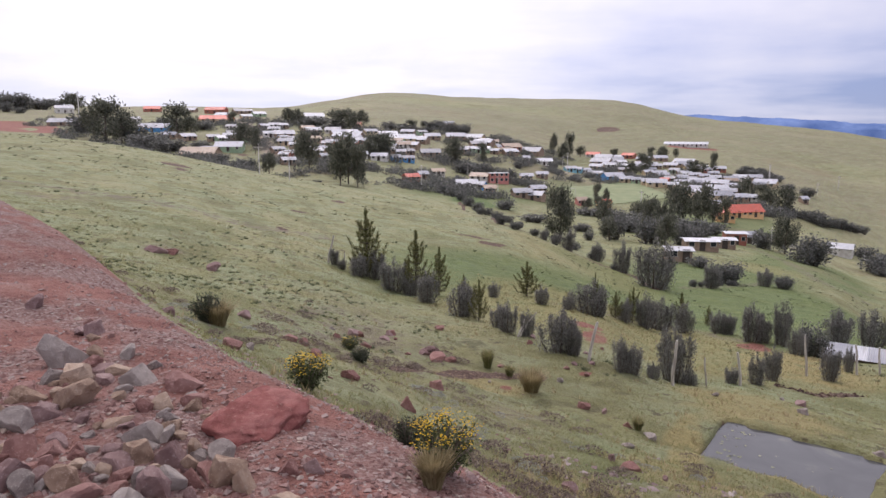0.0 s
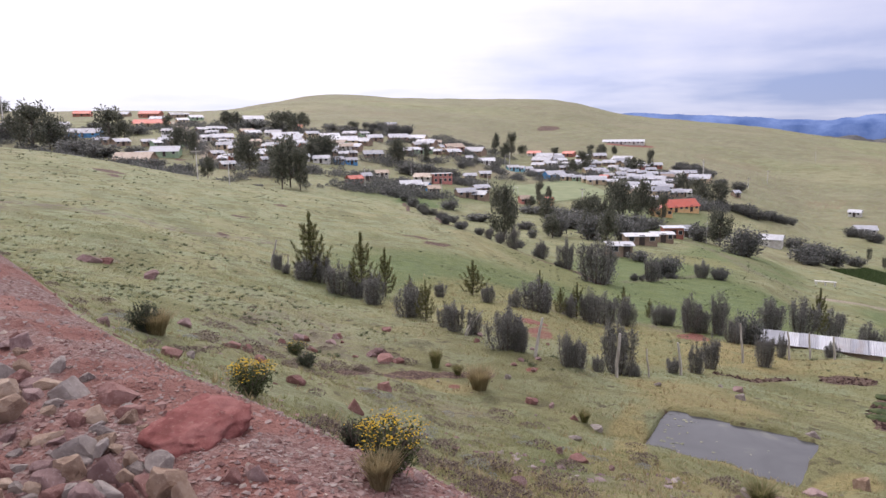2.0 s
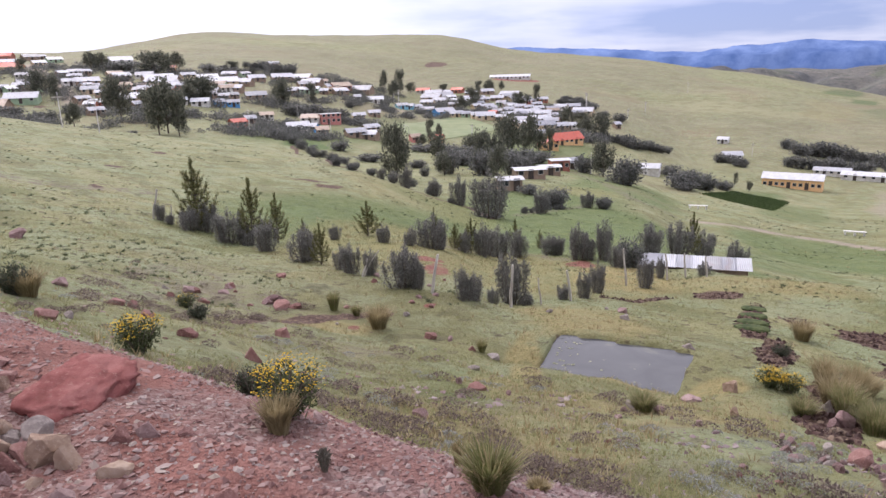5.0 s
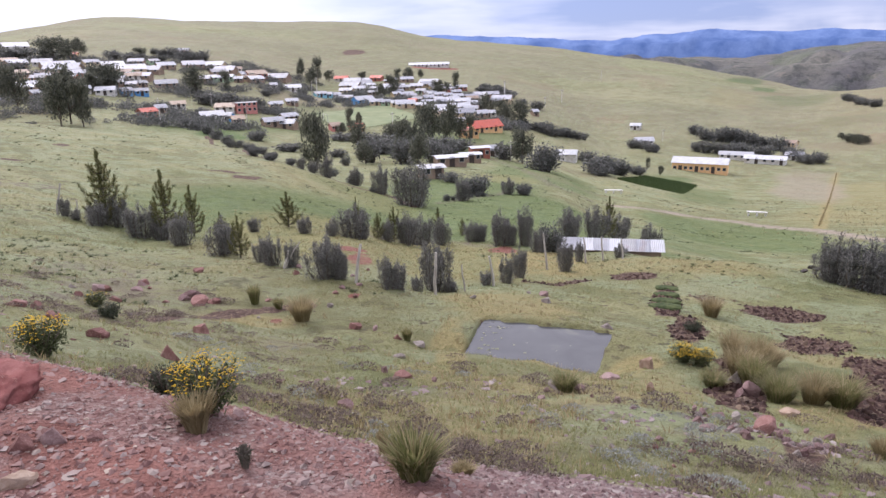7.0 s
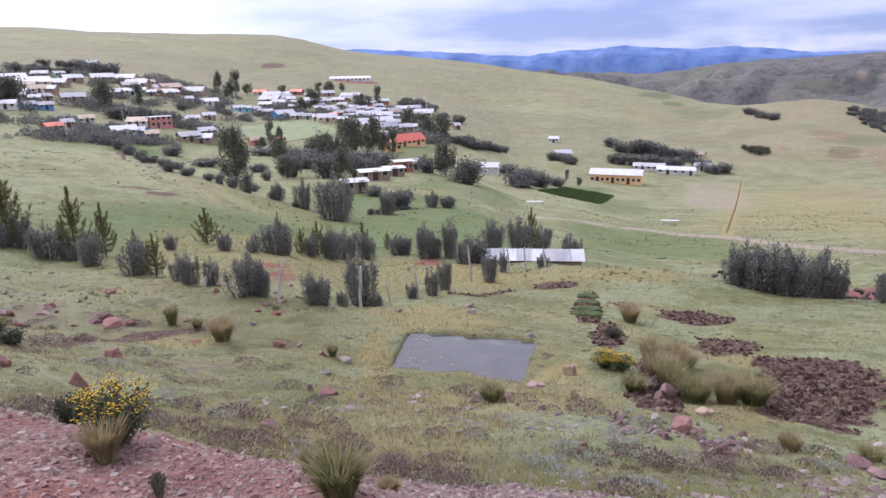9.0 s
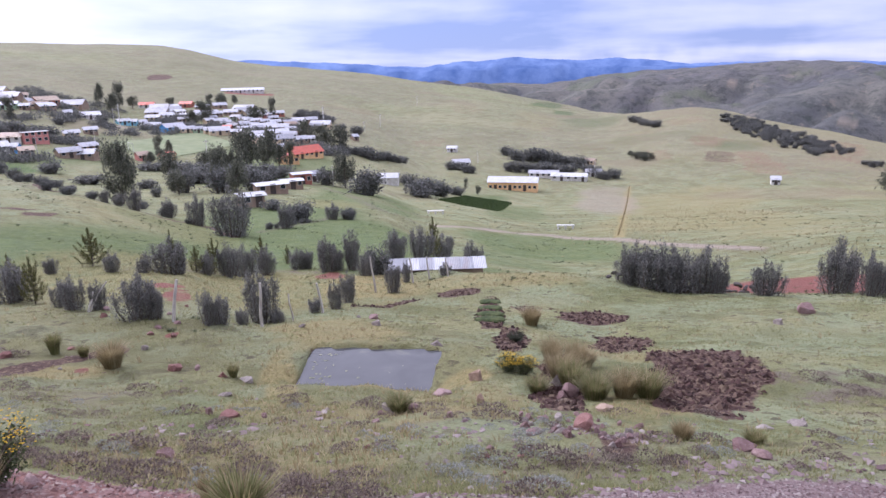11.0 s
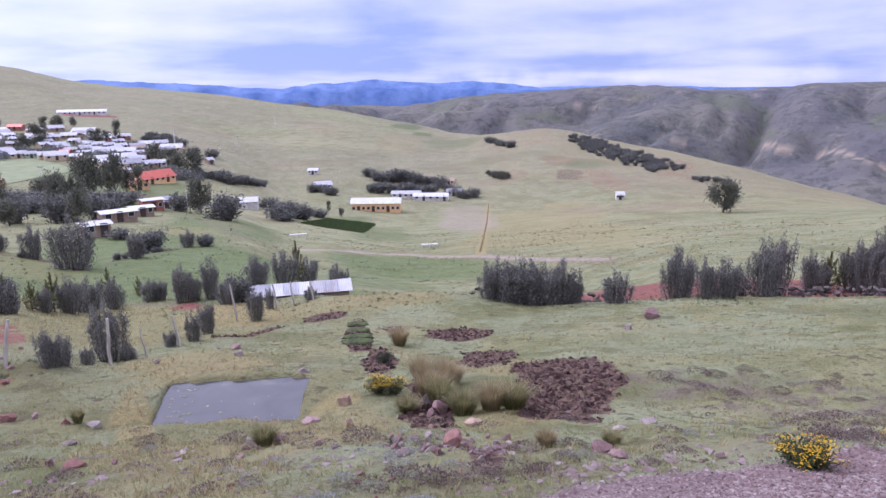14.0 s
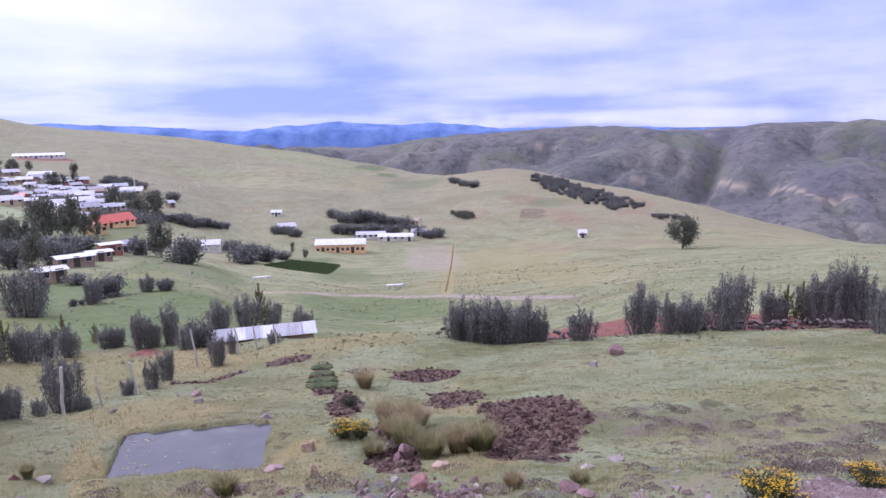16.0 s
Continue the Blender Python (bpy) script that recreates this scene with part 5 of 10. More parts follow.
house(113.1, 253.9, 5.0, 3.5, 1.8, -36, "tin", "white", label="low white house with a grey tin roof")
house(87.2, 222.8, 4.3, 3.5, 1.8, -13, "tin", "adobe", label="small brown adobe house with a grey tin roof")
house(118.9, 286.2, 4.2, 3.5, 1.8, -15, "tin", "adobe", label="small brown adobe house with a grey tin roof")
house(106.6, 309.2, 4.4, 3.5, 1.8, -11, "tin", "adobe", label="plain brown adobe house with a grey tin roof")
house(131.6, 344.3, 5.0, 3.5, 1.8, -43, "tin", "adobe", label="plain brown adobe house with a grey tin roof")
house(44.6, 222.3, 3.1, 3.5, 1.8, 7, "tan", "pink", label="plain pink house with a tan roof")
house(51.4, 220.1, 3.7, 3.5, 1.8, -35, "red", "orange", label="low orange house with a red roof")
house(103.3, 325.8, 5.4, 3.8, 1.8, 0, "tin", "adobe", label="small brown adobe house with a grey tin roof")
house(104.3, 349.4, 5.0, 3.5, 1.8, 1, "tin", "adobe", label="small brown adobe house with a grey tin roof")
house(100.0, 362.6, 5.1, 3.6, 1.8, 13, "tin", "adobe", label="small brown adobe house with a grey tin roof")
house(91.2, 350.6, 4.9, 3.5, 1.8, -7, "grey", "adobe", label="low brown adobe house with a dark grey tin roof")
house(115.6, 336.1, 4.8, 3.5, 1.8, -1, "grey", "adobe", label="plain brown adobe house with a dark grey tin roof")
house(117.5, 324.1, 5.3, 3.7, 1.8, -12, "tin", "adobe", label="low brown adobe house with a grey tin roof")
house(116.6, 302.3, 4.4, 3.5, 1.8, 7, "tin", "adobe", label="small brown adobe house with a grey tin roof")
house(-93.6, 310.3, 4.1, 3.5, 1.8, 25, "grey", "adobe", label="plain brown adobe house with a dark grey tin roof")
house(-133.7, 427.3, 7.8, 5.4, 1.8, -5, "white", "adobe", label="small brown adobe house with a pale tin roof")
house(-100.6, 335.2, 5.0, 3.5, 1.8, -5, "grey", "white", label="small white house with a dark grey tin roof")
house(-119.0, 455.1, 8.1, 5.7, 1.8, 33, "white", "green", label="small green house with a pale tin roof")
house(-92.4, 291.1, 3.8, 3.5, 1.8, 46, "white", "green", label="low green house with a pale tin roof")
house(-87.0, 340.6, 4.0, 3.5, 1.8, 42, "tin", "adobe", label="low brown adobe house with a grey tin roof")
house(-132.2, 409.1, 5.8, 4.1, 1.8, 26, "tan", "adobe", label="low brown adobe house with a tan roof")
house(-118.7, 424.3, 6.5, 4.6, 1.8, 34, "white", "cream", label="small cream house with a pale tin roof")
house(-81.5, 293.2, 4.2, 3.5, 1.8, 24, "tan", "green", label="plain green house with a tan roof")
house(-83.3, 348.2, 5.7, 4.0, 1.8, 21, "tin", "white", label="low white house with a grey tin roof")
house(-37.9, 277.3, 3.8, 3.5, 1.8, -4, "tin", "adobe", label="low brown adobe house with a grey tin roof")
house(-39.6, 318.0, 5.6, 3.9, 1.8, -15, "tin", "white", label="plain white house with a grey tin roof")
house(-47.9, 292.4, 5.0, 3.5, 1.8, -13, "grey", "brick", label="plain red brick house with a dark grey tin roof")
house(-47.1, 267.1, 4.2, 3.5, 1.8, -12, "white", "adobe", label="plain brown adobe house with a pale tin roof")
house(-57.0, 259.9, 4.7, 3.5, 1.8, 20, "white", "brick", label="plain red brick house with a pale tin roof")
house(-18.0, 318.8, 5.3, 3.7, 1.8, 11, "white", "brick", label="plain red brick house with a pale tin roof")
house(-48.0, 303.1, 5.6, 3.9, 1.8, 17, "tan", "white", label="low white house with a tan roof")
house(-50.7, 270.5, 5.2, 3.7, 1.8, -1, "tin", "adobe", label="low brown adobe house with a grey tin roof")
house(-29.6, 333.9, 5.0, 3.5, 1.8, -17, "tin", "brick", label="low red brick house with a grey tin roof")
house(-14.5, 296.0, 4.0, 3.5, 1.8, 31, "grey", "adobe", label="small brown adobe house with a dark grey tin roof")
house(-17.2, 290.7, 3.8, 3.5, 1.8, -9, "tin", "adobe", label="plain brown adobe house with a grey tin roof")
house(-17.7, 316.3, 6.6, 4.6, 1.8, 21, "tan", "white", label="plain white house with a tan roof")
house(-55.7, 300.2, 6.0, 4.2, 1.8, 29, "tan", "adobe", label="plain brown adobe house with a tan roof")
house(-39.0, 275.1, 4.1, 3.5, 1.8, -4, "tin", "cream", label="plain cream house with a grey tin roof")
house(-39.1, 299.1, 6.2, 4.4, 1.8, -15, "grey", "brick", label="small red brick house with a dark grey tin roof")
house(-37.1, 310.3, 6.9, 4.8, 1.8, 15, "white", "brick", label="small red brick house with a pale tin roof")
house(-21.1, 326.2, 6.1, 4.3, 1.8, -18, "tan", "green", label="small green house with a tan roof")
house(-11.5, 377.4, 5.0, 3.5, 1.8, 30, "grey", "green", label="plain green house with a dark grey tin roof")
house(-27.5, 296.1, 5.2, 3.7, 1.8, -17, "tin", "white", label="small white house with a grey tin roof")
house(-68.4, 299.2, 4.0, 3.5, 1.8, 41, "tin", "cream", label="plain cream house with a grey tin roof")
house(-22.5, 302.0, 5.7, 4.0, 1.8, -18, "tin", "adobe", label="plain brown adobe house with a grey tin roof")
house(-53.8, 344.0, 7.4, 5.2, 1.8, -3, "grey", "white", label="low white house with a dark grey tin roof")
house(-44.8, 347.3, 4.8, 3.5, 1.8, 25, "white", "brick", label="plain red brick house with a pale tin roof")
house(-22.6, 290.6, 4.5, 3.5, 1.8, 12, "grey", "adobe", label="plain brown adobe house with a dark grey tin roof")
house(-57.7, 254.7, 3.5, 3.5, 1.8, -9, "white", "brick", label="small red brick house with a pale tin roof")
house(-63.0, 338.8, 7.4, 5.2, 1.8, 29, "white", "adobe", label="low brown adobe house with a pale tin roof")
house(29.3, 335.9, 5.4, 3.8, 1.8, 3, "tan", "cream", label="plain cream house with a tan roof")
house(29.1, 347.2, 6.1, 4.3, 1.8, 23, "tin", "cream", label="plain cream house with a grey tin roof")
house(20.3, 334.6, 5.1, 3.6, 1.8, -25, "white", "green", label="small green house with a pale tin roof")
house(30.9, 335.7, 5.7, 4.0, 1.8, 23, "tan", "cream", label="low cream house with a tan roof")
house(34.7, 349.4, 4.1, 3.5, 1.8, 22, "grey", "brick", label="plain red brick house with a dark grey tin roof")
house(25.9, 367.4, 6.2, 4.4, 1.8, 4, "tan", "white", label="small white house with a tan roof")
house(17.2, 329.0, 6.0, 4.2, 1.8, -15, "tin", "green", label="plain green house with a grey tin roof")
house(9.2, 323.8, 6.1, 4.3, 1.8, -14, "tin", "adobe", label="small brown adobe house with a grey tin roof")
house(12.1, 327.1, 5.8, 4.0, 1.8, 16, "white", "green", label="plain green house with a pale tin roof")
house(22.1, 369.4, 5.4, 3.8, 1.8, 25, "white", "brick", label="low red brick house with a pale tin roof")
house(20.0, 356.7, 4.5, 3.5, 1.8, -15, "white", "white", label="small white house with a pale tin roof")
house(16.9, 349.3, 6.9, 4.8, 1.8, 15, "grey", "adobe", label="low brown adobe house with a dark grey tin roof")
house(125.4, 354.1, 4.9, 3.5, 1.8, 8, "grey", "cream", label="low cream house with a dark grey tin roof")
house(116.1, 331.7, 5.6, 3.9, 1.8, 9, "white", "white", label="small white house with a pale tin roof")
house(111.5, 309.2, 4.3, 3.5, 1.8, -42, "tin", "adobe", label="plain brown adobe house with a grey tin roof")
house(104.9, 364.8, 7.2, 5.0, 1.8, -38, "tin", "brick", label="small red brick house with a grey tin roof")
house(126.1, 345.8, 6.6, 4.6, 1.8, -42, "tin", "adobe", label="plain brown adobe house with a grey tin roof")
house(130.1, 350.2, 6.2, 4.4, 1.8, -32, "white", "green", label="plain green house with a pale tin roof")
house(98.9, 399.1, 5.6, 3.9, 1.8, -6, "white", "brick", label="small red brick house with a pale tin roof")
house(96.6, 388.9, 7.5, 5.2, 1.8, -6, "tin", "adobe", label="plain brown adobe house with a grey tin roof")
house(121.7, 310.6, 5.0, 3.5, 1.8, -3, "white", "white", label="low white house with a pale tin roof")
house(115.4, 345.6, 4.9, 3.5, 1.8, -40, "grey", "green", label="small green house with a dark grey tin roof")
house(96.6, 377.7, 5.2, 3.6, 1.8, 14, "white", "white", label="plain white house with a pale tin roof")
house(105.3, 369.4, 6.4, 4.5, 1.8, -28, "tin", "cream", label="plain cream house with a grey tin roof")
house(99.2, 399.1, 5.1, 3.6, 1.8, 14, "tin", "cream", label="low cream house with a grey tin roof")
house(117.2, 293.8, 5.5, 3.9, 1.8, -4, "tin", "white", label="plain white house with a grey tin roof")
house(111.0, 362.8, 5.5, 3.8, 1.8, 1, "tin", "adobe", label="small brown adobe house with a grey tin roof")
house(93.4, 387.0, 6.1, 4.3, 1.8, 14, "grey", "white", label="small white house with a dark grey tin roof")
house(96.9, 364.3, 5.9, 4.2, 1.8, -37, "tin", "adobe", label="low brown adobe house with a grey tin roof")
house(105.8, 336.1, 4.2, 3.5, 1.8, -9, "tin", "brick", label="small red brick house with a grey tin roof")
house(110.0, 367.1, 6.1, 4.3, 1.8, 11, "white", "adobe", label="plain brown adobe house with a pale tin roof")
house(117.9, 293.7, 4.1, 3.5, 1.8, 6, "tan", "adobe", label="small brown adobe house with a tan roof")
house(102.7, 336.1, 4.4, 3.5, 1.8, 11, "tin", "adobe", label="small brown adobe house with a grey tin roof")
house(137.4, 346.0, 6.2, 4.3, 1.8, -14, "tin", "brick", label="small red brick house with a grey tin roof")
house(127.3, 371.0, 6.9, 4.8, 1.8, 9, "tin", "cream", label="small cream house with a grey tin roof")
house(99.9, 338.8, 4.6, 3.5, 1.8, 12, "white", "cream", label="plain cream house with a pale tin roof")
house(129.1, 367.0, 4.7, 3.5, 1.8, -11, "tin", "adobe", label="plain brown adobe house with a grey tin roof")
house(108.7, 315.2, 4.6, 3.5, 1.8, -1, "tin", "adobe", label="small brown adobe house with a grey tin roof")
house(94.6, 248.5, 5.4, 3.8, 1.8, -43, "tin", "adobe", label="small brown adobe house with a grey tin roof")
house(100.1, 305.2, 4.6, 3.5, 1.8, -40, "grey", "adobe", label="plain brown adobe house with a dark grey tin roof")
house(111.3, 267.1, 5.1, 3.5, 1.8, -45, "tan", "adobe", label="small brown adobe house with a tan roof")
house(88.9, 241.3, 5.1, 3.6, 1.8, 8, "tan", "cream", label="low cream house with a tan roof")
house(124.3, 299.6, 5.5, 3.9, 1.8, 5, "tan", "adobe", label="small brown adobe house with a tan roof")
house(92.6, 253.5, 4.5, 3.5, 1.8, -12, "white", "brick", label="small red brick house with a pale tin roof")
house(109.0, 271.2, 4.1, 3.5, 1.8, 6, "tin", "adobe", label="plain brown adobe house with a grey tin roof")
house(92.9, 268.9, 5.8, 4.1, 1.8, 9, "tan", "adobe", label="plain brown adobe house with a tan roof")
house(109.3, 265.2, 5.8, 4.1, 1.8, -14, "tin", "cream", label="low cream house with a grey tin roof")
house(115.6, 273.3, 5.2, 3.6, 1.8, -35, "white", "adobe", label="low brown adobe house with a pale tin roof")
house(99.9, 289.5, 6.1, 4.3, 1.8, -1, "tin", "white", label="small white house with a grey tin roof")
house(134.3, 295.7, 5.4, 3.7, 1.8, 4, "tin", "adobe", label="small brown adobe house with a grey tin roof")
house(104.8, 290.3, 6.3, 4.4, 1.8, -2, "tin", "adobe", label="plain brown adobe house with a grey tin roof")
house(106.4, 272.0, 4.3, 3.5, 1.8, -3, "tin", "adobe", label="small brown adobe house with a grey tin roof")
house(19.4, 248.5, 7.0, 4.9, 3.5, 14, "grey", "pink", storeys=2, windows=3, pitch=0.05, label="two-storey unfinished pink brick house with open windows")
house(91.5, 210.1, 11.4, 5.1, 1.8, 14, "red", "orange", windows=5, pitch=0.75, label="long orange school block with a red roof")
house(81.0, 198.0, 5.3, 3.7, 1.8, -2, "red", "orange", gable=True, pitch=0.55, label="orange gabled school building with a red roof")
house(35.1, 101.6, 3.5, 3.5, 1.8, -9, "white", "adobe", windows=1, pitch=0.12, label="low adobe shed with a pale sheet roof")
house(46.5, 123.4, 5.6, 3.9, 1.8, -7, "white", "adobe", pitch=0.12, label="open farm shed with a pale tin roof")
house(54.8, 133.3, 4.0, 3.5, 1.8, -12, "white", "adobe", pitch=0.10, label="low farm shed with a pale tin roof")
house(63.1, 147.9, 4.2, 3.5, 2.4, -8, "white", "brick", pitch=0.10, label="brown brick farmhouse with a pale tin roof")
house(69.5, 155.3, 2.5, 3.5, 1.8, -14, "tin", "white", label="narrow white farm shed with a tin roof")
house(98.7, 169.1, 5.4, 3.8, 2.2, -38, "white", "white", doors=0, windows=0, label="white farm shed with a pale roof")
house(146.0, 170.2, 15.8, 5.5, 2.9, -47, "white", "orange", windows=9, label="long orange classroom block with a pale roof")
house(178.3, 190.4, 10.7, 3.5, 1.8, -49, "white", "white", windows=4, label="long white farm building with a pale roof")
house(181.0, 179.8, 12.8, 3.8, 1.8, -53, "white", "white", windows=4, label="long low white shed with a pale tin roof")
house(195.4, 181.3, 5.4, 3.8, 1.8, -59, "tin", "white", label="low white house with a grey tin roof")
house(224.5, 210.9, 4.6, 3.5, 1.8, -69, "tan", "cream", label="cream tower-like house with a tan roof")
house(161.8, 220.6, 6.6, 4.6, 1.8, -21, "white", "white", label="plain white house with a pale tin roof")
house(186.0, 259.9, 4.3, 3.5, 1.8, -48, "white", "white", label="low white house with a pale tin roof")
house(165.0, 474.8, 27.9, 5.6, 1.9, -23, "white", "white", windows=9, label="long white building on the bare hillside")
house(212.7, 119.7, 2.6, 3.5, 1.8, -53, "white", "white", label="small white hut with a pale roof")
house(142.2, 271.9, 2.5, 3.5, 1.8, 0, "tin", "adobe", label="low brown adobe house with a grey tin roof")
house(3.6, 443.2, 6.6, 4.6, 1.8, -12, "tin", "adobe", label="small brown adobe house with a grey tin roof")
house(-27.4, 347.7, 9.0, 6.3, 1.8, 13, "white", "white", label="low white house with a pale tin roof")
house(-43.6, 323.1, 13.2, 8.0, 1.8, -14, "tin", "adobe", label="long brown adobe house with a grey tin roof")
plant("eucalyptus", -42.7, 221.7, 7.7, 11.2, "dark green tree with an uneven open crown", "trees of the village", far=True)
plant("eucalyptus", -33.3, 212.7, 5.9, 8.2, "slender dark green tree beside the houses", "trees of the village", far=True)
plant("eucalyptus", -26.3, 192.3, 7.1, 12.9, "tall dark green tree among the village houses", "trees of the village", far=True)
plant("eucalyptus", -27.7, 186.9, 6.0, 11.2, "dark green tree with an uneven open crown", "trees of the village", far=True)
plant("eucalyptus", -22.9, 186.4, 5.1, 9.8, "dark green tree with an uneven open crown", "trees of the village", far=True)
plant("eucalyptus", -70.7, 263.3, 3.7, 9.7, "slender dark green tree beside the houses", "trees of the village", far=True)
plant("eucalyptus", -49.8, 198.9, 4.2, 5.8, "dark green tree with an uneven open crown", "trees of the village", far=True)
plant("eucalyptus", -138.7, 288.5, 13.1, 15.1, "slender dark green tree beside the houses", "trees of the village", far=True)
plant("eucalyptus", -148.2, 297.4, 9.1, 12.6, "slender dark green tree beside the houses", "trees of the village", far=True)
plant("eucalyptus", -128.6, 280.4, 9.8, 11.7, "tall dark green tree among the village houses", "trees of the village", far=True)
plant("eucalyptus", -115.4, 304.1, 10.3, 12.3, "dark green tree with an uneven open crown", "trees of the village", far=True)
plant("eucalyptus", -111.8, 311.5, 7.5, 7.8, "tall dark green tree among the village houses", "trees of the village", far=True)
plant("thicket", -111.6, 266.6, 18.9, 6.8, "dense dark green bush at a field edge", "trees of the village", far=True)
plant("thicket", -99.9, 254.9, 13.4, 5.2, "broad dark grey-green bush by the houses", "trees of the village", far=True)
plant("eucalyptus", -80.8, 280.5, 8.0, 8.3, "dark green tree with an uneven open crown", "trees of the village", far=True)
plant("eucalyptus", -105.5, 351.8, 5.0, 6.1, "slender dark green tree beside the houses", "trees of the village", far=True)
plant("eucalyptus", -85.2, 388.4, 7.2, 7.5, "tall dark green tree among the village houses", "trees of the village", far=True)
plant("eucalyptus", -79.2, 384.5, 8.9, 7.4, "tall dark green tree among the village houses", "trees of the village", far=True)
plant("eucalyptus", -52.4, 364.5, 15.1, 9.6, "tall dark green tree among the village houses", "trees of the village", far=True)
plant("eucalyptus", -47.7, 379.0, 6.9, 9.0, "dark green tree with an uneven open crown", "trees of the village", far=True)
plant("eucalyptus", -45.1, 398.6, 6.6, 8.0, "tall dark green tree among the village houses", "trees of the village", far=True)
plant("thicket", -56.7, 360.9, 15.9, 4.1, "dense dark green bush at a field edge", "trees of the village", far=True)
plant("eucalyptus", -25.3, 279.1, 11.5, 7.9, "tall dark green tree among the village houses", "trees of the village", far=True)
plant("eucalyptus", -50.3, 247.2, 4.6, 8.3, "dark green tree with an uneven open crown", "trees of the village", far=True)
plant("thicket", -33.9, 186.0, 3.1, 1.3, "broad dark grey-green bush by the houses", "trees of the village", far=True)
plant("thicket", -314.0, 525.9, 20.0, 14.5, "broad dark grey-green bush by the houses", "trees of the village", far=True)
plant("thicket", -319.9, 520.2, 23.3, 14.4, "broad dark grey-green bush by the houses", "trees of the village", far=True)
plant("thicket", -313.7, 549.9, 20.7, 10.2, "broad dark grey-green bush by the houses", "trees of the village", far=True)
plant("thicket", -284.5, 474.2, 9.0, 5.2, "broad dark grey-green bush by the houses", "trees of the village", far=True)
plant("eucalyptus", -289.2, 554.6, 17.0, 11.8, "slender dark green tree beside the houses", "trees of the village", far=True)
plant("thicket", -344.1, 628.4, 23.4, 6.8, "broad dark grey-green bush by the houses", "trees of the village", far=True)
plant("thicket", -297.9, 480.7, 9.2, 8.0, "broad dark grey-green bush by the houses", "trees of the village", far=True)
plant("thicket", -162.3, 320.4, 15.7, 10.2, "dense dark green bush at a field edge", "trees of the village", far=True)
plant("thicket", -126.2, 286.6, 13.7, 8.9, "broad dark grey-green bush by the houses", "trees of the village", far=True)
plant("thicket", -74.8, 233.2, 8.0, 3.5, "broad dark grey-green bush by the houses", "trees of the village", far=True)
plant("thicket", -93.2, 268.7, 9.3, 4.0, "dense dark green bush at a field edge", "trees of the village", far=True)
plant("thicket", -29.9, 390.6, 8.5, 4.4, "broad dark grey-green bush by the houses", "trees of the village", far=True)
plant("thicket", -19.4, 389.2, 14.9, 3.7, "broad dark grey-green bush by the houses", "trees of the village", far=True)
plant("thicket", -9.0, 393.2, 10.7, 3.7, "broad dark grey-green bush by the houses", "trees of the village", far=True)
plant("thicket", -58.3, 207.6, 5.9, 4.1, "dense dark green bush at a field edge", "trees of the village", far=True)
plant("eucalyptus", -18.1, 400.6, 7.3, 4.5, "slender dark green tree beside the houses", "trees of the village", far=True)
plant("thicket", -61.0, 241.1, 4.1, 3.5, "dense dark green bush at a field edge", "trees of the village", far=True)
plant("thicket", -58.0, 307.0, 10.2, 5.9, "broad dark grey-green bush by the houses", "trees of the village", far=True)
plant("thicket", -67.4, 293.9, 9.9, 3.4, "broad dark grey-green bush by the houses", "trees of the village", far=True)
plant("thicket", -49.3, 304.2, 10.1, 3.8, "dense dark green bush at a field edge", "trees of the village", far=True)
plant("thicket", -33.3, 283.4, 10.9, 4.0, "broad dark grey-green bush by the houses", "trees of the village", far=True)
plant("thicket", -20.2, 296.3, 9.7, 3.4, "dense dark green bush at a field edge", "trees of the village", far=True)
plant("eucalyptus", -28.8, 270.6, 7.4, 6.4, "slender dark green tree beside the houses", "trees of the village", far=True)
plant("eucalyptus", -23.2, 276.1, 6.3, 7.9, "slender dark green tree beside the houses", "trees of the village", far=True)
plant("thicket", -91.7, 314.1, 10.7, 4.6, "dense dark green bush at a field edge", "trees of the village", far=True)
plant("thicket", -115.4, 338.7, 11.7, 4.1, "dense dark green bush at a field edge", "trees of the village", far=True)
plant("thicket", -142.9, 362.7, 12.7, 5.5, "broad dark grey-green bush by the houses", "trees of the village", far=True)
plant("eucalyptus", -131.3, 357.6, 6.9, 7.2, "tall dark green tree among the village houses", "trees of the village", far=True)
plant("thicket", -69.7, 378.9, 16.8, 5.5, "broad dark grey-green bush by the houses", "trees of the village", far=True)
plant("eucalyptus", -52.6, 390.6, 5.4, 7.4, "dark green tree with an uneven open crown", "trees of the village", far=True)
plant("thicket", -29.4, 309.5, 10.2, 5.9, "broad dark grey-green bush by the houses", "trees of the village", far=True)
plant("eucalyptus", 61.7, 391.3, 4.3, 10.3, "dark green tree with an uneven open crown", "trees of the village", far=True)
plant("eucalyptus", 71.8, 395.6, 5.5, 11.8, "slender dark green tree beside the houses", "trees of the village", far=True)
plant("eucalyptus", 79.7, 404.8, 5.6, 5.8, "slender dark green tree beside the houses", "trees of the village", far=True)
plant("eucalyptus", 64.6, 377.2, 6.3, 8.1, "tall dark green tree among the village houses", "trees of the village", far=True)
plant("eucalyptus", 122.3, 409.5, 4.7, 5.3, "dark green tree with an uneven open crown", "trees of the village", far=True)
plant("eucalyptus", 127.0, 402.5, 6.9, 6.8, "tall dark green tree among the village houses", "trees of the village", far=True)
plant("eucalyptus", 137.2, 411.0, 3.9, 4.9, "slender dark green tree beside the houses", "trees of the village", far=True)
plant("eucalyptus", 133.4, 342.3, 4.0, 8.7, "dark green tree with an uneven open crown", "trees of the village", far=True)
plant("eucalyptus", 121.6, 333.9, 9.7, 6.7, "dark green tree with an uneven open crown", "trees of the village", far=True)
plant("thicket", 147.1, 340.5, 8.1, 3.5, "broad dark grey-green bush by the houses", "trees of the village", far=True)
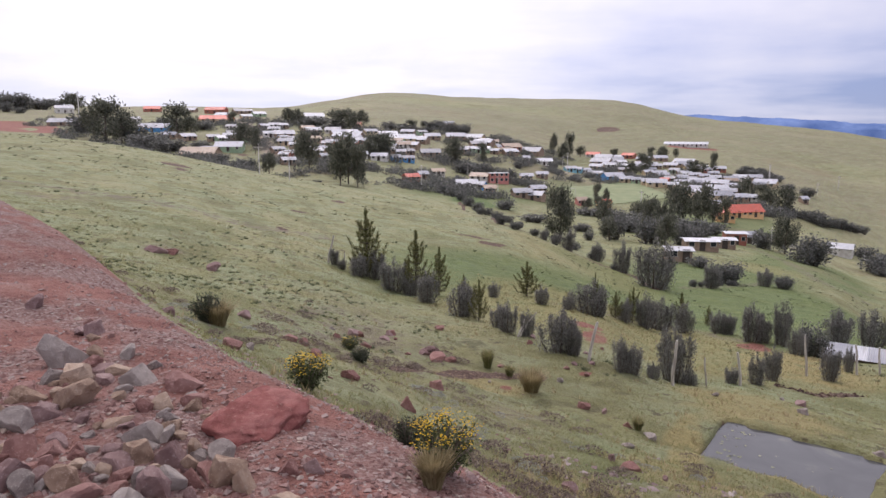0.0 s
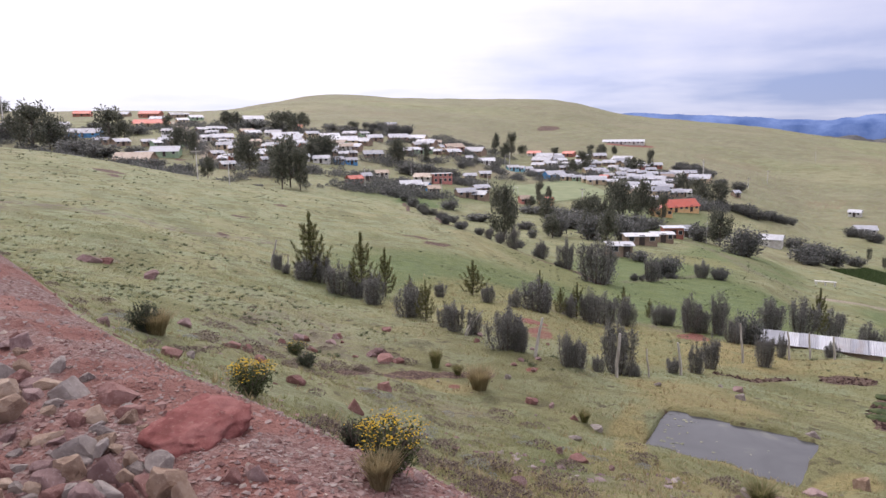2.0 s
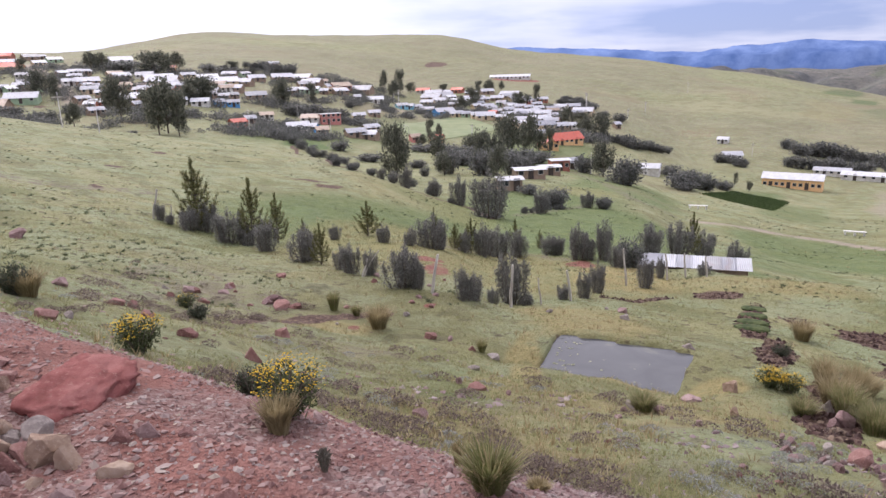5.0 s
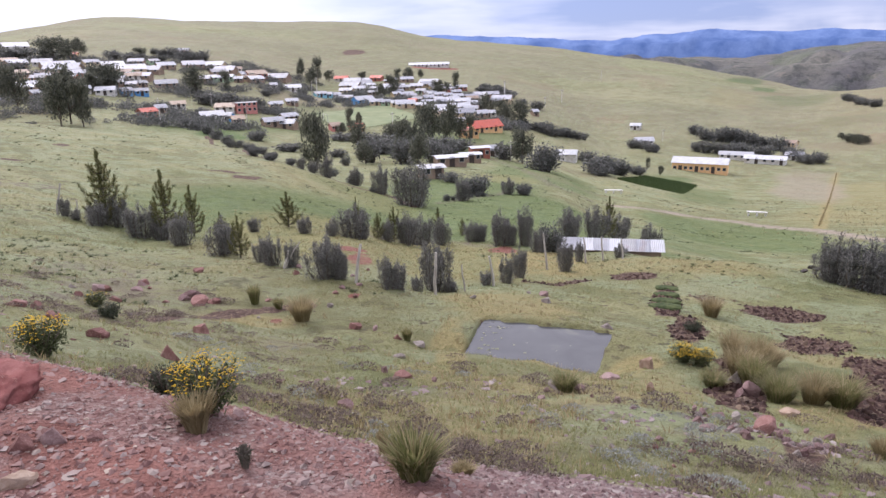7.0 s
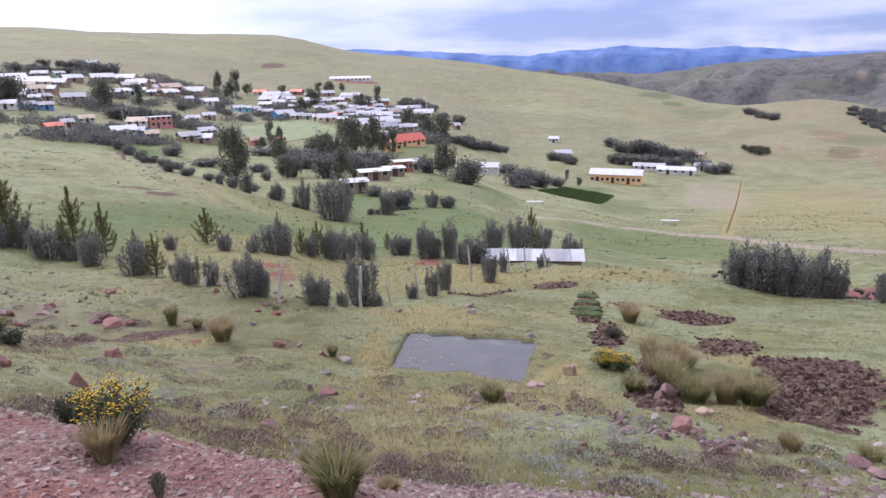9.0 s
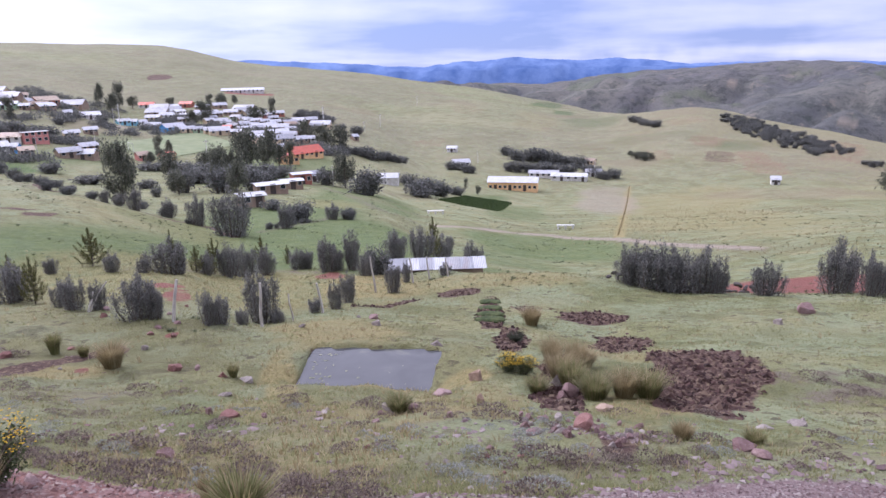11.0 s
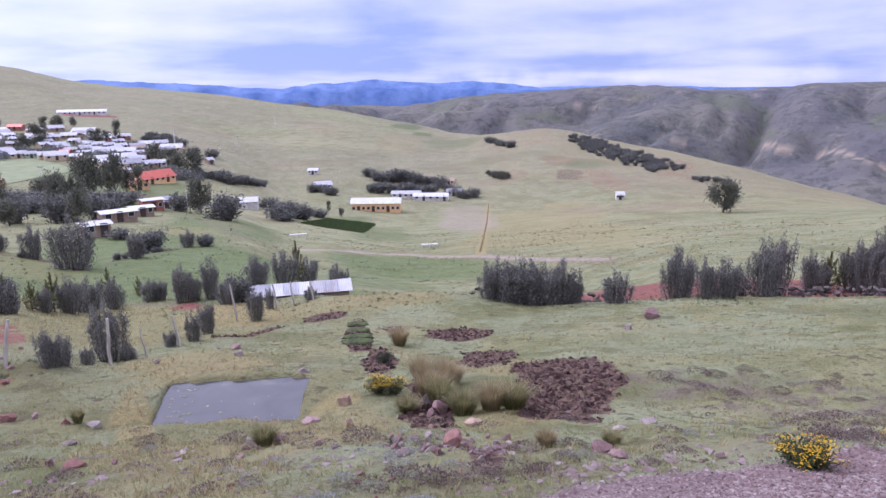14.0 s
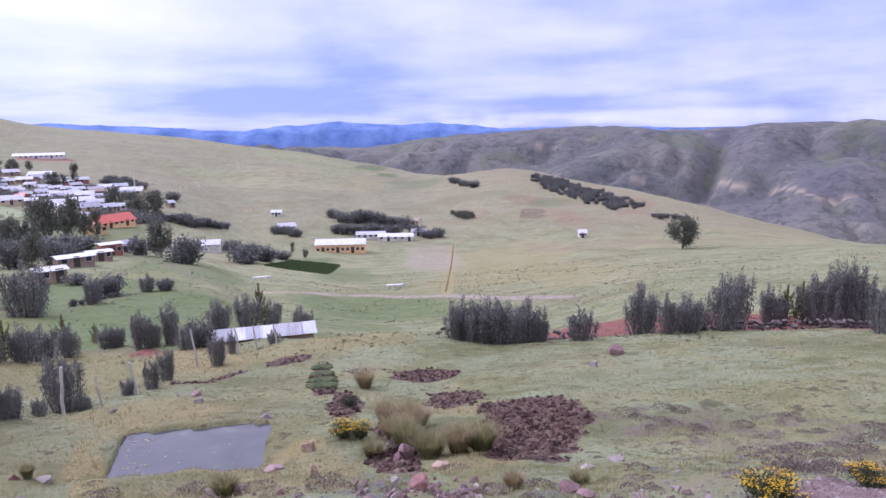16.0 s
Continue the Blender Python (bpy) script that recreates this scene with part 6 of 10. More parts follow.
plant("thicket", 154.9, 342.1, 10.3, 3.6, "broad dark grey-green bush by the houses", "trees of the village", far=True)
plant("thicket", 156.5, 330.5, 12.0, 3.5, "dense dark green bush at a field edge", "trees of the village", far=True)
plant("thicket", 150.0, 300.2, 7.3, 4.1, "dense dark green bush at a field edge", "trees of the village", far=True)
plant("thicket", 156.2, 295.9, 7.3, 4.8, "broad dark grey-green bush by the houses", "trees of the village", far=True)
plant("eucalyptus", 115.6, 261.7, 6.5, 6.8, "dark green tree with an uneven open crown", "trees of the village", far=True)
plant("eucalyptus", 114.5, 246.2, 6.2, 6.4, "tall dark green tree among the village houses", "trees of the village", far=True)
plant("eucalyptus", 112.5, 226.8, 6.9, 8.4, "dark green tree with an uneven open crown", "trees of the village", far=True)
plant("eucalyptus", 111.1, 234.0, 4.7, 6.1, "slender dark green tree beside the houses", "trees of the village", far=True)
plant("thicket", 114.5, 270.8, 9.6, 4.2, "broad dark grey-green bush by the houses", "trees of the village", far=True)
plant("eucalyptus", 100.6, 347.7, 8.2, 8.6, "slender dark green tree beside the houses", "trees of the village", far=True)
plant("eucalyptus", 90.7, 334.1, 6.3, 6.6, "tall dark green tree among the village houses", "trees of the village", far=True)
plant("thicket", 14.3, 262.7, 11.5, 6.2, "broad dark grey-green bush by the houses", "trees of the village", far=True)
plant("thicket", 23.7, 262.1, 10.1, 5.0, "broad dark grey-green bush by the houses", "trees of the village", far=True)
plant("thicket", 7.2, 264.9, 8.7, 5.0, "broad dark grey-green bush by the houses", "trees of the village", far=True)
plant("eucalyptus", 5.2, 288.9, 7.9, 9.6, "dark green tree with an uneven open crown", "trees of the village", far=True)
plant("eucalyptus", 17.0, 301.2, 4.1, 7.1, "slender dark green tree beside the houses", "trees of the village", far=True)
plant("thicket", 2.7, 397.0, 10.8, 7.5, "dense dark green bush at a field edge", "trees of the village", far=True)
plant("thicket", 11.2, 415.4, 13.6, 5.9, "broad dark grey-green bush by the houses", "trees of the village", far=True)
plant("thicket", 50.0, 316.3, 5.2, 4.5, "broad dark grey-green bush by the houses", "trees of the village", far=True)
plant("thicket", 32.3, 298.0, 4.9, 3.4, "dense dark green bush at a field edge", "trees of the village", far=True)
plant("thicket", 2.3, 199.6, 4.4, 1.9, "dense dark green bush at a field edge", "trees of the village", far=True)
plant("eucalyptus", 61.7, 179.4, 6.1, 10.8, "tall dark green tree among the village houses", "trees of the village", far=True)
plant("eucalyptus", 69.0, 182.4, 5.4, 10.2, "dark green tree with an uneven open crown", "trees of the village", far=True)
plant("eucalyptus", 76.7, 187.0, 2.8, 6.7, "slender dark green tree beside the houses", "trees of the village", far=True)
plant("eucalyptus", 100.1, 407.8, 4.6, 4.8, "slender dark green tree beside the houses", "trees of the village", far=True)
plant("thicket", 108.7, 364.6, 8.3, 3.6, "broad dark grey-green bush by the houses", "trees of the village", far=True)
plant("thicket", 118.9, 345.9, 8.0, 3.1, "dense dark green bush at a field edge", "trees of the village", far=True)
plant("thicket", 129.1, 316.7, 7.5, 3.2, "dense dark green bush at a field edge", "trees of the village", far=True)
plant("thicket", 105.1, 275.6, 6.5, 2.8, "dense dark green bush at a field edge", "trees of the village", far=True)
plant("thicket", 94.7, 361.3, 7.3, 3.2, "dense dark green bush at a field edge", "trees of the village", far=True)
plant("thicket", 72.7, 342.1, 5.7, 2.3, "broad dark grey-green bush by the houses", "trees of the village", far=True)
plant("thicket", 88.3, 304.4, 5.2, 2.1, "dense dark green bush at a field edge", "trees of the village", far=True)
plant("thicket", 123.7, 293.0, 7.0, 3.0, "broad dark grey-green bush by the houses", "trees of the village", far=True)
plant("thicket", 47.3, 184.3, 9.4, 3.9, "broad dark grey-green bush by the houses", "trees of the village", far=True)
plant("thicket", 49.9, 170.1, 10.7, 4.9, "broad dark grey-green bush by the houses", "trees of the village", far=True)
plant("thicket", 56.9, 177.2, 9.2, 4.5, "dense dark green bush at a field edge", "trees of the village", far=True)
plant("thicket", 43.5, 198.1, 12.3, 2.8, "broad dark grey-green bush by the houses", "trees of the village", far=True)
plant("thicket", 43.0, 158.8, 10.0, 4.0, "dense dark green bush at a field edge", "trees of the village", far=True)
plant("thicket", 58.3, 162.7, 10.5, 4.2, "dense dark green bush at a field edge", "trees of the village", far=True)
plant("thicket", 64.1, 164.1, 8.7, 3.6, "dense dark green bush at a field edge", "trees of the village", far=True)
plant("thicket", 41.1, 135.3, 6.2, 2.9, "broad dark grey-green bush by the houses", "trees of the village", far=True)
plant("thicket", 32.5, 186.9, 6.3, 2.6, "dense dark green bush at a field edge", "trees of the village", far=True)
plant("eucalyptus", 43.4, 206.7, 2.9, 3.6, "slender dark green tree beside the houses", "trees of the village", far=True)
plant("eucalyptus", 47.2, 208.8, 2.5, 4.0, "slender dark green tree beside the houses", "trees of the village", far=True)
plant("eucalyptus", 51.4, 214.7, 2.6, 3.0, "slender dark green tree beside the houses", "trees of the village", far=True)
plant("eucalyptus", 31.5, 200.0, 3.7, 3.5, "tall dark green tree among the village houses", "trees of the village", far=True)
plant("thicket", 16.4, 179.7, 5.9, 3.1, "dense dark green bush at a field edge", "trees of the village", far=True)
plant("thicket", 21.2, 159.5, 7.1, 2.2, "broad dark grey-green bush by the houses", "trees of the village", far=True)
plant("eucalyptus", 45.2, 144.6, 4.2, 4.2, "slender dark green tree beside the houses", "trees of the village", far=True)
plant("eucalyptus", 31.6, 129.7, 3.7, 4.1, "tall dark green tree among the village houses", "trees of the village", far=True)
plant("thicket", 30.4, 150.3, 5.1, 2.1, "dense dark green bush at a field edge", "trees of the village", far=True)
plant("eucalyptus", 55.3, 194.8, 5.6, 4.2, "tall dark green tree among the village houses", "trees of the village", far=True)
plant("eucalyptus", 19.6, 114.6, 4.8, 8.9, "dark green round-crowned tree above the field wall", "trees of the village")
plant("shrub", 15.9, 85.9, 2.2, 3.1, "dark grey-green upright shrub in the hedge row", "shrubs of the garden hedge")
plant("shrub", 19.7, 86.7, 2.3, 2.6, "dark grey-green upright shrub in the hedge row", "shrubs of the garden hedge")
plant("shrub", 21.0, 79.2, 2.5, 4.0, "dark grey-green upright shrub in the hedge row", "shrubs of the garden hedge")
plant("shrub", 21.8, 69.8, 4.9, 5.5, "large grey-green many-stemmed bush in the pasture", "shrubs of the garden hedge")
plant("shrub", 14.0, 85.3, 1.6, 1.6, "dark grey-green upright shrub in the hedge row", "shrubs of the garden hedge")
plant("shrub", 12.6, 84.8, 1.3, 1.7, "dark grey-green upright shrub in the hedge row", "shrubs of the garden hedge")
plant("thicket", 27.1, 126.9, 2.1, 2.2, "dense dark green bush at a field edge", "trees of the village", far=True)
plant("thicket", 36.1, 95.4, 3.5, 1.8, "broad dark grey-green bush by the houses", "trees of the village", far=True)
plant("shrub", 29.1, 73.2, 2.4, 3.1, "bushy grey-green shrub with upright leafy stems", "shrubs of the garden hedge")
plant("thicket", 33.7, 80.0, 4.0, 3.1, "broad dark grey-green bush by the houses", "shrubs of the garden hedge")
plant("shrub", 38.1, 79.8, 2.3, 2.4, "bushy grey-green shrub with upright leafy stems", "shrubs of the garden hedge")
plant("thicket", 39.8, 79.1, 2.4, 1.9, "broad dark grey-green bush by the houses", "shrubs of the garden hedge")
plant("eucalyptus", 71.8, 142.8, 4.8, 7.2, "slender dark green tree beside the houses", "trees of the village")
plant("thicket", 69.3, 128.2, 7.9, 6.0, "dense dark green bush at a field edge", "trees of the village")
plant("thicket", 69.5, 147.6, 5.9, 4.8, "broad dark grey-green bush by the houses", "trees of the village", far=True)
plant("thicket", 105.7, 170.4, 6.3, 3.5, "dense dark green bush at a field edge", "trees of the village", far=True)
plant("thicket", 94.5, 146.2, 7.8, 5.1, "broad dark grey-green bush by the houses", "trees of the village", far=True)
plant("thicket", 101.8, 148.7, 6.5, 4.9, "broad dark grey-green bush by the houses", "trees of the village")
plant("thicket", 113.9, 157.1, 5.2, 3.0, "dense dark green bush at a field edge", "trees of the village", far=True)
plant("eucalyptus", 127.8, 171.5, 1.4, 2.9, "tall dark green tree among the village houses", "trees of the village", far=True)
plant("eucalyptus", 121.2, 156.9, 1.5, 2.7, "dark green tree with an uneven open crown", "trees of the village", far=True)
plant("thicket", 93.3, 143.3, 6.2, 2.7, "dense dark green bush at a field edge", "trees of the village", far=True)
plant("eucalyptus", 186.7, 73.6, 8.0, 8.6, "lone dark tree with a leaning round crown", "lone trees")
plant("thicket", 6.3, 178.5, 2.4, 1.9, "dense dark green bush at a field edge", "field hedge bushes", far=True)
plant("thicket", 8.7, 160.0, 2.4, 1.9, "dense dark green bush at a field edge", "field hedge bushes", far=True)
plant("thicket", 7.3, 87.7, 1.7, 1.4, "broad dark grey-green bush by the houses", "field hedge bushes")
plant("thicket", 9.0, 83.8, 1.5, 1.2, "dense dark green bush at a field edge", "field hedge bushes")
plant("thicket", 11.4, 85.5, 1.4, 1.1, "broad dark grey-green bush by the houses", "field hedge bushes")
plant("thicket", 19.1, 115.7, 2.0, 1.6, "dense dark green bush at a field edge", "field hedge bushes", far=True)
plant("thicket", 19.7, 101.5, 1.8, 1.4, "broad dark grey-green bush by the houses", "field hedge bushes", far=True)
plant("thicket", 19.3, 87.4, 1.8, 1.4, "broad dark grey-green bush by the houses", "field hedge bushes")
plant("thicket", 20.2, 79.7, 1.0, 0.8, "dense dark green bush at a field edge", "field hedge bushes")
plant("thicket", -0.1, 201.9, 4.0, 3.1, "broad dark grey-green bush by the houses", "field hedge bushes", far=True)
plant("thicket", 2.5, 196.6, 2.8, 2.2, "dense dark green bush at a field edge", "field hedge bushes", far=True)
plant("thicket", 4.8, 186.9, 3.8, 3.0, "broad dark grey-green bush by the houses", "field hedge bushes", far=True)
plant("thicket", 6.5, 175.9, 3.5, 2.7, "dense dark green bush at a field edge", "field hedge bushes", far=True)
plant("thicket", 8.5, 166.8, 3.4, 2.7, "dense dark green bush at a field edge", "field hedge bushes", far=True)
plant("thicket", 10.3, 160.6, 2.7, 2.1, "broad dark grey-green bush by the houses", "field hedge bushes", far=True)
plant("thicket", 7.8, 98.9, 1.9, 1.5, "dense dark green bush at a field edge", "field hedge bushes")
plant("thicket", 9.3, 98.7, 2.0, 1.6, "dense dark green bush at a field edge", "field hedge bushes")
plant("thicket", 10.8, 98.4, 1.5, 1.2, "dense dark green bush at a field edge", "field hedge bushes")
plant("thicket", 115.8, 221.5, 4.3, 3.4, "broad dark grey-green bush by the houses", "field hedge bushes", far=True)
plant("thicket", 117.6, 219.0, 5.5, 4.3, "broad dark grey-green bush by the houses", "field hedge bushes", far=True)
plant("thicket", 118.4, 217.0, 5.9, 4.6, "broad dark grey-green bush by the houses", "field hedge bushes", far=True)
plant("thicket", 118.9, 214.1, 5.7, 4.5, "dense dark green bush at a field edge", "field hedge bushes", far=True)
plant("thicket", 123.1, 216.3, 4.4, 3.5, "dense dark green bush at a field edge", "field hedge bushes", far=True)
plant("thicket", 126.2, 217.6, 5.0, 4.0, "broad dark grey-green bush by the houses", "field hedge bushes", far=True)
plant("thicket", 128.6, 217.5, 4.5, 3.6, "dense dark green bush at a field edge", "field hedge bushes", far=True)
plant("thicket", 131.1, 217.7, 4.2, 3.3, "dense dark green bush at a field edge", "field hedge bushes", far=True)
plant("thicket", 136.8, 222.8, 3.9, 3.1, "dense dark green bush at a field edge", "field hedge bushes", far=True)
plant("thicket", 206.2, 245.1, 6.6, 5.2, "broad dark grey-green bush by the houses", "field hedge bushes", far=True)
plant("thicket", 198.6, 230.7, 7.3, 5.7, "broad dark grey-green bush by the houses", "field hedge bushes", far=True)
plant("thicket", 199.7, 227.3, 5.6, 4.4, "dense dark green bush at a field edge", "field hedge bushes", far=True)
plant("thicket", 205.0, 227.2, 9.0, 7.1, "dense dark green bush at a field edge", "field hedge bushes", far=True)
plant("thicket", 208.0, 225.7, 9.1, 7.2, "dense dark green bush at a field edge", "field hedge bushes", far=True)
plant("thicket", 210.1, 223.8, 8.9, 7.0, "broad dark grey-green bush by the houses", "field hedge bushes", far=True)
plant("thicket", 212.0, 219.2, 7.5, 5.9, "broad dark grey-green bush by the houses", "field hedge bushes", far=True)
plant("thicket", 213.1, 215.8, 6.0, 4.8, "broad dark grey-green bush by the houses", "field hedge bushes", far=True)
plant("thicket", 215.5, 213.8, 6.2, 4.9, "broad dark grey-green bush by the houses", "field hedge bushes", far=True)
plant("thicket", 208.2, 202.0, 7.7, 6.1, "dense dark green bush at a field edge", "field hedge bushes", far=True)
plant("thicket", 173.6, 204.7, 5.6, 4.4, "dense dark green bush at a field edge", "field hedge bushes", far=True)
plant("thicket", 174.8, 201.3, 6.6, 5.2, "dense dark green bush at a field edge", "field hedge bushes", far=True)
plant("thicket", 178.6, 199.3, 6.0, 4.7, "dense dark green bush at a field edge", "field hedge bushes", far=True)
plant("thicket", 185.1, 201.5, 5.4, 4.2, "broad dark grey-green bush by the houses", "field hedge bushes", far=True)
plant("thicket", 183.7, 196.4, 7.1, 5.6, "dense dark green bush at a field edge", "field hedge bushes", far=True)
plant("thicket", 187.2, 195.5, 6.6, 5.2, "broad dark grey-green bush by the houses", "field hedge bushes", far=True)
plant("thicket", 187.7, 190.8, 6.6, 5.2, "dense dark green bush at a field edge", "field hedge bushes", far=True)
plant("thicket", 191.1, 189.8, 6.4, 5.0, "broad dark grey-green bush by the houses", "field hedge bushes", far=True)
plant("thicket", 198.5, 187.2, 5.4, 4.2, "broad dark grey-green bush by the houses", "field hedge bushes", far=True)
plant("thicket", 195.5, 181.2, 6.0, 4.8, "dense dark green bush at a field edge", "field hedge bushes", far=True)
plant("thicket", 193.5, 176.2, 4.3, 3.4, "dense dark green bush at a field edge", "field hedge bushes", far=True)
plant("thicket", 192.8, 172.9, 4.9, 3.8, "dense dark green bush at a field edge", "field hedge bushes", far=True)
plant("thicket", 196.7, 172.4, 5.6, 4.4, "broad dark grey-green bush by the houses", "field hedge bushes", far=True)
plant("thicket", 153.7, 216.1, 4.9, 3.9, "broad dark grey-green bush by the houses", "field hedge bushes", far=True)
plant("thicket", 154.9, 214.4, 4.0, 3.2, "broad dark grey-green bush by the houses", "field hedge bushes", far=True)
plant("thicket", 154.8, 210.6, 4.9, 3.8, "dense dark green bush at a field edge", "field hedge bushes", far=True)
plant("thicket", 152.2, 204.4, 4.8, 3.8, "broad dark grey-green bush by the houses", "field hedge bushes", far=True)
plant("thicket", 152.5, 201.7, 4.3, 3.4, "dense dark green bush at a field edge", "field hedge bushes", far=True)
plant("thicket", 390.1, 327.6, 6.9, 5.4, "broad dark grey-green bush by the houses", "field hedge bushes", far=True)
plant("thicket", 384.3, 319.5, 6.8, 5.3, "dense dark green bush at a field edge", "field hedge bushes", far=True)
plant("thicket", 367.3, 300.4, 6.6, 5.2, "broad dark grey-green bush by the houses", "field hedge bushes", far=True)
plant("thicket", 364.1, 295.7, 5.5, 4.4, "broad dark grey-green bush by the houses", "field hedge bushes", far=True)
plant("thicket", 355.2, 285.3, 5.8, 4.6, "broad dark grey-green bush by the houses", "field hedge bushes", far=True)
plant("thicket", 346.5, 274.3, 5.5, 4.4, "dense dark green bush at a field edge", "field hedge bushes", far=True)
plant("thicket", 347.0, 272.5, 6.5, 5.1, "dense dark green bush at a field edge", "field hedge bushes", far=True)
plant("thicket", 374.2, 247.0, 3.1, 2.4, "dark low scrub bush on the knoll", "field hedge bushes", far=True)
plant("thicket", 399.5, 260.3, 5.3, 4.2, "dark low scrub bush on the knoll", "field hedge bushes", far=True)
plant("thicket", 382.8, 249.4, 3.3, 2.6, "dark low scrub bush on the knoll", "field hedge bushes", far=True)
plant("thicket", 382.3, 246.0, 5.1, 4.0, "dark low scrub bush on the knoll", "field hedge bushes", far=True)
plant("thicket", 383.4, 247.6, 3.4, 2.7, "dark low scrub bush on the knoll", "field hedge bushes", far=True)
plant("thicket", 390.6, 244.4, 4.5, 3.5, "dark low scrub bush on the knoll", "field hedge bushes", far=True)
plant("thicket", 402.5, 252.3, 5.3, 4.2, "dark low scrub bush on the knoll", "field hedge bushes", far=True)
plant("thicket", 371.3, 234.2, 5.0, 4.0, "dark low scrub bush on the knoll", "field hedge bushes", far=True)
plant("thicket", 373.5, 230.5, 4.2, 3.3, "dark low scrub bush on the knoll", "field hedge bushes", far=True)
plant("thicket", 385.3, 236.8, 5.3, 4.2, "dark low scrub bush on the knoll", "field hedge bushes", far=True)
plant("thicket", 390.7, 243.7, 5.1, 4.0, "dark low scrub bush on the knoll", "field hedge bushes", far=True)
plant("thicket", 403.0, 244.1, 4.3, 3.4, "dark low scrub bush on the knoll", "field hedge bushes", far=True)
plant("thicket", 390.6, 238.1, 5.6, 4.4, "dark low scrub bush on the knoll", "field hedge bushes", far=True)
plant("thicket", 385.2, 231.7, 3.9, 3.1, "dark low scrub bush on the knoll", "field hedge bushes", far=True)
plant("thicket", 390.8, 236.0, 4.0, 3.1, "dark low scrub bush on the knoll", "field hedge bushes", far=True)
plant("thicket", 365.3, 219.9, 5.0, 3.9, "dark low scrub bush on the knoll", "field hedge bushes", far=True)
plant("thicket", 373.3, 225.8, 5.5, 4.3, "dark low scrub bush on the knoll", "field hedge bushes", far=True)
plant("thicket", 388.0, 233.0, 3.8, 3.0, "dark low scrub bush on the knoll", "field hedge bushes", far=True)
plant("thicket", 368.5, 215.5, 4.4, 3.5, "dark low scrub bush on the knoll", "field hedge bushes", far=True)
plant("thicket", 364.1, 213.7, 3.7, 2.9, "dark low scrub bush on the knoll", "field hedge bushes", far=True)
plant("thicket", 347.8, 206.3, 4.2, 3.3, "dark low scrub bush on the knoll", "field hedge bushes", far=True)
plant("thicket", 382.8, 219.9, 3.7, 2.9, "dark low scrub bush on the knoll", "field hedge bushes", far=True)
plant("thicket", 388.1, 221.6, 5.3, 4.2, "dark low scrub bush on the knoll", "field hedge bushes", far=True)
plant("thicket", 368.0, 212.7, 4.1, 3.2, "dark low scrub bush on the knoll", "field hedge bushes", far=True)
plant("thicket", 374.4, 212.2, 3.7, 2.9, "dark low scrub bush on the knoll", "field hedge bushes", far=True)
plant("thicket", 367.5, 210.1, 4.5, 3.6, "dark low scrub bush on the knoll", "field hedge bushes", far=True)
plant("thicket", 353.0, 200.6, 4.0, 3.2, "dark low scrub bush on the knoll", "field hedge bushes", far=True)
plant("thicket", 366.3, 206.0, 2.9, 2.3, "dark low scrub bush on the knoll", "field hedge bushes", far=True)
plant("thicket", 370.6, 206.7, 3.5, 2.8, "dark low scrub bush on the knoll", "field hedge bushes", far=True)
plant("thicket", 338.9, 187.4, 4.4, 3.5, "dark low scrub bush on the knoll", "field hedge bushes", far=True)
plant("thicket", 355.4, 194.1, 4.4, 3.4, "dark low scrub bush on the knoll", "field hedge bushes", far=True)
plant("thicket", 351.1, 192.6, 3.8, 3.0, "dark low scrub bush on the knoll", "field hedge bushes", far=True)
plant("thicket", 337.4, 181.7, 3.3, 2.6, "dark low scrub bush on the knoll", "field hedge bushes", far=True)
plant("thicket", 353.4, 194.5, 4.3, 3.4, "dark low scrub bush on the knoll", "field hedge bushes", far=True)
plant("thicket", 335.8, 182.9, 4.8, 3.8, "dark low scrub bush on the knoll", "field hedge bushes", far=True)
plant("thicket", 340.9, 181.9, 2.7, 2.1, "dark low scrub bush on the knoll", "field hedge bushes", far=True)
plant("thicket", 338.5, 182.4, 3.8, 3.0, "dark low scrub bush on the knoll", "field hedge bushes", far=True)
plant("thicket", 363.3, 190.1, 3.3, 2.6, "dark low scrub bush on the knoll", "field hedge bushes", far=True)
plant("thicket", 329.1, 173.6, 3.8, 3.0, "dark low scrub bush on the knoll", "field hedge bushes", far=True)
plant("thicket", 358.5, 187.0, 4.8, 3.8, "dark low scrub bush on the knoll", "field hedge bushes", far=True)
plant("thicket", 330.1, 170.6, 4.0, 3.2, "dark low scrub bush on the knoll", "field hedge bushes", far=True)
plant("thicket", 329.9, 169.2, 4.5, 3.5, "dark low scrub bush on the knoll", "field hedge bushes", far=True)
plant("thicket", 348.4, 179.6, 4.9, 3.8, "dark low scrub bush on the knoll", "field hedge bushes", far=True)
plant("thicket", 322.6, 164.3, 4.1, 3.2, "dark low scrub bush on the knoll", "field hedge bushes", far=True)
plant("thicket", 342.9, 176.1, 2.9, 2.3, "dark low scrub bush on the knoll", "field hedge bushes", far=True)
plant("thicket", 340.9, 170.8, 2.8, 2.2, "dark low scrub bush on the knoll", "field hedge bushes", far=True)
plant("thicket", 328.0, 162.4, 4.2, 3.3, "dark low scrub bush on the knoll", "field hedge bushes", far=True)
plant("thicket", 323.3, 158.9, 3.4, 2.6, "dark low scrub bush on the knoll", "field hedge bushes", far=True)
plant("thicket", 322.5, 157.0, 3.5, 2.8, "dark low scrub bush on the knoll", "field hedge bushes", far=True)
plant("thicket", 317.0, 153.8, 2.8, 2.2, "dark low scrub bush on the knoll", "field hedge bushes", far=True)
plant("thicket", 368.9, 235.6, 4.4, 3.4, "dark low scrub bush on the knoll", "field hedge bushes", far=True)
plant("thicket", 364.3, 230.5, 3.2, 2.5, "dark low scrub bush on the knoll", "field hedge bushes", far=True)
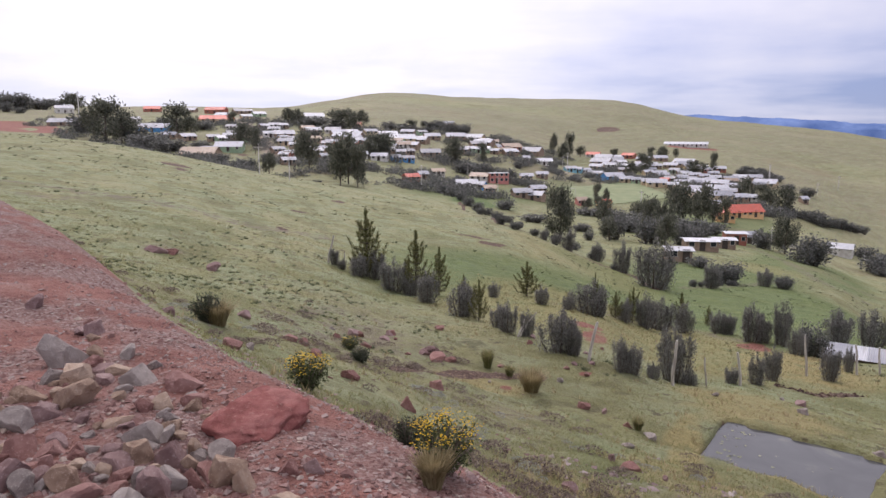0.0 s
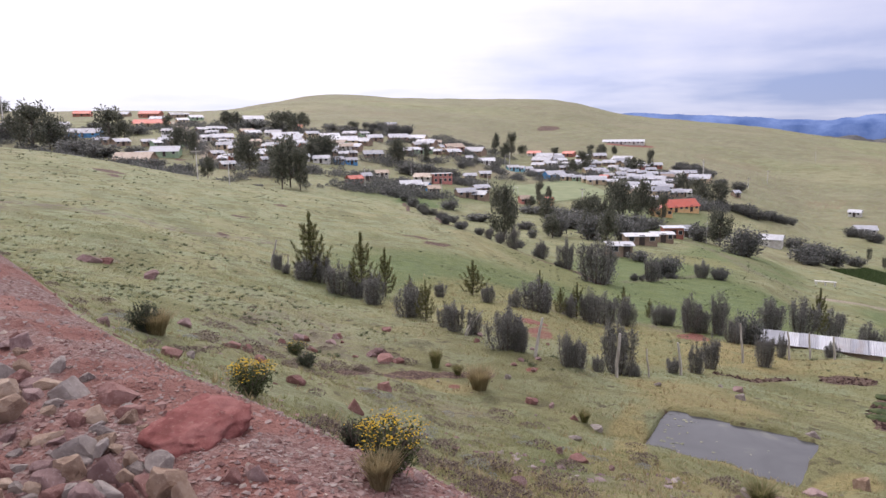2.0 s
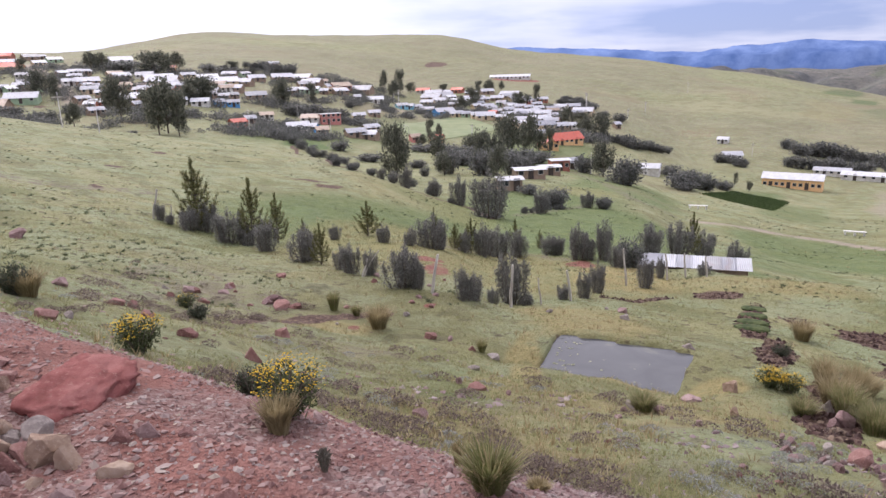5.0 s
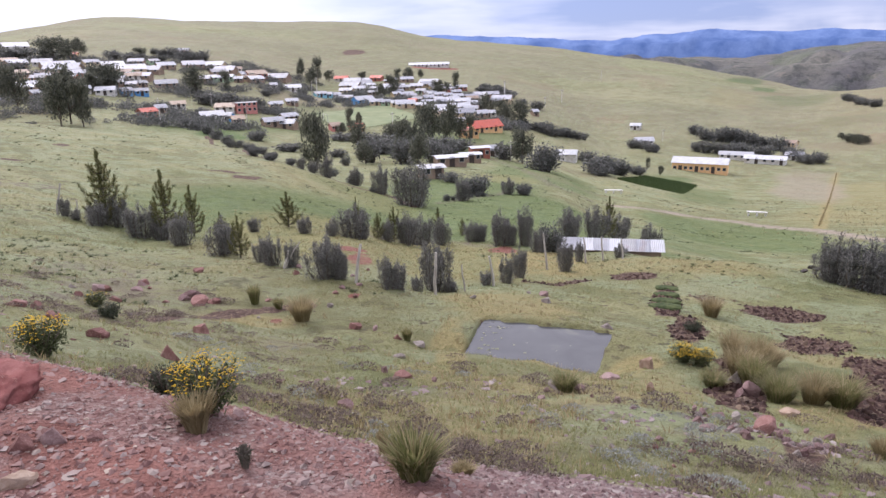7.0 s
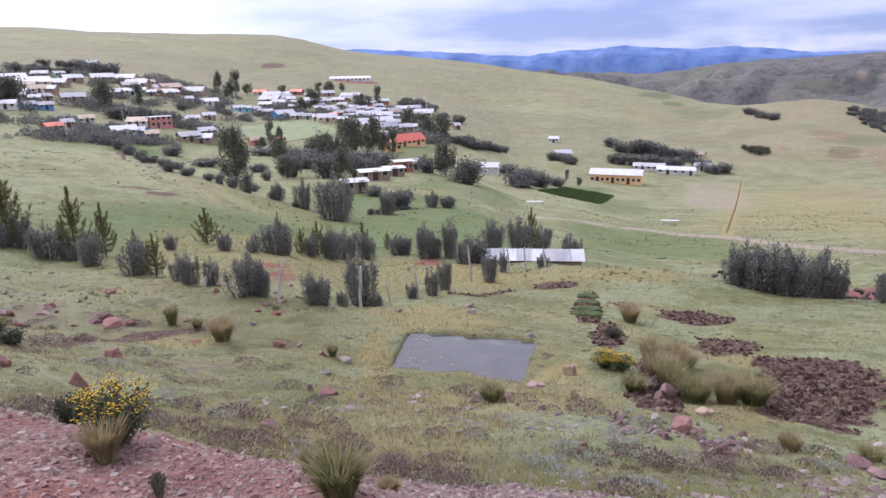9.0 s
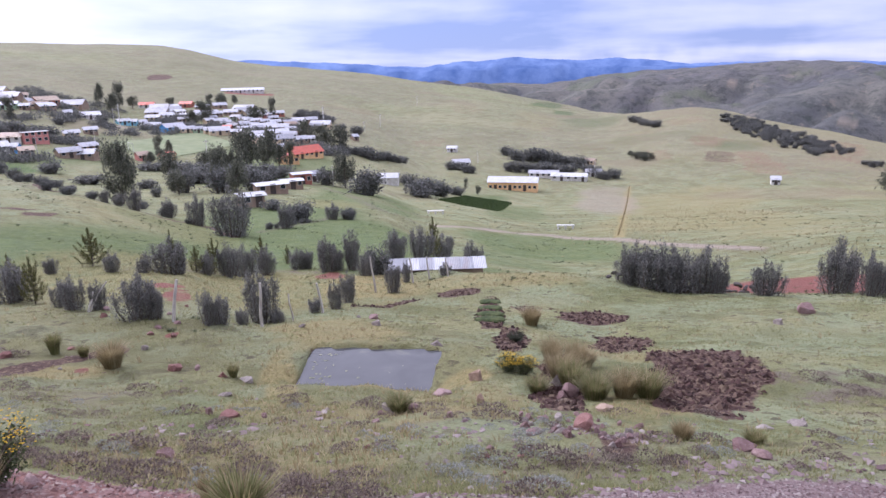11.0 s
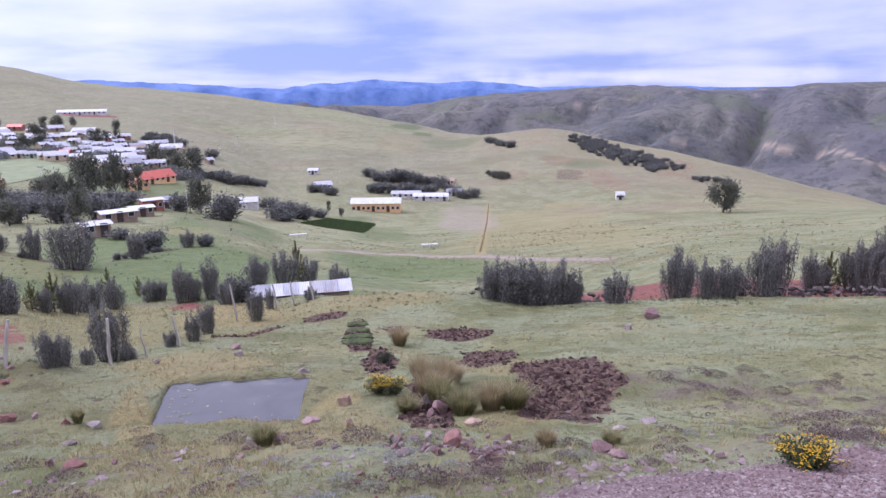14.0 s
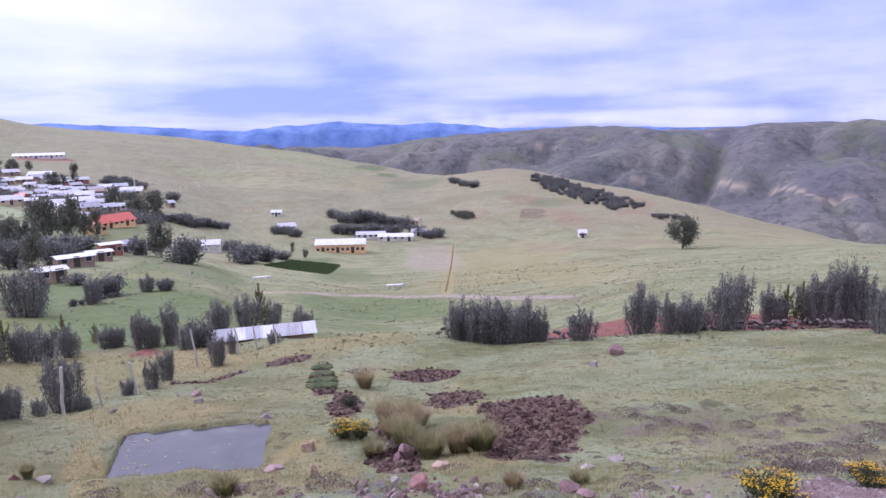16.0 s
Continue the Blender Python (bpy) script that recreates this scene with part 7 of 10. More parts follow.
plant("thicket", 358.2, 223.8, 3.2, 2.5, "dark low scrub bush on the knoll", "field hedge bushes", far=True)
plant("thicket", 380.9, 236.2, 4.0, 3.2, "dark low scrub bush on the knoll", "field hedge bushes", far=True)
plant("thicket", 373.7, 230.1, 3.0, 2.4, "dark low scrub bush on the knoll", "field hedge bushes", far=True)
plant("thicket", 370.2, 230.3, 3.2, 2.5, "dark low scrub bush on the knoll", "field hedge bushes", far=True)
plant("thicket", 367.3, 223.1, 3.8, 3.0, "dark low scrub bush on the knoll", "field hedge bushes", far=True)
plant("thicket", 369.7, 225.9, 4.9, 3.8, "dark low scrub bush on the knoll", "field hedge bushes", far=True)
plant("thicket", 355.4, 219.7, 3.6, 2.8, "dark low scrub bush on the knoll", "field hedge bushes", far=True)
plant("thicket", 361.0, 216.9, 2.6, 2.1, "dark low scrub bush on the knoll", "field hedge bushes", far=True)
plant("thicket", 365.4, 219.5, 4.4, 3.5, "dark low scrub bush on the knoll", "field hedge bushes", far=True)
plant("thicket", 338.2, 205.0, 2.8, 2.2, "dark low scrub bush on the knoll", "field hedge bushes", far=True)
plant("thicket", 338.7, 203.9, 2.6, 2.1, "dark low scrub bush on the knoll", "field hedge bushes", far=True)
plant("thicket", 363.6, 213.6, 2.6, 2.1, "dark low scrub bush on the knoll", "field hedge bushes", far=True)
plant("thicket", 366.1, 213.6, 4.5, 3.5, "dark low scrub bush on the knoll", "field hedge bushes", far=True)
plant("thicket", 353.5, 207.3, 3.9, 3.1, "dark low scrub bush on the knoll", "field hedge bushes", far=True)
plant("thicket", 325.8, 190.7, 2.3, 1.8, "dark low scrub bush on the knoll", "field hedge bushes", far=True)
plant("thicket", 351.6, 204.8, 4.3, 3.4, "dark low scrub bush on the knoll", "field hedge bushes", far=True)
plant("thicket", 344.3, 200.0, 4.4, 3.5, "dark low scrub bush on the knoll", "field hedge bushes", far=True)
plant("thicket", 321.3, 185.5, 2.5, 1.9, "dark low scrub bush on the knoll", "field hedge bushes", far=True)
plant("thicket", 333.1, 192.5, 3.8, 3.0, "dark low scrub bush on the knoll", "field hedge bushes", far=True)
plant("thicket", 344.7, 197.1, 3.9, 3.1, "dark low scrub bush on the knoll", "field hedge bushes", far=True)
plant("thicket", 329.1, 183.5, 4.0, 3.2, "dark low scrub bush on the knoll", "field hedge bushes", far=True)
plant("thicket", 322.1, 180.5, 4.1, 3.2, "dark low scrub bush on the knoll", "field hedge bushes", far=True)
plant("thicket", 330.2, 182.2, 3.2, 2.5, "dark low scrub bush on the knoll", "field hedge bushes", far=True)
plant("thicket", 320.6, 177.6, 3.6, 2.8, "dark low scrub bush on the knoll", "field hedge bushes", far=True)
plant("thicket", 315.3, 174.3, 2.7, 2.2, "dark low scrub bush on the knoll", "field hedge bushes", far=True)
plant("thicket", 325.9, 177.4, 2.4, 1.9, "dark low scrub bush on the knoll", "field hedge bushes", far=True)
plant("thicket", 321.8, 175.8, 3.9, 3.1, "dark low scrub bush on the knoll", "field hedge bushes", far=True)
plant("thicket", 316.0, 170.3, 2.2, 1.8, "dark low scrub bush on the knoll", "field hedge bushes", far=True)
plant("thicket", 340.1, 180.2, 3.3, 2.6, "dark low scrub bush on the knoll", "field hedge bushes", far=True)
plant("thicket", 315.9, 169.8, 3.3, 2.6, "dark low scrub bush on the knoll", "field hedge bushes", far=True)
plant("thicket", 326.2, 174.0, 3.2, 2.5, "dark low scrub bush on the knoll", "field hedge bushes", far=True)
plant("thicket", 319.4, 166.8, 2.9, 2.3, "dark low scrub bush on the knoll", "field hedge bushes", far=True)
plant("thicket", 325.9, 173.4, 3.3, 2.6, "dark low scrub bush on the knoll", "field hedge bushes", far=True)
plant("thicket", 331.6, 172.0, 2.8, 2.2, "dark low scrub bush on the knoll", "field hedge bushes", far=True)
plant("thicket", 322.4, 167.9, 2.4, 1.9, "dark low scrub bush on the knoll", "field hedge bushes", far=True)
plant("thicket", 330.6, 169.9, 3.2, 2.6, "dark low scrub bush on the knoll", "field hedge bushes", far=True)
plant("thicket", 325.1, 164.7, 3.5, 2.7, "dark low scrub bush on the knoll", "field hedge bushes", far=True)
plant("thicket", 307.9, 159.0, 2.9, 2.3, "dark low scrub bush on the knoll", "field hedge bushes", far=True)
plant("thicket", 329.7, 166.1, 3.5, 2.8, "dark low scrub bush on the knoll", "field hedge bushes", far=True)
plant("thicket", 310.0, 158.0, 3.7, 2.9, "dark low scrub bush on the knoll", "field hedge bushes", far=True)
plant("thicket", 315.2, 160.4, 2.7, 2.1, "dark low scrub bush on the knoll", "field hedge bushes", far=True)
plant("thicket", 316.0, 157.8, 3.7, 2.9, "dark low scrub bush on the knoll", "field hedge bushes", far=True)
plant("thicket", 404.9, 248.1, 5.1, 4.0, "dark low scrub bush on the knoll", "field hedge bushes", far=True)
plant("thicket", 391.4, 238.9, 5.0, 4.0, "dark low scrub bush on the knoll", "field hedge bushes", far=True)
plant("thicket", 387.8, 237.4, 5.0, 4.0, "dark low scrub bush on the knoll", "field hedge bushes", far=True)
plant("thicket", 413.8, 249.4, 4.9, 3.9, "dark low scrub bush on the knoll", "field hedge bushes", far=True)
plant("thicket", 411.7, 244.2, 4.8, 3.8, "dark low scrub bush on the knoll", "field hedge bushes", far=True)
plant("thicket", 393.8, 231.8, 4.0, 3.2, "dark low scrub bush on the knoll", "field hedge bushes", far=True)
plant("thicket", 388.5, 227.0, 4.0, 3.1, "dark low scrub bush on the knoll", "field hedge bushes", far=True)
plant("thicket", 393.8, 234.9, 4.4, 3.5, "dark low scrub bush on the knoll", "field hedge bushes", far=True)
plant("thicket", 376.6, 221.3, 3.3, 2.6, "dark low scrub bush on the knoll", "field hedge bushes", far=True)
plant("thicket", 393.4, 230.5, 4.6, 3.6, "dark low scrub bush on the knoll", "field hedge bushes", far=True)
plant("thicket", 413.3, 236.0, 3.3, 2.6, "dark low scrub bush on the knoll", "field hedge bushes", far=True)
plant("thicket", 398.4, 232.4, 4.6, 3.6, "dark low scrub bush on the knoll", "field hedge bushes", far=True)
plant("thicket", 370.1, 213.4, 4.3, 3.4, "dark low scrub bush on the knoll", "field hedge bushes", far=True)
plant("thicket", 388.4, 224.1, 4.2, 3.3, "dark low scrub bush on the knoll", "field hedge bushes", far=True)
plant("thicket", 367.9, 211.3, 4.3, 3.4, "dark low scrub bush on the knoll", "field hedge bushes", far=True)
plant("thicket", 372.9, 209.5, 4.4, 3.4, "dark low scrub bush on the knoll", "field hedge bushes", far=True)
plant("thicket", 372.1, 210.0, 3.0, 2.3, "dark low scrub bush on the knoll", "field hedge bushes", far=True)
plant("thicket", 380.6, 209.5, 3.0, 2.4, "dark low scrub bush on the knoll", "field hedge bushes", far=True)
plant("thicket", 355.6, 197.1, 3.5, 2.8, "dark low scrub bush on the knoll", "field hedge bushes", far=True)
plant("thicket", 377.8, 208.7, 4.4, 3.5, "dark low scrub bush on the knoll", "field hedge bushes", far=True)
plant("thicket", 366.6, 199.1, 3.6, 2.9, "dark low scrub bush on the knoll", "field hedge bushes", far=True)
plant("thicket", 365.8, 196.3, 4.1, 3.3, "dark low scrub bush on the knoll", "field hedge bushes", far=True)
plant("thicket", 380.2, 205.2, 3.0, 2.4, "dark low scrub bush on the knoll", "field hedge bushes", far=True)
plant("thicket", 377.2, 203.8, 3.9, 3.1, "dark low scrub bush on the knoll", "field hedge bushes", far=True)
plant("thicket", 352.0, 185.9, 2.5, 2.0, "dark low scrub bush on the knoll", "field hedge bushes", far=True)
plant("thicket", 384.3, 203.3, 4.6, 3.6, "dark low scrub bush on the knoll", "field hedge bushes", far=True)
plant("thicket", 365.9, 189.7, 4.1, 3.2, "dark low scrub bush on the knoll", "field hedge bushes", far=True)
plant("thicket", 353.9, 182.3, 3.7, 2.9, "dark low scrub bush on the knoll", "field hedge bushes", far=True)
plant("thicket", 368.1, 188.1, 3.2, 2.5, "dark low scrub bush on the knoll", "field hedge bushes", far=True)
plant("thicket", 331.7, 172.9, 2.3, 1.8, "dark low scrub bush on the knoll", "field hedge bushes", far=True)
plant("thicket", 368.7, 189.5, 4.3, 3.4, "dark low scrub bush on the knoll", "field hedge bushes", far=True)
plant("thicket", 349.8, 175.7, 3.0, 2.4, "dark low scrub bush on the knoll", "field hedge bushes", far=True)
plant("thicket", 343.1, 176.0, 2.5, 1.9, "dark low scrub bush on the knoll", "field hedge bushes", far=True)
plant("thicket", 342.2, 173.0, 3.2, 2.5, "dark low scrub bush on the knoll", "field hedge bushes", far=True)
plant("thicket", 351.0, 172.5, 2.8, 2.2, "dark low scrub bush on the knoll", "field hedge bushes", far=True)
plant("thicket", 334.5, 164.6, 2.7, 2.1, "dark low scrub bush on the knoll", "field hedge bushes", far=True)
plant("thicket", 354.3, 174.0, 3.4, 2.7, "dark low scrub bush on the knoll", "field hedge bushes", far=True)
plant("thicket", 365.3, 177.0, 3.0, 2.4, "dark low scrub bush on the knoll", "field hedge bushes", far=True)
plant("thicket", 338.1, 161.7, 3.5, 2.8, "dark low scrub bush on the knoll", "field hedge bushes", far=True)
plant("thicket", 329.2, 156.7, 3.3, 2.6, "dark low scrub bush on the knoll", "field hedge bushes", far=True)
plant("thicket", 292.2, 128.7, 2.8, 2.2, "broad dark grey-green bush by the houses", "field hedge bushes", far=True)
plant("thicket", 290.0, 124.8, 4.2, 3.3, "broad dark grey-green bush by the houses", "field hedge bushes", far=True)
plant("thicket", 296.9, 125.1, 3.5, 2.7, "broad dark grey-green bush by the houses", "field hedge bushes", far=True)
plant("thicket", 299.3, 122.0, 3.8, 3.0, "dense dark green bush at a field edge", "field hedge bushes", far=True)
plant("thicket", 302.0, 120.9, 2.8, 2.2, "dense dark green bush at a field edge", "field hedge bushes", far=True)
plant("thicket", 299.9, 117.2, 3.5, 2.8, "dense dark green bush at a field edge", "field hedge bushes", far=True)
plant("eucalyptus", 245.9, 206.0, 3.1, 2.9, "slender dark green tree beside the houses", "field hedge bushes", far=True)
plant("eucalyptus", 240.0, 198.6, 2.2, 2.1, "dark green tree with an uneven open crown", "field hedge bushes", far=True)
plant("eucalyptus", 240.2, 198.0, 2.6, 2.5, "tall dark green tree among the village houses", "field hedge bushes", far=True)
plant("eucalyptus", 241.0, 198.3, 3.2, 3.0, "slender dark green tree beside the houses", "field hedge bushes", far=True)
plant("eucalyptus", 239.5, 195.8, 3.0, 2.9, "dark green tree with an uneven open crown", "field hedge bushes", far=True)
plant("eucalyptus", 238.4, 194.7, 2.8, 2.6, "slender dark green tree beside the houses", "field hedge bushes", far=True)
plant("eucalyptus", 237.8, 192.4, 3.0, 2.8, "tall dark green tree among the village houses", "field hedge bushes", far=True)
plant("eucalyptus", 240.1, 194.0, 3.0, 2.9, "tall dark green tree among the village houses", "field hedge bushes", far=True)
plant("eucalyptus", 237.1, 191.6, 1.8, 1.7, "slender dark green tree beside the houses", "field hedge bushes", far=True)
plant("eucalyptus", 237.1, 190.8, 2.2, 2.0, "dark green tree with an uneven open crown", "field hedge bushes", far=True)
plant("eucalyptus", 238.8, 190.1, 2.8, 2.7, "tall dark green tree among the village houses", "field hedge bushes", far=True)
plant("eucalyptus", 239.5, 189.3, 1.9, 1.8, "slender dark green tree beside the houses", "field hedge bushes", far=True)
plant("thicket", 152.7, 351.6, 4.9, 3.9, "broad dark grey-green bush by the houses", "field hedge bushes", far=True)
plant("thicket", 154.8, 351.9, 5.0, 3.9, "dense dark green bush at a field edge", "field hedge bushes", far=True)
plant("thicket", 155.2, 348.9, 3.6, 2.8, "broad dark grey-green bush by the houses", "field hedge bushes", far=True)
plant("thicket", 156.5, 347.0, 4.9, 3.9, "dense dark green bush at a field edge", "field hedge bushes", far=True)
plant("thicket", 157.7, 344.4, 6.2, 4.9, "broad dark grey-green bush by the houses", "field hedge bushes", far=True)
plant("thicket", 159.1, 342.5, 5.5, 4.4, "broad dark grey-green bush by the houses", "field hedge bushes", far=True)
plant("thicket", 161.1, 341.2, 4.2, 3.3, "dense dark green bush at a field edge", "field hedge bushes", far=True)
plant("thicket", 161.4, 337.9, 4.0, 3.2, "dense dark green bush at a field edge", "field hedge bushes", far=True)
plant("thicket", 161.5, 333.5, 5.0, 3.9, "dense dark green bush at a field edge", "field hedge bushes", far=True)
plant("thicket", -11.7, 426.8, 4.9, 3.9, "dense dark green bush at a field edge", "field hedge bushes", far=True)
plant("thicket", -7.8, 419.1, 5.8, 4.5, "dense dark green bush at a field edge", "field hedge bushes", far=True)
plant("thicket", -4.8, 418.5, 6.8, 5.4, "dense dark green bush at a field edge", "field hedge bushes", far=True)
plant("thicket", -2.2, 422.1, 7.9, 6.2, "broad dark grey-green bush by the houses", "field hedge bushes", far=True)
plant("thicket", 1.2, 415.5, 5.2, 4.1, "dense dark green bush at a field edge", "field hedge bushes", far=True)
plant("thicket", 3.7, 414.2, 5.4, 4.3, "broad dark grey-green bush by the houses", "field hedge bushes", far=True)
plant("thicket", 6.7, 412.9, 6.7, 5.2, "broad dark grey-green bush by the houses", "field hedge bushes", far=True)
plant("thicket", 10.8, 408.0, 5.9, 4.7, "broad dark grey-green bush by the houses", "field hedge bushes", far=True)
plant("thicket", 13.2, 409.6, 6.3, 5.0, "broad dark grey-green bush by the houses", "field hedge bushes", far=True)
plant("thicket", 100.6, 157.9, 3.9, 3.1, "broad dark grey-green bush by the houses", "field hedge bushes", far=True)
plant("thicket", 103.4, 159.9, 3.1, 2.4, "broad dark grey-green bush by the houses", "field hedge bushes", far=True)
plant("thicket", 106.4, 162.3, 4.9, 3.9, "dense dark green bush at a field edge", "field hedge bushes", far=True)
plant("thicket", 27.3, 73.8, 1.1, 0.9, "dense dark green bush at a field edge", "field hedge bushes")
plant("thicket", 28.4, 74.3, 0.7, 0.6, "dense dark green bush at a field edge", "field hedge bushes")
plant("thicket", 29.6, 75.7, 1.0, 0.8, "dense dark green bush at a field edge", "field hedge bushes")
plant("thicket", 30.7, 76.5, 0.8, 0.6, "broad dark grey-green bush by the houses", "field hedge bushes")
plant("thicket", 31.6, 76.8, 0.7, 0.6, "dense dark green bush at a field edge", "field hedge bushes")
plant("thicket", 32.7, 77.4, 0.9, 0.7, "dense dark green bush at a field edge", "field hedge bushes")
plant("thicket", 33.5, 77.4, 0.9, 0.7, "broad dark grey-green bush by the houses", "field hedge bushes")
plant("pine", -4.0, 35.5, 2.7, 3.4, "young green pine with up-swept branches", "shrubs of the garden hedge")
plant("shrub", -4.3, 34.6, 1.5, 1.2, "dark grey-green upright shrub in the hedge row", "shrubs of the garden hedge")
plant("shrub", -3.6, 35.3, 1.7, 1.6, "bushy grey-green shrub with upright leafy stems", "shrubs of the garden hedge")
plant("shrub", -2.4, 32.5, 1.8, 1.7, "bushy grey-green shrub with upright leafy stems", "shrubs of the garden hedge")
plant("pine", -1.3, 32.6, 2.0, 3.1, "young green pine with up-swept branches", "shrubs of the garden hedge")
plant("shrub", -1.6, 32.1, 1.2, 1.1, "dark grey-green upright shrub in the hedge row", "shrubs of the garden hedge")
plant("shrub", -0.7, 29.9, 1.3, 1.6, "bushy grey-green shrub with upright leafy stems", "shrubs of the garden hedge")
plant("pine", -0.2, 34.1, 1.6, 2.4, "young brownish-green pine with a bare leader", "shrubs of the garden hedge")
plant("shrub", 0.8, 27.1, 1.5, 1.6, "bushy grey-green shrub with upright leafy stems", "shrubs of the garden hedge")
plant("pine", 1.4, 26.2, 1.2, 1.6, "young brownish-green pine with a bare leader", "shrubs of the garden hedge")
plant("pine", 0.9, 29.6, 0.9, 1.5, "young green pine with up-swept branches", "shrubs of the garden hedge")
plant("shrub", 2.0, 24.1, 0.7, 0.9, "dark grey-green upright shrub in the hedge row", "shrubs of the garden hedge")
plant("shrub", 2.2, 22.9, 0.9, 1.2, "dark grey-green upright shrub in the hedge row", "shrubs of the garden hedge")
plant("shrub", 2.8, 22.3, 0.7, 1.0, "dark grey-green upright shrub in the hedge row", "shrubs of the garden hedge")
plant("pine", 4.9, 39.5, 2.1, 2.0, "young green pine with up-swept branches", "shrubs of the garden hedge")
plant("shrub", 5.3, 36.1, 1.0, 1.1, "bushy grey-green shrub with upright leafy stems", "shrubs of the garden hedge")
plant("shrub", 3.5, 19.9, 1.3, 1.5, "bushy grey-green shrub with upright leafy stems", "shrubs of the garden hedge")
plant("shrub", 3.9, 19.7, 0.7, 1.1, "dark grey-green upright shrub in the hedge row", "shrubs of the garden hedge")
plant("shrub", -5.7, 35.6, 0.8, 1.0, "bushy grey-green shrub with upright leafy stems", "shrubs of the garden hedge")
plant("shrub", -5.2, 35.1, 0.6, 0.6, "bushy grey-green shrub with upright leafy stems", "shrubs of the garden hedge")
plant("shrub", 2.7, 35.9, 0.8, 0.9, "dark grey-green upright shrub in the hedge row", "shrubs of the garden hedge")
plant("shrub", 7.8, 35.3, 2.2, 2.0, "bushy grey-green shrub with upright leafy stems", "shrubs of the garden hedge")
plant("pine", 8.1, 35.9, 0.9, 2.2, "young green pine with up-swept branches", "shrubs of the garden hedge")
plant("shrub", 6.5, 34.6, 0.8, 0.9, "bushy grey-green shrub with upright leafy stems", "shrubs of the garden hedge")
plant("shrub", 8.4, 35.7, 0.8, 1.2, "dark grey-green upright shrub in the hedge row", "shrubs of the garden hedge")
plant("pine", 9.8, 38.1, 1.2, 1.5, "young green pine with up-swept branches", "shrubs of the garden hedge")
plant("shrub", 10.4, 38.2, 1.1, 1.5, "dark grey-green upright shrub in the hedge row", "shrubs of the garden hedge")
plant("pine", 11.1, 39.2, 1.5, 2.1, "young green pine with up-swept branches", "shrubs of the garden hedge")
plant("shrub", 11.7, 38.7, 1.5, 2.2, "dark grey-green upright shrub in the hedge row", "shrubs of the garden hedge")
plant("shrub", 13.0, 39.9, 2.1, 2.2, "dark grey-green upright shrub in the hedge row", "shrubs of the garden hedge")
plant("pine", 15.2, 42.8, 1.4, 2.3, "young brownish-green pine with a bare leader", "shrubs of the garden hedge")
plant("shrub", 14.6, 40.3, 1.4, 2.0, "dark grey-green upright shrub in the hedge row", "shrubs of the garden hedge")
plant("shrub", 5.0, 18.5, 0.7, 1.1, "bushy grey-green shrub with upright leafy stems", "shrubs of the garden hedge")
plant("shrub", 5.4, 18.8, 0.8, 0.9, "dark grey-green upright shrub in the hedge row", "shrubs of the garden hedge")
plant("shrub", 6.3, 19.8, 0.5, 0.6, "dark grey-green upright shrub in the hedge row", "shrubs of the garden hedge")
plant("shrub", 7.4, 21.1, 1.4, 2.1, "dark grey-green upright shrub in the hedge row", "shrubs of the garden hedge")
plant("shrub", 7.7, 20.5, 0.7, 0.5, "bushy grey-green shrub with upright leafy stems", "shrubs of the garden hedge")
plant("pine", 18.0, 45.4, 0.9, 1.4, "young green pine with up-swept branches", "shrubs of the garden hedge")
plant("shrub", 17.2, 41.5, 1.7, 1.5, "dark grey-green upright shrub in the hedge row", "shrubs of the garden hedge")
plant("shrub", 17.7, 41.3, 1.2, 1.4, "dark grey-green upright shrub in the hedge row", "shrubs of the garden hedge")
plant("shrub", 17.8, 38.5, 1.6, 2.5, "dark grey-green upright shrub in the hedge row", "shrubs of the garden hedge")
plant("shrub", 18.4, 38.3, 1.4, 1.8, "dark grey-green upright shrub in the hedge row", "shrubs of the garden hedge")
plant("shrub", 19.2, 37.7, 1.4, 2.7, "dark grey-green upright shrub in the hedge row", "shrubs of the garden hedge")
plant("shrub", 10.8, 22.7, 0.7, 1.2, "bushy grey-green shrub with upright leafy stems", "shrubs of the garden hedge")
plant("shrub", 12.1, 24.2, 0.8, 1.5, "bushy grey-green shrub with upright leafy stems", "shrubs of the garden hedge")
plant("shrub", 18.0, 33.7, 1.3, 1.5, "dark grey-green upright shrub in the hedge row", "shrubs of the garden hedge")
plant("thicket", 19.2, 34.4, 1.5, 2.0, "broad dark grey-green bush by the houses", "shrubs of the garden hedge")
plant("shrub", 23.7, 39.9, 2.3, 2.3, "bushy grey-green shrub with upright leafy stems", "shrubs of the garden hedge")
plant("shrub", 26.3, 40.8, 2.4, 2.5, "bushy grey-green shrub with upright leafy stems", "shrubs of the garden hedge")
plant("pine", 30.8, 45.9, 2.0, 3.4, "young green pine with up-swept branches", "shrubs of the garden hedge")
plant("shrub", 34.2, 49.3, 2.6, 2.5, "dark grey-green upright shrub in the hedge row", "shrubs of the garden hedge")
plant("shrub", 15.4, 26.2, 1.0, 1.6, "bushy grey-green shrub with upright leafy stems", "shrubs of the garden hedge")
plant("shrub", 18.0, 29.3, 0.6, 1.3, "bushy grey-green shrub with upright leafy stems", "shrubs of the garden hedge")
plant("shrub", 20.2, 29.0, 0.8, 0.8, "dark grey-green upright shrub in the hedge row", "shrubs of the garden hedge")
plant("shrub", 30.8, 40.7, 2.0, 2.4, "bushy grey-green shrub with upright leafy stems", "shrubs of the garden hedge")
plant("shrub", 9.6, 21.9, 0.7, 0.6, "bushy grey-green shrub with upright leafy stems", "shrubs of the garden hedge")
plant("shrub", 25.0, 20.2, 2.1, 2.3, "bushy grey-green shrub with upright leafy stems", "shrubs along the stone wall")
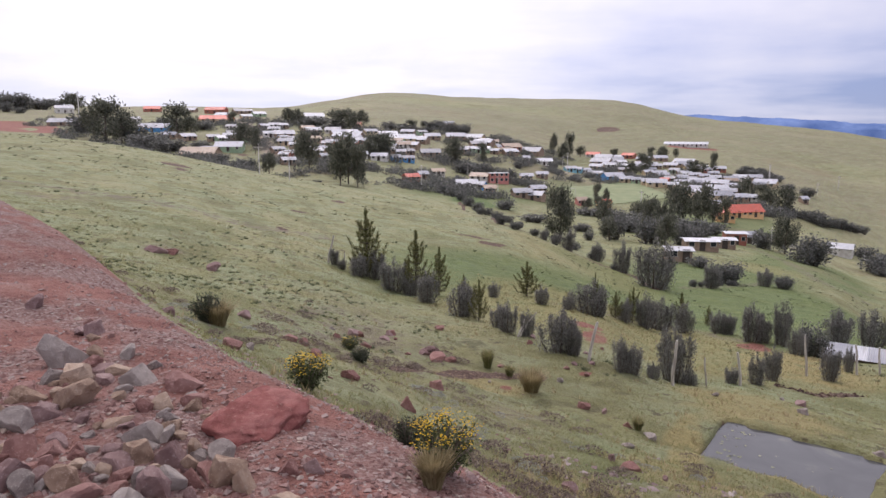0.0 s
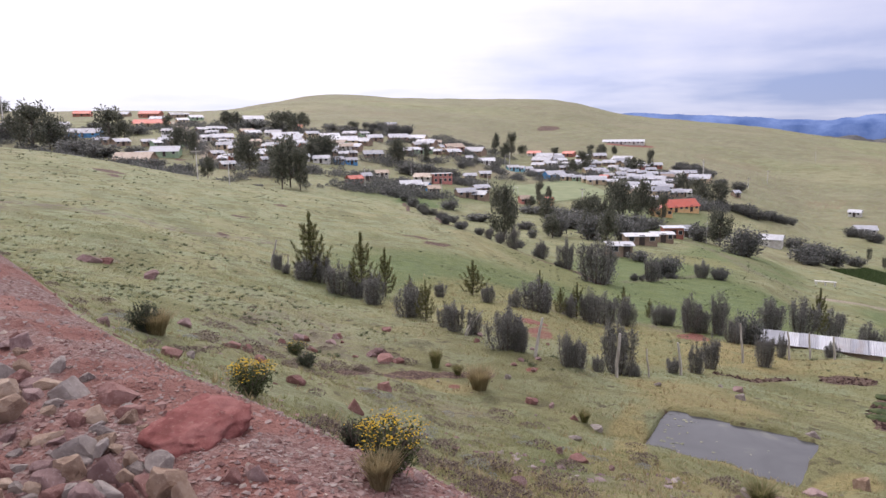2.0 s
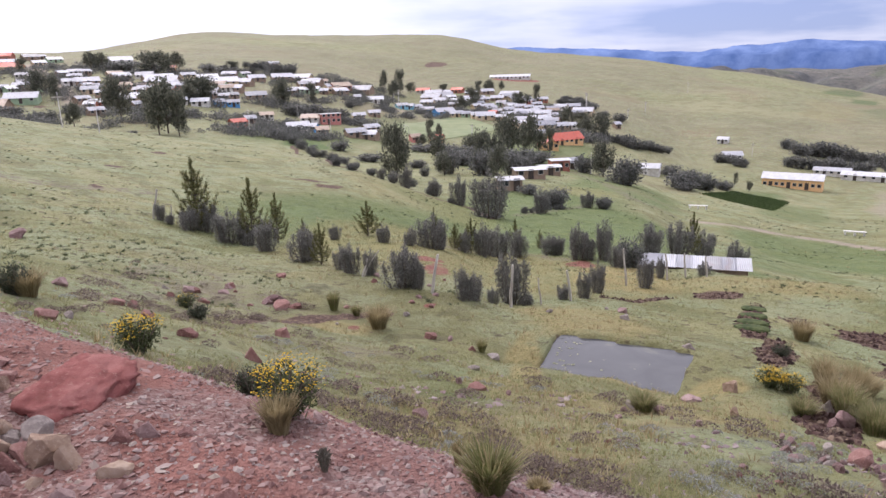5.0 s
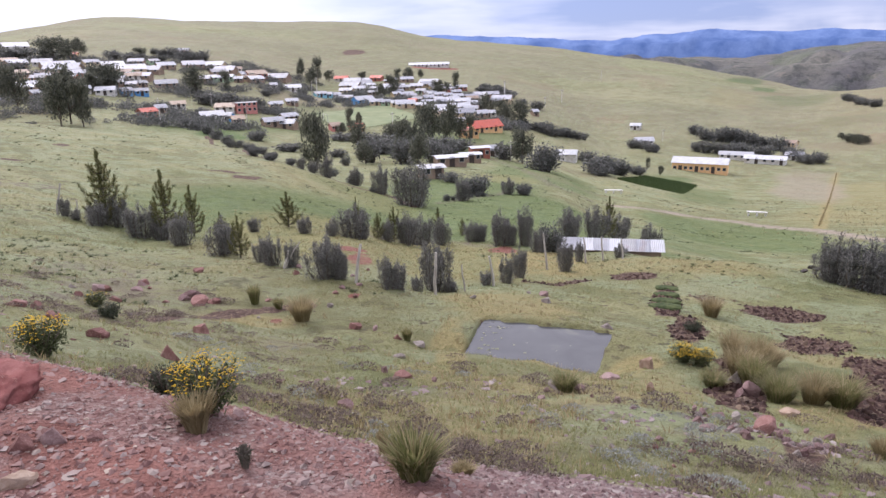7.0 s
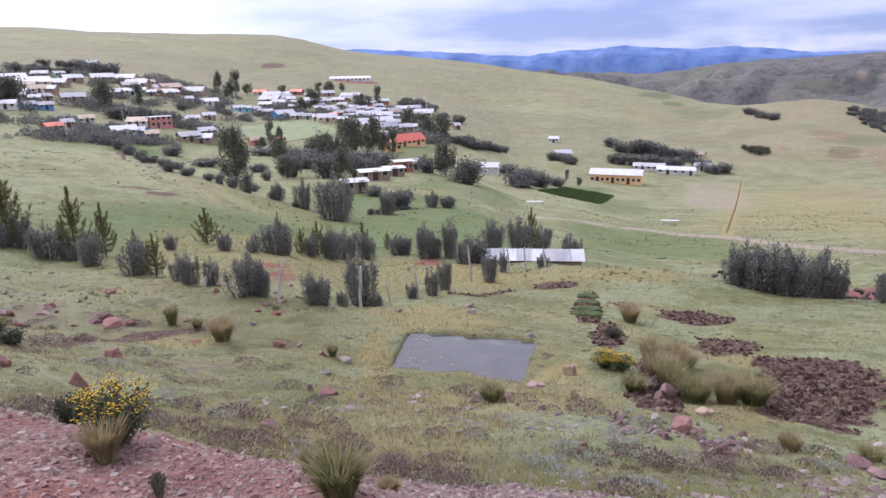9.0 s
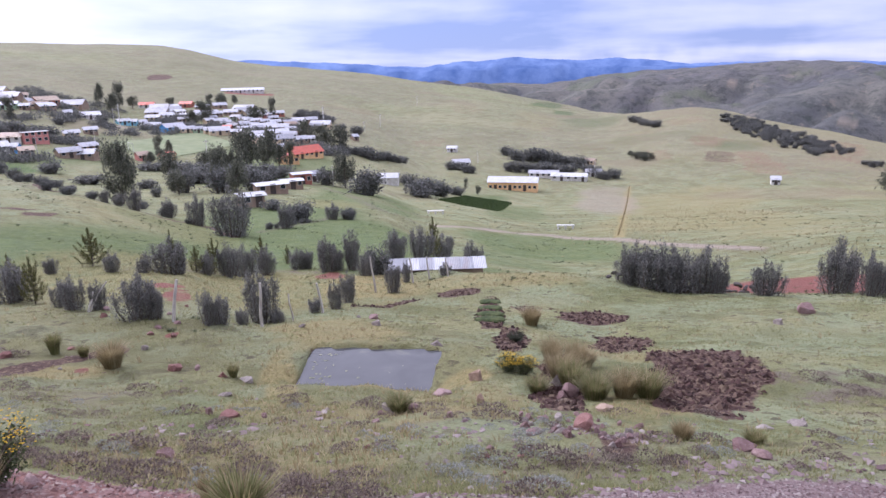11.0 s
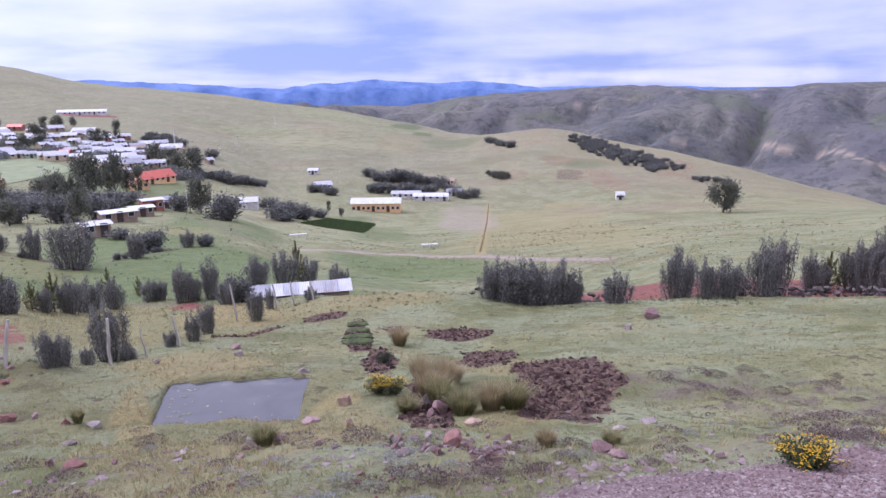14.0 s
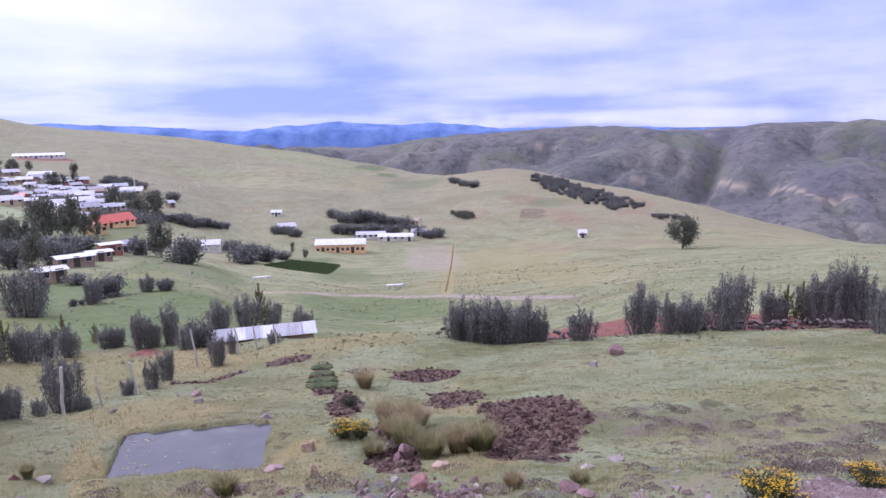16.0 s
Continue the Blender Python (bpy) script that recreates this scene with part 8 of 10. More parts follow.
plant("shrub", 25.5, 19.5, 2.5, 2.4, "dark grey-green upright shrub in the hedge row", "shrubs along the stone wall")
plant("shrub", 25.9, 18.9, 2.1, 2.4, "bushy grey-green shrub with upright leafy stems", "shrubs along the stone wall")
plant("shrub", 26.7, 17.8, 1.9, 2.3, "bushy grey-green shrub with upright leafy stems", "shrubs along the stone wall")
plant("shrub", 38.2, 26.9, 2.6, 2.9, "bushy grey-green shrub with upright leafy stems", "shrubs along the stone wall")
plant("shrub", 27.0, 17.3, 1.2, 1.4, "dark grey-green upright shrub in the hedge row", "shrubs along the stone wall")
plant("shrub", 24.7, 20.5, 1.4, 1.7, "dark grey-green upright shrub in the hedge row", "shrubs along the stone wall")
plant("shrub", 28.0, 15.7, 1.6, 1.7, "bushy grey-green shrub with upright leafy stems", "shrubs along the stone wall")
plant("shrub", 31.4, 14.4, 1.8, 2.7, "dark grey-green upright shrub in the hedge row", "shrubs along the stone wall")
plant("shrub", 41.0, 18.2, 2.0, 2.8, "dark grey-green upright shrub in the hedge row", "shrubs along the stone wall")
plant("shrub", 31.1, 12.8, 1.3, 2.1, "bushy grey-green shrub with upright leafy stems", "shrubs along the stone wall")
plant("shrub", 32.3, 12.3, 1.8, 2.1, "bushy grey-green shrub with upright leafy stems", "shrubs along the stone wall")
plant("shrub", 35.0, 12.8, 1.3, 1.6, "dark grey-green upright shrub in the hedge row", "shrubs along the stone wall")
plant("shrub", 34.8, 11.5, 1.9, 3.1, "bushy grey-green shrub with upright leafy stems", "shrubs along the stone wall")
plant("shrub", 44.3, 13.7, 2.4, 4.1, "bushy grey-green shrub with upright leafy stems", "shrubs along the stone wall")
plant("shrub", 47.6, 12.8, 1.7, 3.0, "dark grey-green upright shrub in the hedge row", "shrubs along the stone wall")
plant("pine", 48.0, 11.8, 1.8, 2.6, "young brownish-green pine with a bare leader", "shrubs along the stone wall")
plant("pine", 48.9, 11.1, 1.6, 2.8, "young brownish-green pine with a bare leader", "shrubs along the stone wall")
plant("shrub", 48.9, 10.5, 2.2, 3.5, "bushy grey-green shrub with upright leafy stems", "shrubs along the stone wall")
plant("shrub", 48.2, 9.5, 2.2, 4.0, "bushy grey-green shrub with upright leafy stems", "shrubs along the stone wall")
plant("shrub", 48.6, 9.0, 2.2, 4.4, "dark grey-green upright shrub in the hedge row", "shrubs along the stone wall")
plant("shrub", 48.8, 8.4, 2.2, 4.6, "dark grey-green upright shrub in the hedge row", "shrubs along the stone wall")
plant("shrub", 50.2, 7.9, 2.3, 3.9, "dark grey-green upright shrub in the hedge row", "shrubs along the stone wall")
plant("shrub", 47.6, 12.2, 1.9, 2.4, "bushy grey-green shrub with upright leafy stems", "shrubs along the stone wall")
plant("shrub", 34.0, 4.5, 1.7, 2.6, "bushy grey-green shrub with upright leafy stems", "shrubs along the stone wall")
for x, y, w, h in ((33.7, 134.4, 5.4, 5.9), (38.9, 128.1, 5.5, 6.0), (45.4, 129.4, 4.9, 5.4), (49.6, 133.1, 5.0, 5.0)):
    plant("thicket", x, y, w, h, "dense dark grove bush below the classrooms", "trees of the village", far=True)
for x, y, w, h in ((37.8, 116.2, 3.4, 5.6), (65.6, 194.7, 5.4, 8.8), (71.7, 194.7, 5.0, 7.8), (75.6, 192.0, 4.2, 5.9), (50.2, 224.8, 2.9, 6.3), (53.1, 223.7, 2.4, 5.2), (37.7, 160.8, 4.3, 6.5), (42.5, 141.0, 4.0, 7.4), (47.0, 146.0, 4.2, 7.0)):
    plant("eucalyptus", x, y, w, h, "tall dark tree of the grove below the classrooms", "trees of the village", far=True)


def plantation():
    """A dark stand of young trees filling a strip over the knoll's flank."""
    rng = np.random.default_rng(91)
    edge = np.array(((294, 150), (324, 189), (357, 232), (404, 268)), float)
    for k in range(62):
        q = rng.uniform(0, 2.999)
        i, f = int(q), q - int(q)
        x, y = edge[i] * (1 - f) + edge[i + 1] * f + np.array((24, -11)) * rng.uniform(0.0, 1.0)
        h = rng.uniform(1.7, 3.2)
        plant("thicket", round(x, 1), round(y, 1), h * 1.5, h, "dark bush of the plantation on the knoll", "plantation on the knoll", far=True)


plantation()

post(4.15, 18.96, 1.18, 0.19, -0.04)
post(6.75, 19.30, 1.38, 0.03, -0.01)
post(8.23, 20.48, 0.93, -0.12, 0.05, 0.030)
post(9.77, 21.57, 1.13, -0.11, 0.05)
post(15.00, 27.15, 1.74, -0.10, 0.06)
post(18.03, 28.66, 1.33, -0.10, 0.06)
post(19.33, 29.13, 1.25, -0.09, 0.06)
post(19.95, 28.34, 1.04, -0.10, 0.07)
post(2.46, 22.18, 0.84, 0.70, -0.08, 0.025)
post(-6.07, 35.73, 1.43, 0.24, 0.04)
post(2.43, 22.11, 0.60, 0.51, -0.06, 0.030)
post(-5.17, 35.41, 0.86, 0.02, 0.00, 0.030)
post(47.96, 11.85, 1.17, -0.02, 0.06, 0.040)
power_pole(-169.3, 327.7, 18.4)
power_pole(-29.7, 112.3, 5.0)
power_pole(-23.6, 106.6, 5.0)
power_pole(-6.2, 199.0, 7.3)
power_pole(-37.2, 265.0, 6.1)
power_pole(54.5, 316.9, 7.3)
power_pole(56.1, 313.6, 10.1)
power_pole(65.8, 228.4, 5.0)
power_pole(105.0, 306.8, 5.0)
power_pole(148.9, 316.7, 8.8)
power_pole(170.5, 315.2, 5.0)
power_pole(196.7, 344.2, 7.2)
power_pole(18.0, 226.7, 5.0)
power_pole(37.6, 257.3, 5.0)
power_pole(70.1, 145.7, 5.0)
power_pole(65.4, 227.7, 5.0)
power_pole(98.0, 285.7, 6.2)
power_pole(150.4, 319.3, 7.9)
power_pole(167.4, 308.8, 5.0)
power_pole(205.1, 358.7, 5.0)
power_pole(174.2, 225.5, 5.0)
power_pole(9.3, 259.5, 5.0)
power_pole(-37.7, 266.1, 7.0)
power_pole(292.8, 454.4, 7.4)
power_pole(194.2, 179.9, 5.9)
rock(3.09, 14.40, 0.39, 0.24, "red", 25, 0)
rock(3.51, 14.22, 0.17, 0.17, "purple", 55, 1)
rock(10.32, 18.80, 0.40, 0.37, "purple", 75, 2)
rock(7.38, 17.81, 0.21, 0.18, "grey", 159, 3)
rock(10.01, 19.31, 0.16, 0.15, "grey", 91, 4)
rock(3.76, 13.29, 0.21, 0.16, "red", 126, 5)
rock(2.31, 8.84, 0.14, 0.15, "purple", 123, 6)
rock(2.52, 8.53, 0.29, 0.15, "red", 179, 7)
rock(4.16, 13.01, 0.35, 0.18, "grey", 113, 8)
rock(3.17, 11.16, 0.27, 0.17, "grey", 147, 9)
rock(1.21, 6.02, 0.20, 0.14, "purple", 104, 10)
rock(-0.48, 8.42, 0.23, 0.27, "red", 154, 11)
rock(-0.13, 12.31, 0.38, 0.26, "red", 144, 12)
rock(-0.17, 17.08, 0.63, 0.30, "red", 81, 13)
rock(0.22, 17.42, 0.38, 0.25, "red", 125, 14)
rock(-0.44, 18.12, 0.44, 0.31, "purple", 173, 15)
rock(-0.15, 21.80, 0.37, 0.24, "red", 78, 16)
rock(-1.52, 19.49, 0.43, 0.24, "purple", 92, 17)
rock(-2.49, 7.81, 0.33, 0.19, "red", 4, 18)
rock(-2.58, 8.88, 0.15, 0.13, "grey", 114, 19)
rock(-1.35, 9.34, 0.27, 0.25, "red", 18, 20)
rock(-2.00, 10.58, 0.26, 0.22, "red", 80, 21)
rock(-4.24, 14.17, 0.35, 0.23, "purple", 12, 22)
rock(-11.65, 27.54, 1.05, 0.41, "purple", 31, 23)
rock(-11.16, 27.99, 0.88, 0.32, "red", 100, 24)
rock(-8.42, 24.77, 0.77, 0.40, "purple", 87, 25)
rock(-2.66, 11.38, 0.31, 0.20, "red", 56, 26)
rock(-2.36, 18.67, 0.34, 0.26, "red", 144, 27)
rock(-1.64, 18.87, 0.34, 0.21, "purple", 129, 28)
rock(-2.72, 13.05, 0.32, 0.25, "red", 102, 29)
rock(20.78, 11.10, 0.38, 0.27, "grey", 115, 30)
rock(24.27, 11.90, 0.63, 0.56, "purple", 117, 31)
rock(-0.17, 17.65, 0.46, 0.35, "red", 77, 32)
rock(0.21, 17.47, 0.38, 0.25, "red", 134, 33)
rock(-0.54, 17.64, 0.38, 0.22, "purple", 48, 34)
rock(-0.19, 18.28, 0.32, 0.24, "purple", 15, 35)
rock(-1.53, 19.48, 0.42, 0.22, "red", 142, 36)
rock(-0.11, 21.68, 0.41, 0.21, "red", 55, 37)
rock(1.54, 17.55, 0.23, 0.14, "red", 72, 38)
rock(3.82, 17.48, 0.23, 0.20, "red", 91, 39)
rock(-2.01, 17.17, 0.30, 0.23, "red", 174, 40)
rock(-2.71, 16.99, 0.29, 0.19, "red", 69, 41)
rock(-2.51, 18.60, 0.48, 0.29, "purple", 15, 42)
rock(5.10, 4.71, 0.31, 0.26, "red", 18, 43)
rock(8.28, 7.19, 0.34, 0.18, "tan", 16, 44)
rock(8.86, 8.49, 0.46, 0.45, "purple", 29, 45)
rock(8.56, 8.49, 0.27, 0.26, "purple", 0, 46)
rock(9.03, 9.12, 0.31, 0.37, "grey", 88, 47)
rock(8.02, 10.39, 0.37, 0.35, "tan", 136, 48)
rock(6.24, 7.92, 0.13, 0.22, "tan", 142, 49)
rock(6.73, 9.74, 0.40, 0.23, "purple", 31, 50)
rock(4.56, 7.21, 0.24, 0.15, "purple", 51, 51)
rock(4.27, 7.30, 0.32, 0.21, "grey", 70, 52)
rock(8.86, 13.05, 0.38, 0.19, "grey", 100, 53)
rock(9.76, 17.68, 0.37, 0.24, "grey", 154, 54)
rock(6.08, 3.43, 0.33, 0.17, "purple", 178, 55)
rock(10.07, 4.85, 0.32, 0.19, "grey", 56, 56)
rock(5.86, 3.12, 0.25, 0.15, "purple", 56, 57)
rock(9.36, 5.01, 0.26, 0.14, "grey", 148, 58)
rock(10.32, 5.10, 0.20, 0.13, "grey", 48, 59)
rock(-2.66, 4.66, 0.29, 0.38, "grey", 61, 3, label="grey angular rock on the gravel shoulder", tilt=-5, sink=0.4)
rock(-2.53, 4.84, 0.13, 0.15, "tan", 151, 4, label="tan angular rock on the gravel shoulder", tilt=-9, sink=0.4)
rock(-1.98, 4.28, 0.35, 0.19, "grey", 127, 5, label="grey angular rock on the gravel shoulder", tilt=-13, sink=0.4)
rock(-2.34, 4.18, 0.35, 0.19, "tan", 136, 6, label="tan angular rock on the gravel shoulder", tilt=-10, sink=0.4)
rock(-2.15, 3.79, 0.25, 0.24, "tan", 35, 7, label="tan angular rock on the gravel shoulder", tilt=8, sink=0.4)
rock(-2.21, 4.41, 0.21, 0.15, "tan", 66, 8, label="tan angular rock on the gravel shoulder", tilt=-3, sink=0.4)
rock(-1.70, 3.75, 0.13, 0.12, "red", 68, 9, label="dull red broken rock on the gravel shoulder", tilt=4, sink=0.4)
rock(-1.44, 3.77, 0.11, 0.13, "tan", 16, 10, label="tan angular rock on the gravel shoulder", tilt=6, sink=0.4)
rock(-1.50, 3.16, 0.22, 0.17, "tan", 156, 12, label="tan angular rock on the gravel shoulder", tilt=-7, sink=0.4)
rock(-1.10, 3.20, 0.20, 0.15, "grey", 112, 13, label="grey angular rock on the gravel shoulder", tilt=-4, sink=0.4)
rock(-1.24, 3.11, 0.11, 0.14, "tan", 69, 14, label="tan angular rock on the gravel shoulder", tilt=4, sink=0.4)
rock(-1.25, 3.27, 0.11, 0.14, "tan", 98, 15, label="tan angular rock on the gravel shoulder", tilt=10, sink=0.4)
rock(-1.12, 3.09, 0.17, 0.11, "red", 103, 16, label="dull red broken rock on the gravel shoulder", tilt=2, sink=0.4)
rock(-0.93, 3.01, 0.16, 0.16, "tan", 113, 17, label="tan angular rock on the gravel shoulder", tilt=-12, sink=0.4)
rock(-1.36, 2.89, 0.16, 0.15, "grey", 130, 18, label="grey angular rock on the gravel shoulder", tilt=-10, sink=0.4)
rock(-1.44, 3.37, 0.09, 0.12, "grey", 79, 19, label="grey angular rock on the gravel shoulder", tilt=14, sink=0.4)
rock(-1.86, 3.52, 0.07, 0.08, "tan", 144, 20, label="tan angular rock on the gravel shoulder", tilt=-12, sink=0.4)
rock(-1.58, 3.03, 0.11, 0.11, "tan", 82, 21, label="tan angular rock on the gravel shoulder", tilt=-2, sink=0.4)
rock(-1.67, 3.04, 0.07, 0.09, "grey", 157, 22, label="grey angular rock on the gravel shoulder", tilt=2, sink=0.4)
rock(-2.21, 3.55, 0.23, 0.13, "purple", 42, 23, label="purple-grey rock on the gravel shoulder", tilt=-13, sink=0.4)
rock(-1.32, 3.64, 0.10, 0.04, "tan", 167, 24, label="tan angular rock on the gravel shoulder", tilt=1, sink=0.4)
rock(-1.25, 3.48, 0.06, 0.05, "tan", 106, 25, label="tan angular rock on the gravel shoulder", tilt=-1, sink=0.4)
rock(-1.91, 3.88, 0.11, 0.10, "tan", 121, 26, label="tan angular rock on the gravel shoulder", tilt=2, sink=0.4)
rock(-2.20, 3.66, 0.16, 0.12, "purple", 96, 27, label="purple-grey rock on the gravel shoulder", tilt=1, sink=0.4)
rock(-0.75, 3.12, 0.10, 0.11, "red", 9, 28, label="dull red broken rock on the gravel shoulder", tilt=-12, sink=0.4)
rock(-0.64, 3.18, 0.13, 0.08, "purple", 134, 29, label="purple-grey rock on the gravel shoulder", tilt=11, sink=0.4)
rock(-2.85, 5.45, 0.22, 0.19, "purple", 177, 30, label="purple-grey rock on the gravel shoulder", sink=0.4)
rock(-2.31, 4.86, 0.16, 0.13, "grey", 78, 31, label="grey angular rock on the gravel shoulder", tilt=-8, sink=0.4)
rock(-2.02, 4.63, 0.12, 0.12, "grey", 82, 32, label="grey angular rock on the gravel shoulder", tilt=5, sink=0.4)
rock(-1.49, 3.58, 0.09, 0.08, "grey", 32, 33, label="grey angular rock on the gravel shoulder", tilt=8, sink=0.4)
rock(-1.96, 3.30, 0.12, 0.12, "purple", 149, 34, label="purple-grey rock on the gravel shoulder", tilt=3, sink=0.4)
rock(-1.81, 3.22, 0.09, 0.08, "red", 5, 35, label="dull red broken rock on the gravel shoulder", tilt=11, sink=0.4)
rock(-1.88, 3.03, 0.13, 0.09, "red", 145, 36, label="dull red broken rock on the gravel shoulder", tilt=8, sink=0.4)
rock(-3.68, 6.05, 0.21, 0.16, "purple", 77, 37, label="purple-grey rock on the gravel shoulder", tilt=-6, sink=0.4)
rock(-3.55, 8.67, 0.22, 0.19, "purple", 148, 38, label="purple-grey rock on the gravel shoulder", tilt=-3, sink=0.4)
rock(-1.63, 4.13, 0.22, 0.18, "red", 3, 39, label="dull red broken rock on the gravel shoulder", tilt=-13, sink=0.4)
rock(-0.46, 3.13, 0.08, 0.07, "red", 152, 40, label="dull red broken rock on the gravel shoulder", tilt=-10, sink=0.4)
rock(-1.03, 3.19, 0.06, 0.06, "grey", 70, 41, label="grey angular rock on the gravel shoulder", tilt=-13, sink=0.4)
rock(5.62, 5.61, 0.06, 0.06, "grey", 45, 0)
rock(5.57, 4.44, 0.10, 0.10, "purple", 167, 1)
rock(5.87, 5.19, 0.13, 0.12, "purple", 168, 2)
rock(6.97, 5.46, 0.15, 0.15, "purple", 163, 3)
rock(5.51, 5.91, 0.06, 0.06, "purple", 41, 4)
rock(6.01, 5.35, 0.12, 0.11, "purple", 27, 5)
rock(5.60, 4.29, 0.13, 0.13, "purple", 10, 6)
rock(5.53, 6.18, 0.09, 0.09, "purple", 40, 7)
rock(5.74, 6.02, 0.11, 0.11, "purple", 97, 8)
rock(4.95, 5.62, 0.07, 0.07, "purple", 6, 9)
rock(5.37, 4.61, 0.06, 0.06, "purple", 83, 10)
rock(5.74, 6.21, 0.06, 0.06, "grey", 153, 11)
rock(5.06, 4.66, 0.09, 0.08, "purple", 152, 12)
rock(7.19, 5.96, 0.10, 0.10, "purple", 20, 13)
rock(4.44, 4.82, 0.05, 0.05, "purple", 21, 14)
rock(4.59, 4.53, 0.11, 0.10, "grey", 164, 15)
rock(5.28, 4.67, 0.11, 0.11, "purple", 7, 16)
rock(4.79, 4.02, 0.09, 0.09, "grey", 101, 17)
rock(4.54, 4.36, 0.11, 0.11, "purple", 99, 18)
rock(5.82, 6.01, 0.10, 0.10, "purple", 141, 19)
rock(4.71, 4.37, 0.05, 0.04, "purple", 20, 20)
rock(5.29, 4.49, 0.06, 0.06, "grey", 62, 21)
rock(4.58, 4.78, 0.10, 0.10, "grey", 178, 22)
rock(5.82, 5.53, 0.06, 0.06, "purple", 111, 23)
rock(5.20, 5.63, 0.11, 0.10, "grey", 92, 24)
rock(6.03, 6.01, 0.16, 0.15, "grey", 39, 25)
rock(5.39, 6.04, 0.06, 0.06, "purple", 171, 26)
rock(5.25, 4.57, 0.10, 0.09, "purple", 173, 27)
rock(6.06, 5.27, 0.11, 0.10, "purple", 12, 28)
rock(7.13, 6.29, 0.08, 0.08, "purple", 10, 29)
rock(5.16, 4.65, 0.10, 0.10, "purple", 30, 30)
rock(4.72, 4.69, 0.08, 0.08, "grey", 2, 31)
rock(4.33, 4.92, 0.05, 0.05, "purple", 28, 32)
rock(4.60, 4.34, 0.05, 0.05, "grey", 40, 33)
rock(5.52, 6.03, 0.14, 0.14, "purple", 8, 34)
rock(5.50, 5.67, 0.08, 0.08, "purple", 11, 35)
rock(5.87, 4.71, 0.14, 0.14, "grey", 7, 36)
rock(6.12, 5.90, 0.07, 0.06, "purple", 99, 37)
rock(4.79, 4.76, 0.10, 0.10, "purple", 35, 38)
rock(7.17, 6.65, 0.18, 0.17, "purple", 94, 39)
rock(4.59, 4.42, 0.11, 0.11, "purple", 107, 40)
rock(5.89, 4.77, 0.08, 0.07, "grey", 158, 41)
rock(5.01, 4.07, 0.09, 0.09, "purple", 46, 42)
rock(5.26, 5.78, 0.13, 0.12, "grey", 105, 43)
rock(5.58, 4.31, 0.11, 0.11, "purple", 80, 44)
rock(5.64, 4.33, 0.10, 0.10, "purple", 122, 45)
rock(7.18, 6.77, 0.12, 0.11, "purple", 56, 46)
rock(4.60, 4.61, 0.12, 0.11, "purple", 122, 47)
rock(4.85, 4.00, 0.11, 0.11, "purple", 174, 48)
rock(4.50, 4.76, 0.12, 0.11, "grey", 109, 49)
rock(4.86, 4.20, 0.08, 0.08, "purple", 5, 50)
rock(5.52, 4.54, 0.13, 0.12, "grey", 97, 51)
rock(5.37, 5.93, 0.05, 0.05, "grey", 32, 52)
rock(4.94, 5.44, 0.14, 0.13, "purple", 118, 53)
rock(4.76, 4.80, 0.08, 0.07, "grey", 139, 54)
rock(4.43, 4.75, 0.12, 0.11, "purple", 107, 55)
rock(4.47, 4.07, 0.04, 0.04, "purple", 28, 56)
rock(4.83, 4.60, 0.09, 0.09, "purple", 27, 57)
rock(2.49, 5.84, 0.06, 0.05, "purple", 100, 0)
rock(4.06, 7.22, 0.09, 0.08, "purple", 140, 1)
rock(3.80, 6.89, 0.11, 0.10, "purple", 107, 2)
rock(3.77, 4.18, 0.07, 0.07, "red", 118, 3)
rock(3.56, 6.31, 0.05, 0.05, "grey", 38, 4)
rock(3.29, 3.83, 0.05, 0.04, "red", 123, 5)
rock(4.46, 6.26, 0.13, 0.12, "purple", 87, 6)
rock(2.86, 8.24, 0.10, 0.09, "purple", 86, 7)
rock(3.61, 4.41, 0.09, 0.08, "purple", 37, 8)
rock(2.36, 5.66, 0.07, 0.06, "grey", 90, 9)
rock(2.74, 5.85, 0.05, 0.04, "purple", 114, 10)
rock(4.33, 6.59, 0.08, 0.07, "purple", 60, 11)
rock(2.83, 5.28, 0.07, 0.06, "red", 157, 12)
rock(3.46, 4.25, 0.06, 0.06, "red", 150, 13)
rock(-1.52, 15.03, 0.14, 0.11, "grey", 31, 0)
rock(1.13, 15.77, 0.09, 0.07, "grey", 165, 1)
rock(4.21, 18.62, 0.25, 0.19, "purple", 82, 2)
rock(-1.35, 18.96, 0.16, 0.13, "red", 114, 3)
rock(3.63, 18.22, 0.22, 0.17, "purple", 104, 4)
rock(2.74, 20.90, 0.27, 0.21, "red", 44, 5)
rock(5.38, 22.45, 0.19, 0.14, "red", 57, 6)
rock(2.32, 28.33, 0.24, 0.18, "red", 133, 7)
rock(-0.93, 17.22, 0.17, 0.13, "red", 34, 8)
rock(3.35, 17.89, 0.22, 0.17, "red", 121, 9)
rock(4.45, 20.62, 0.22, 0.17, "purple", 168, 10)
rock(-3.08, 18.57, 0.19, 0.15, "grey", 8, 11)
rock(2.96, 16.65, 0.22, 0.17, "grey", 37, 12)
rock(3.00, 22.07, 0.23, 0.18, "purple", 134, 13)
tuft(0.80, 2.46, 0.21, 0.20, "green", 0)
tuft(2.05, 15.25, 0.59, 0.54, "straw", 1)
tuft(14.91, 16.31, 0.69, 0.61, "straw", 2)
tuft(9.48, 9.45, 0.66, 0.55, "straw", 3)
tuft(9.12, 8.79, 0.52, 0.57, "green", 4)
tuft(8.96, 8.04, 0.60, 0.46, "green", 5)
tuft(9.42, 7.75, 0.55, 0.50, "straw", 6)
tuft(9.80, 7.50, 0.62, 0.52, "green", 7)
tuft(10.41, 10.67, 0.53, 0.56, "straw", 8)
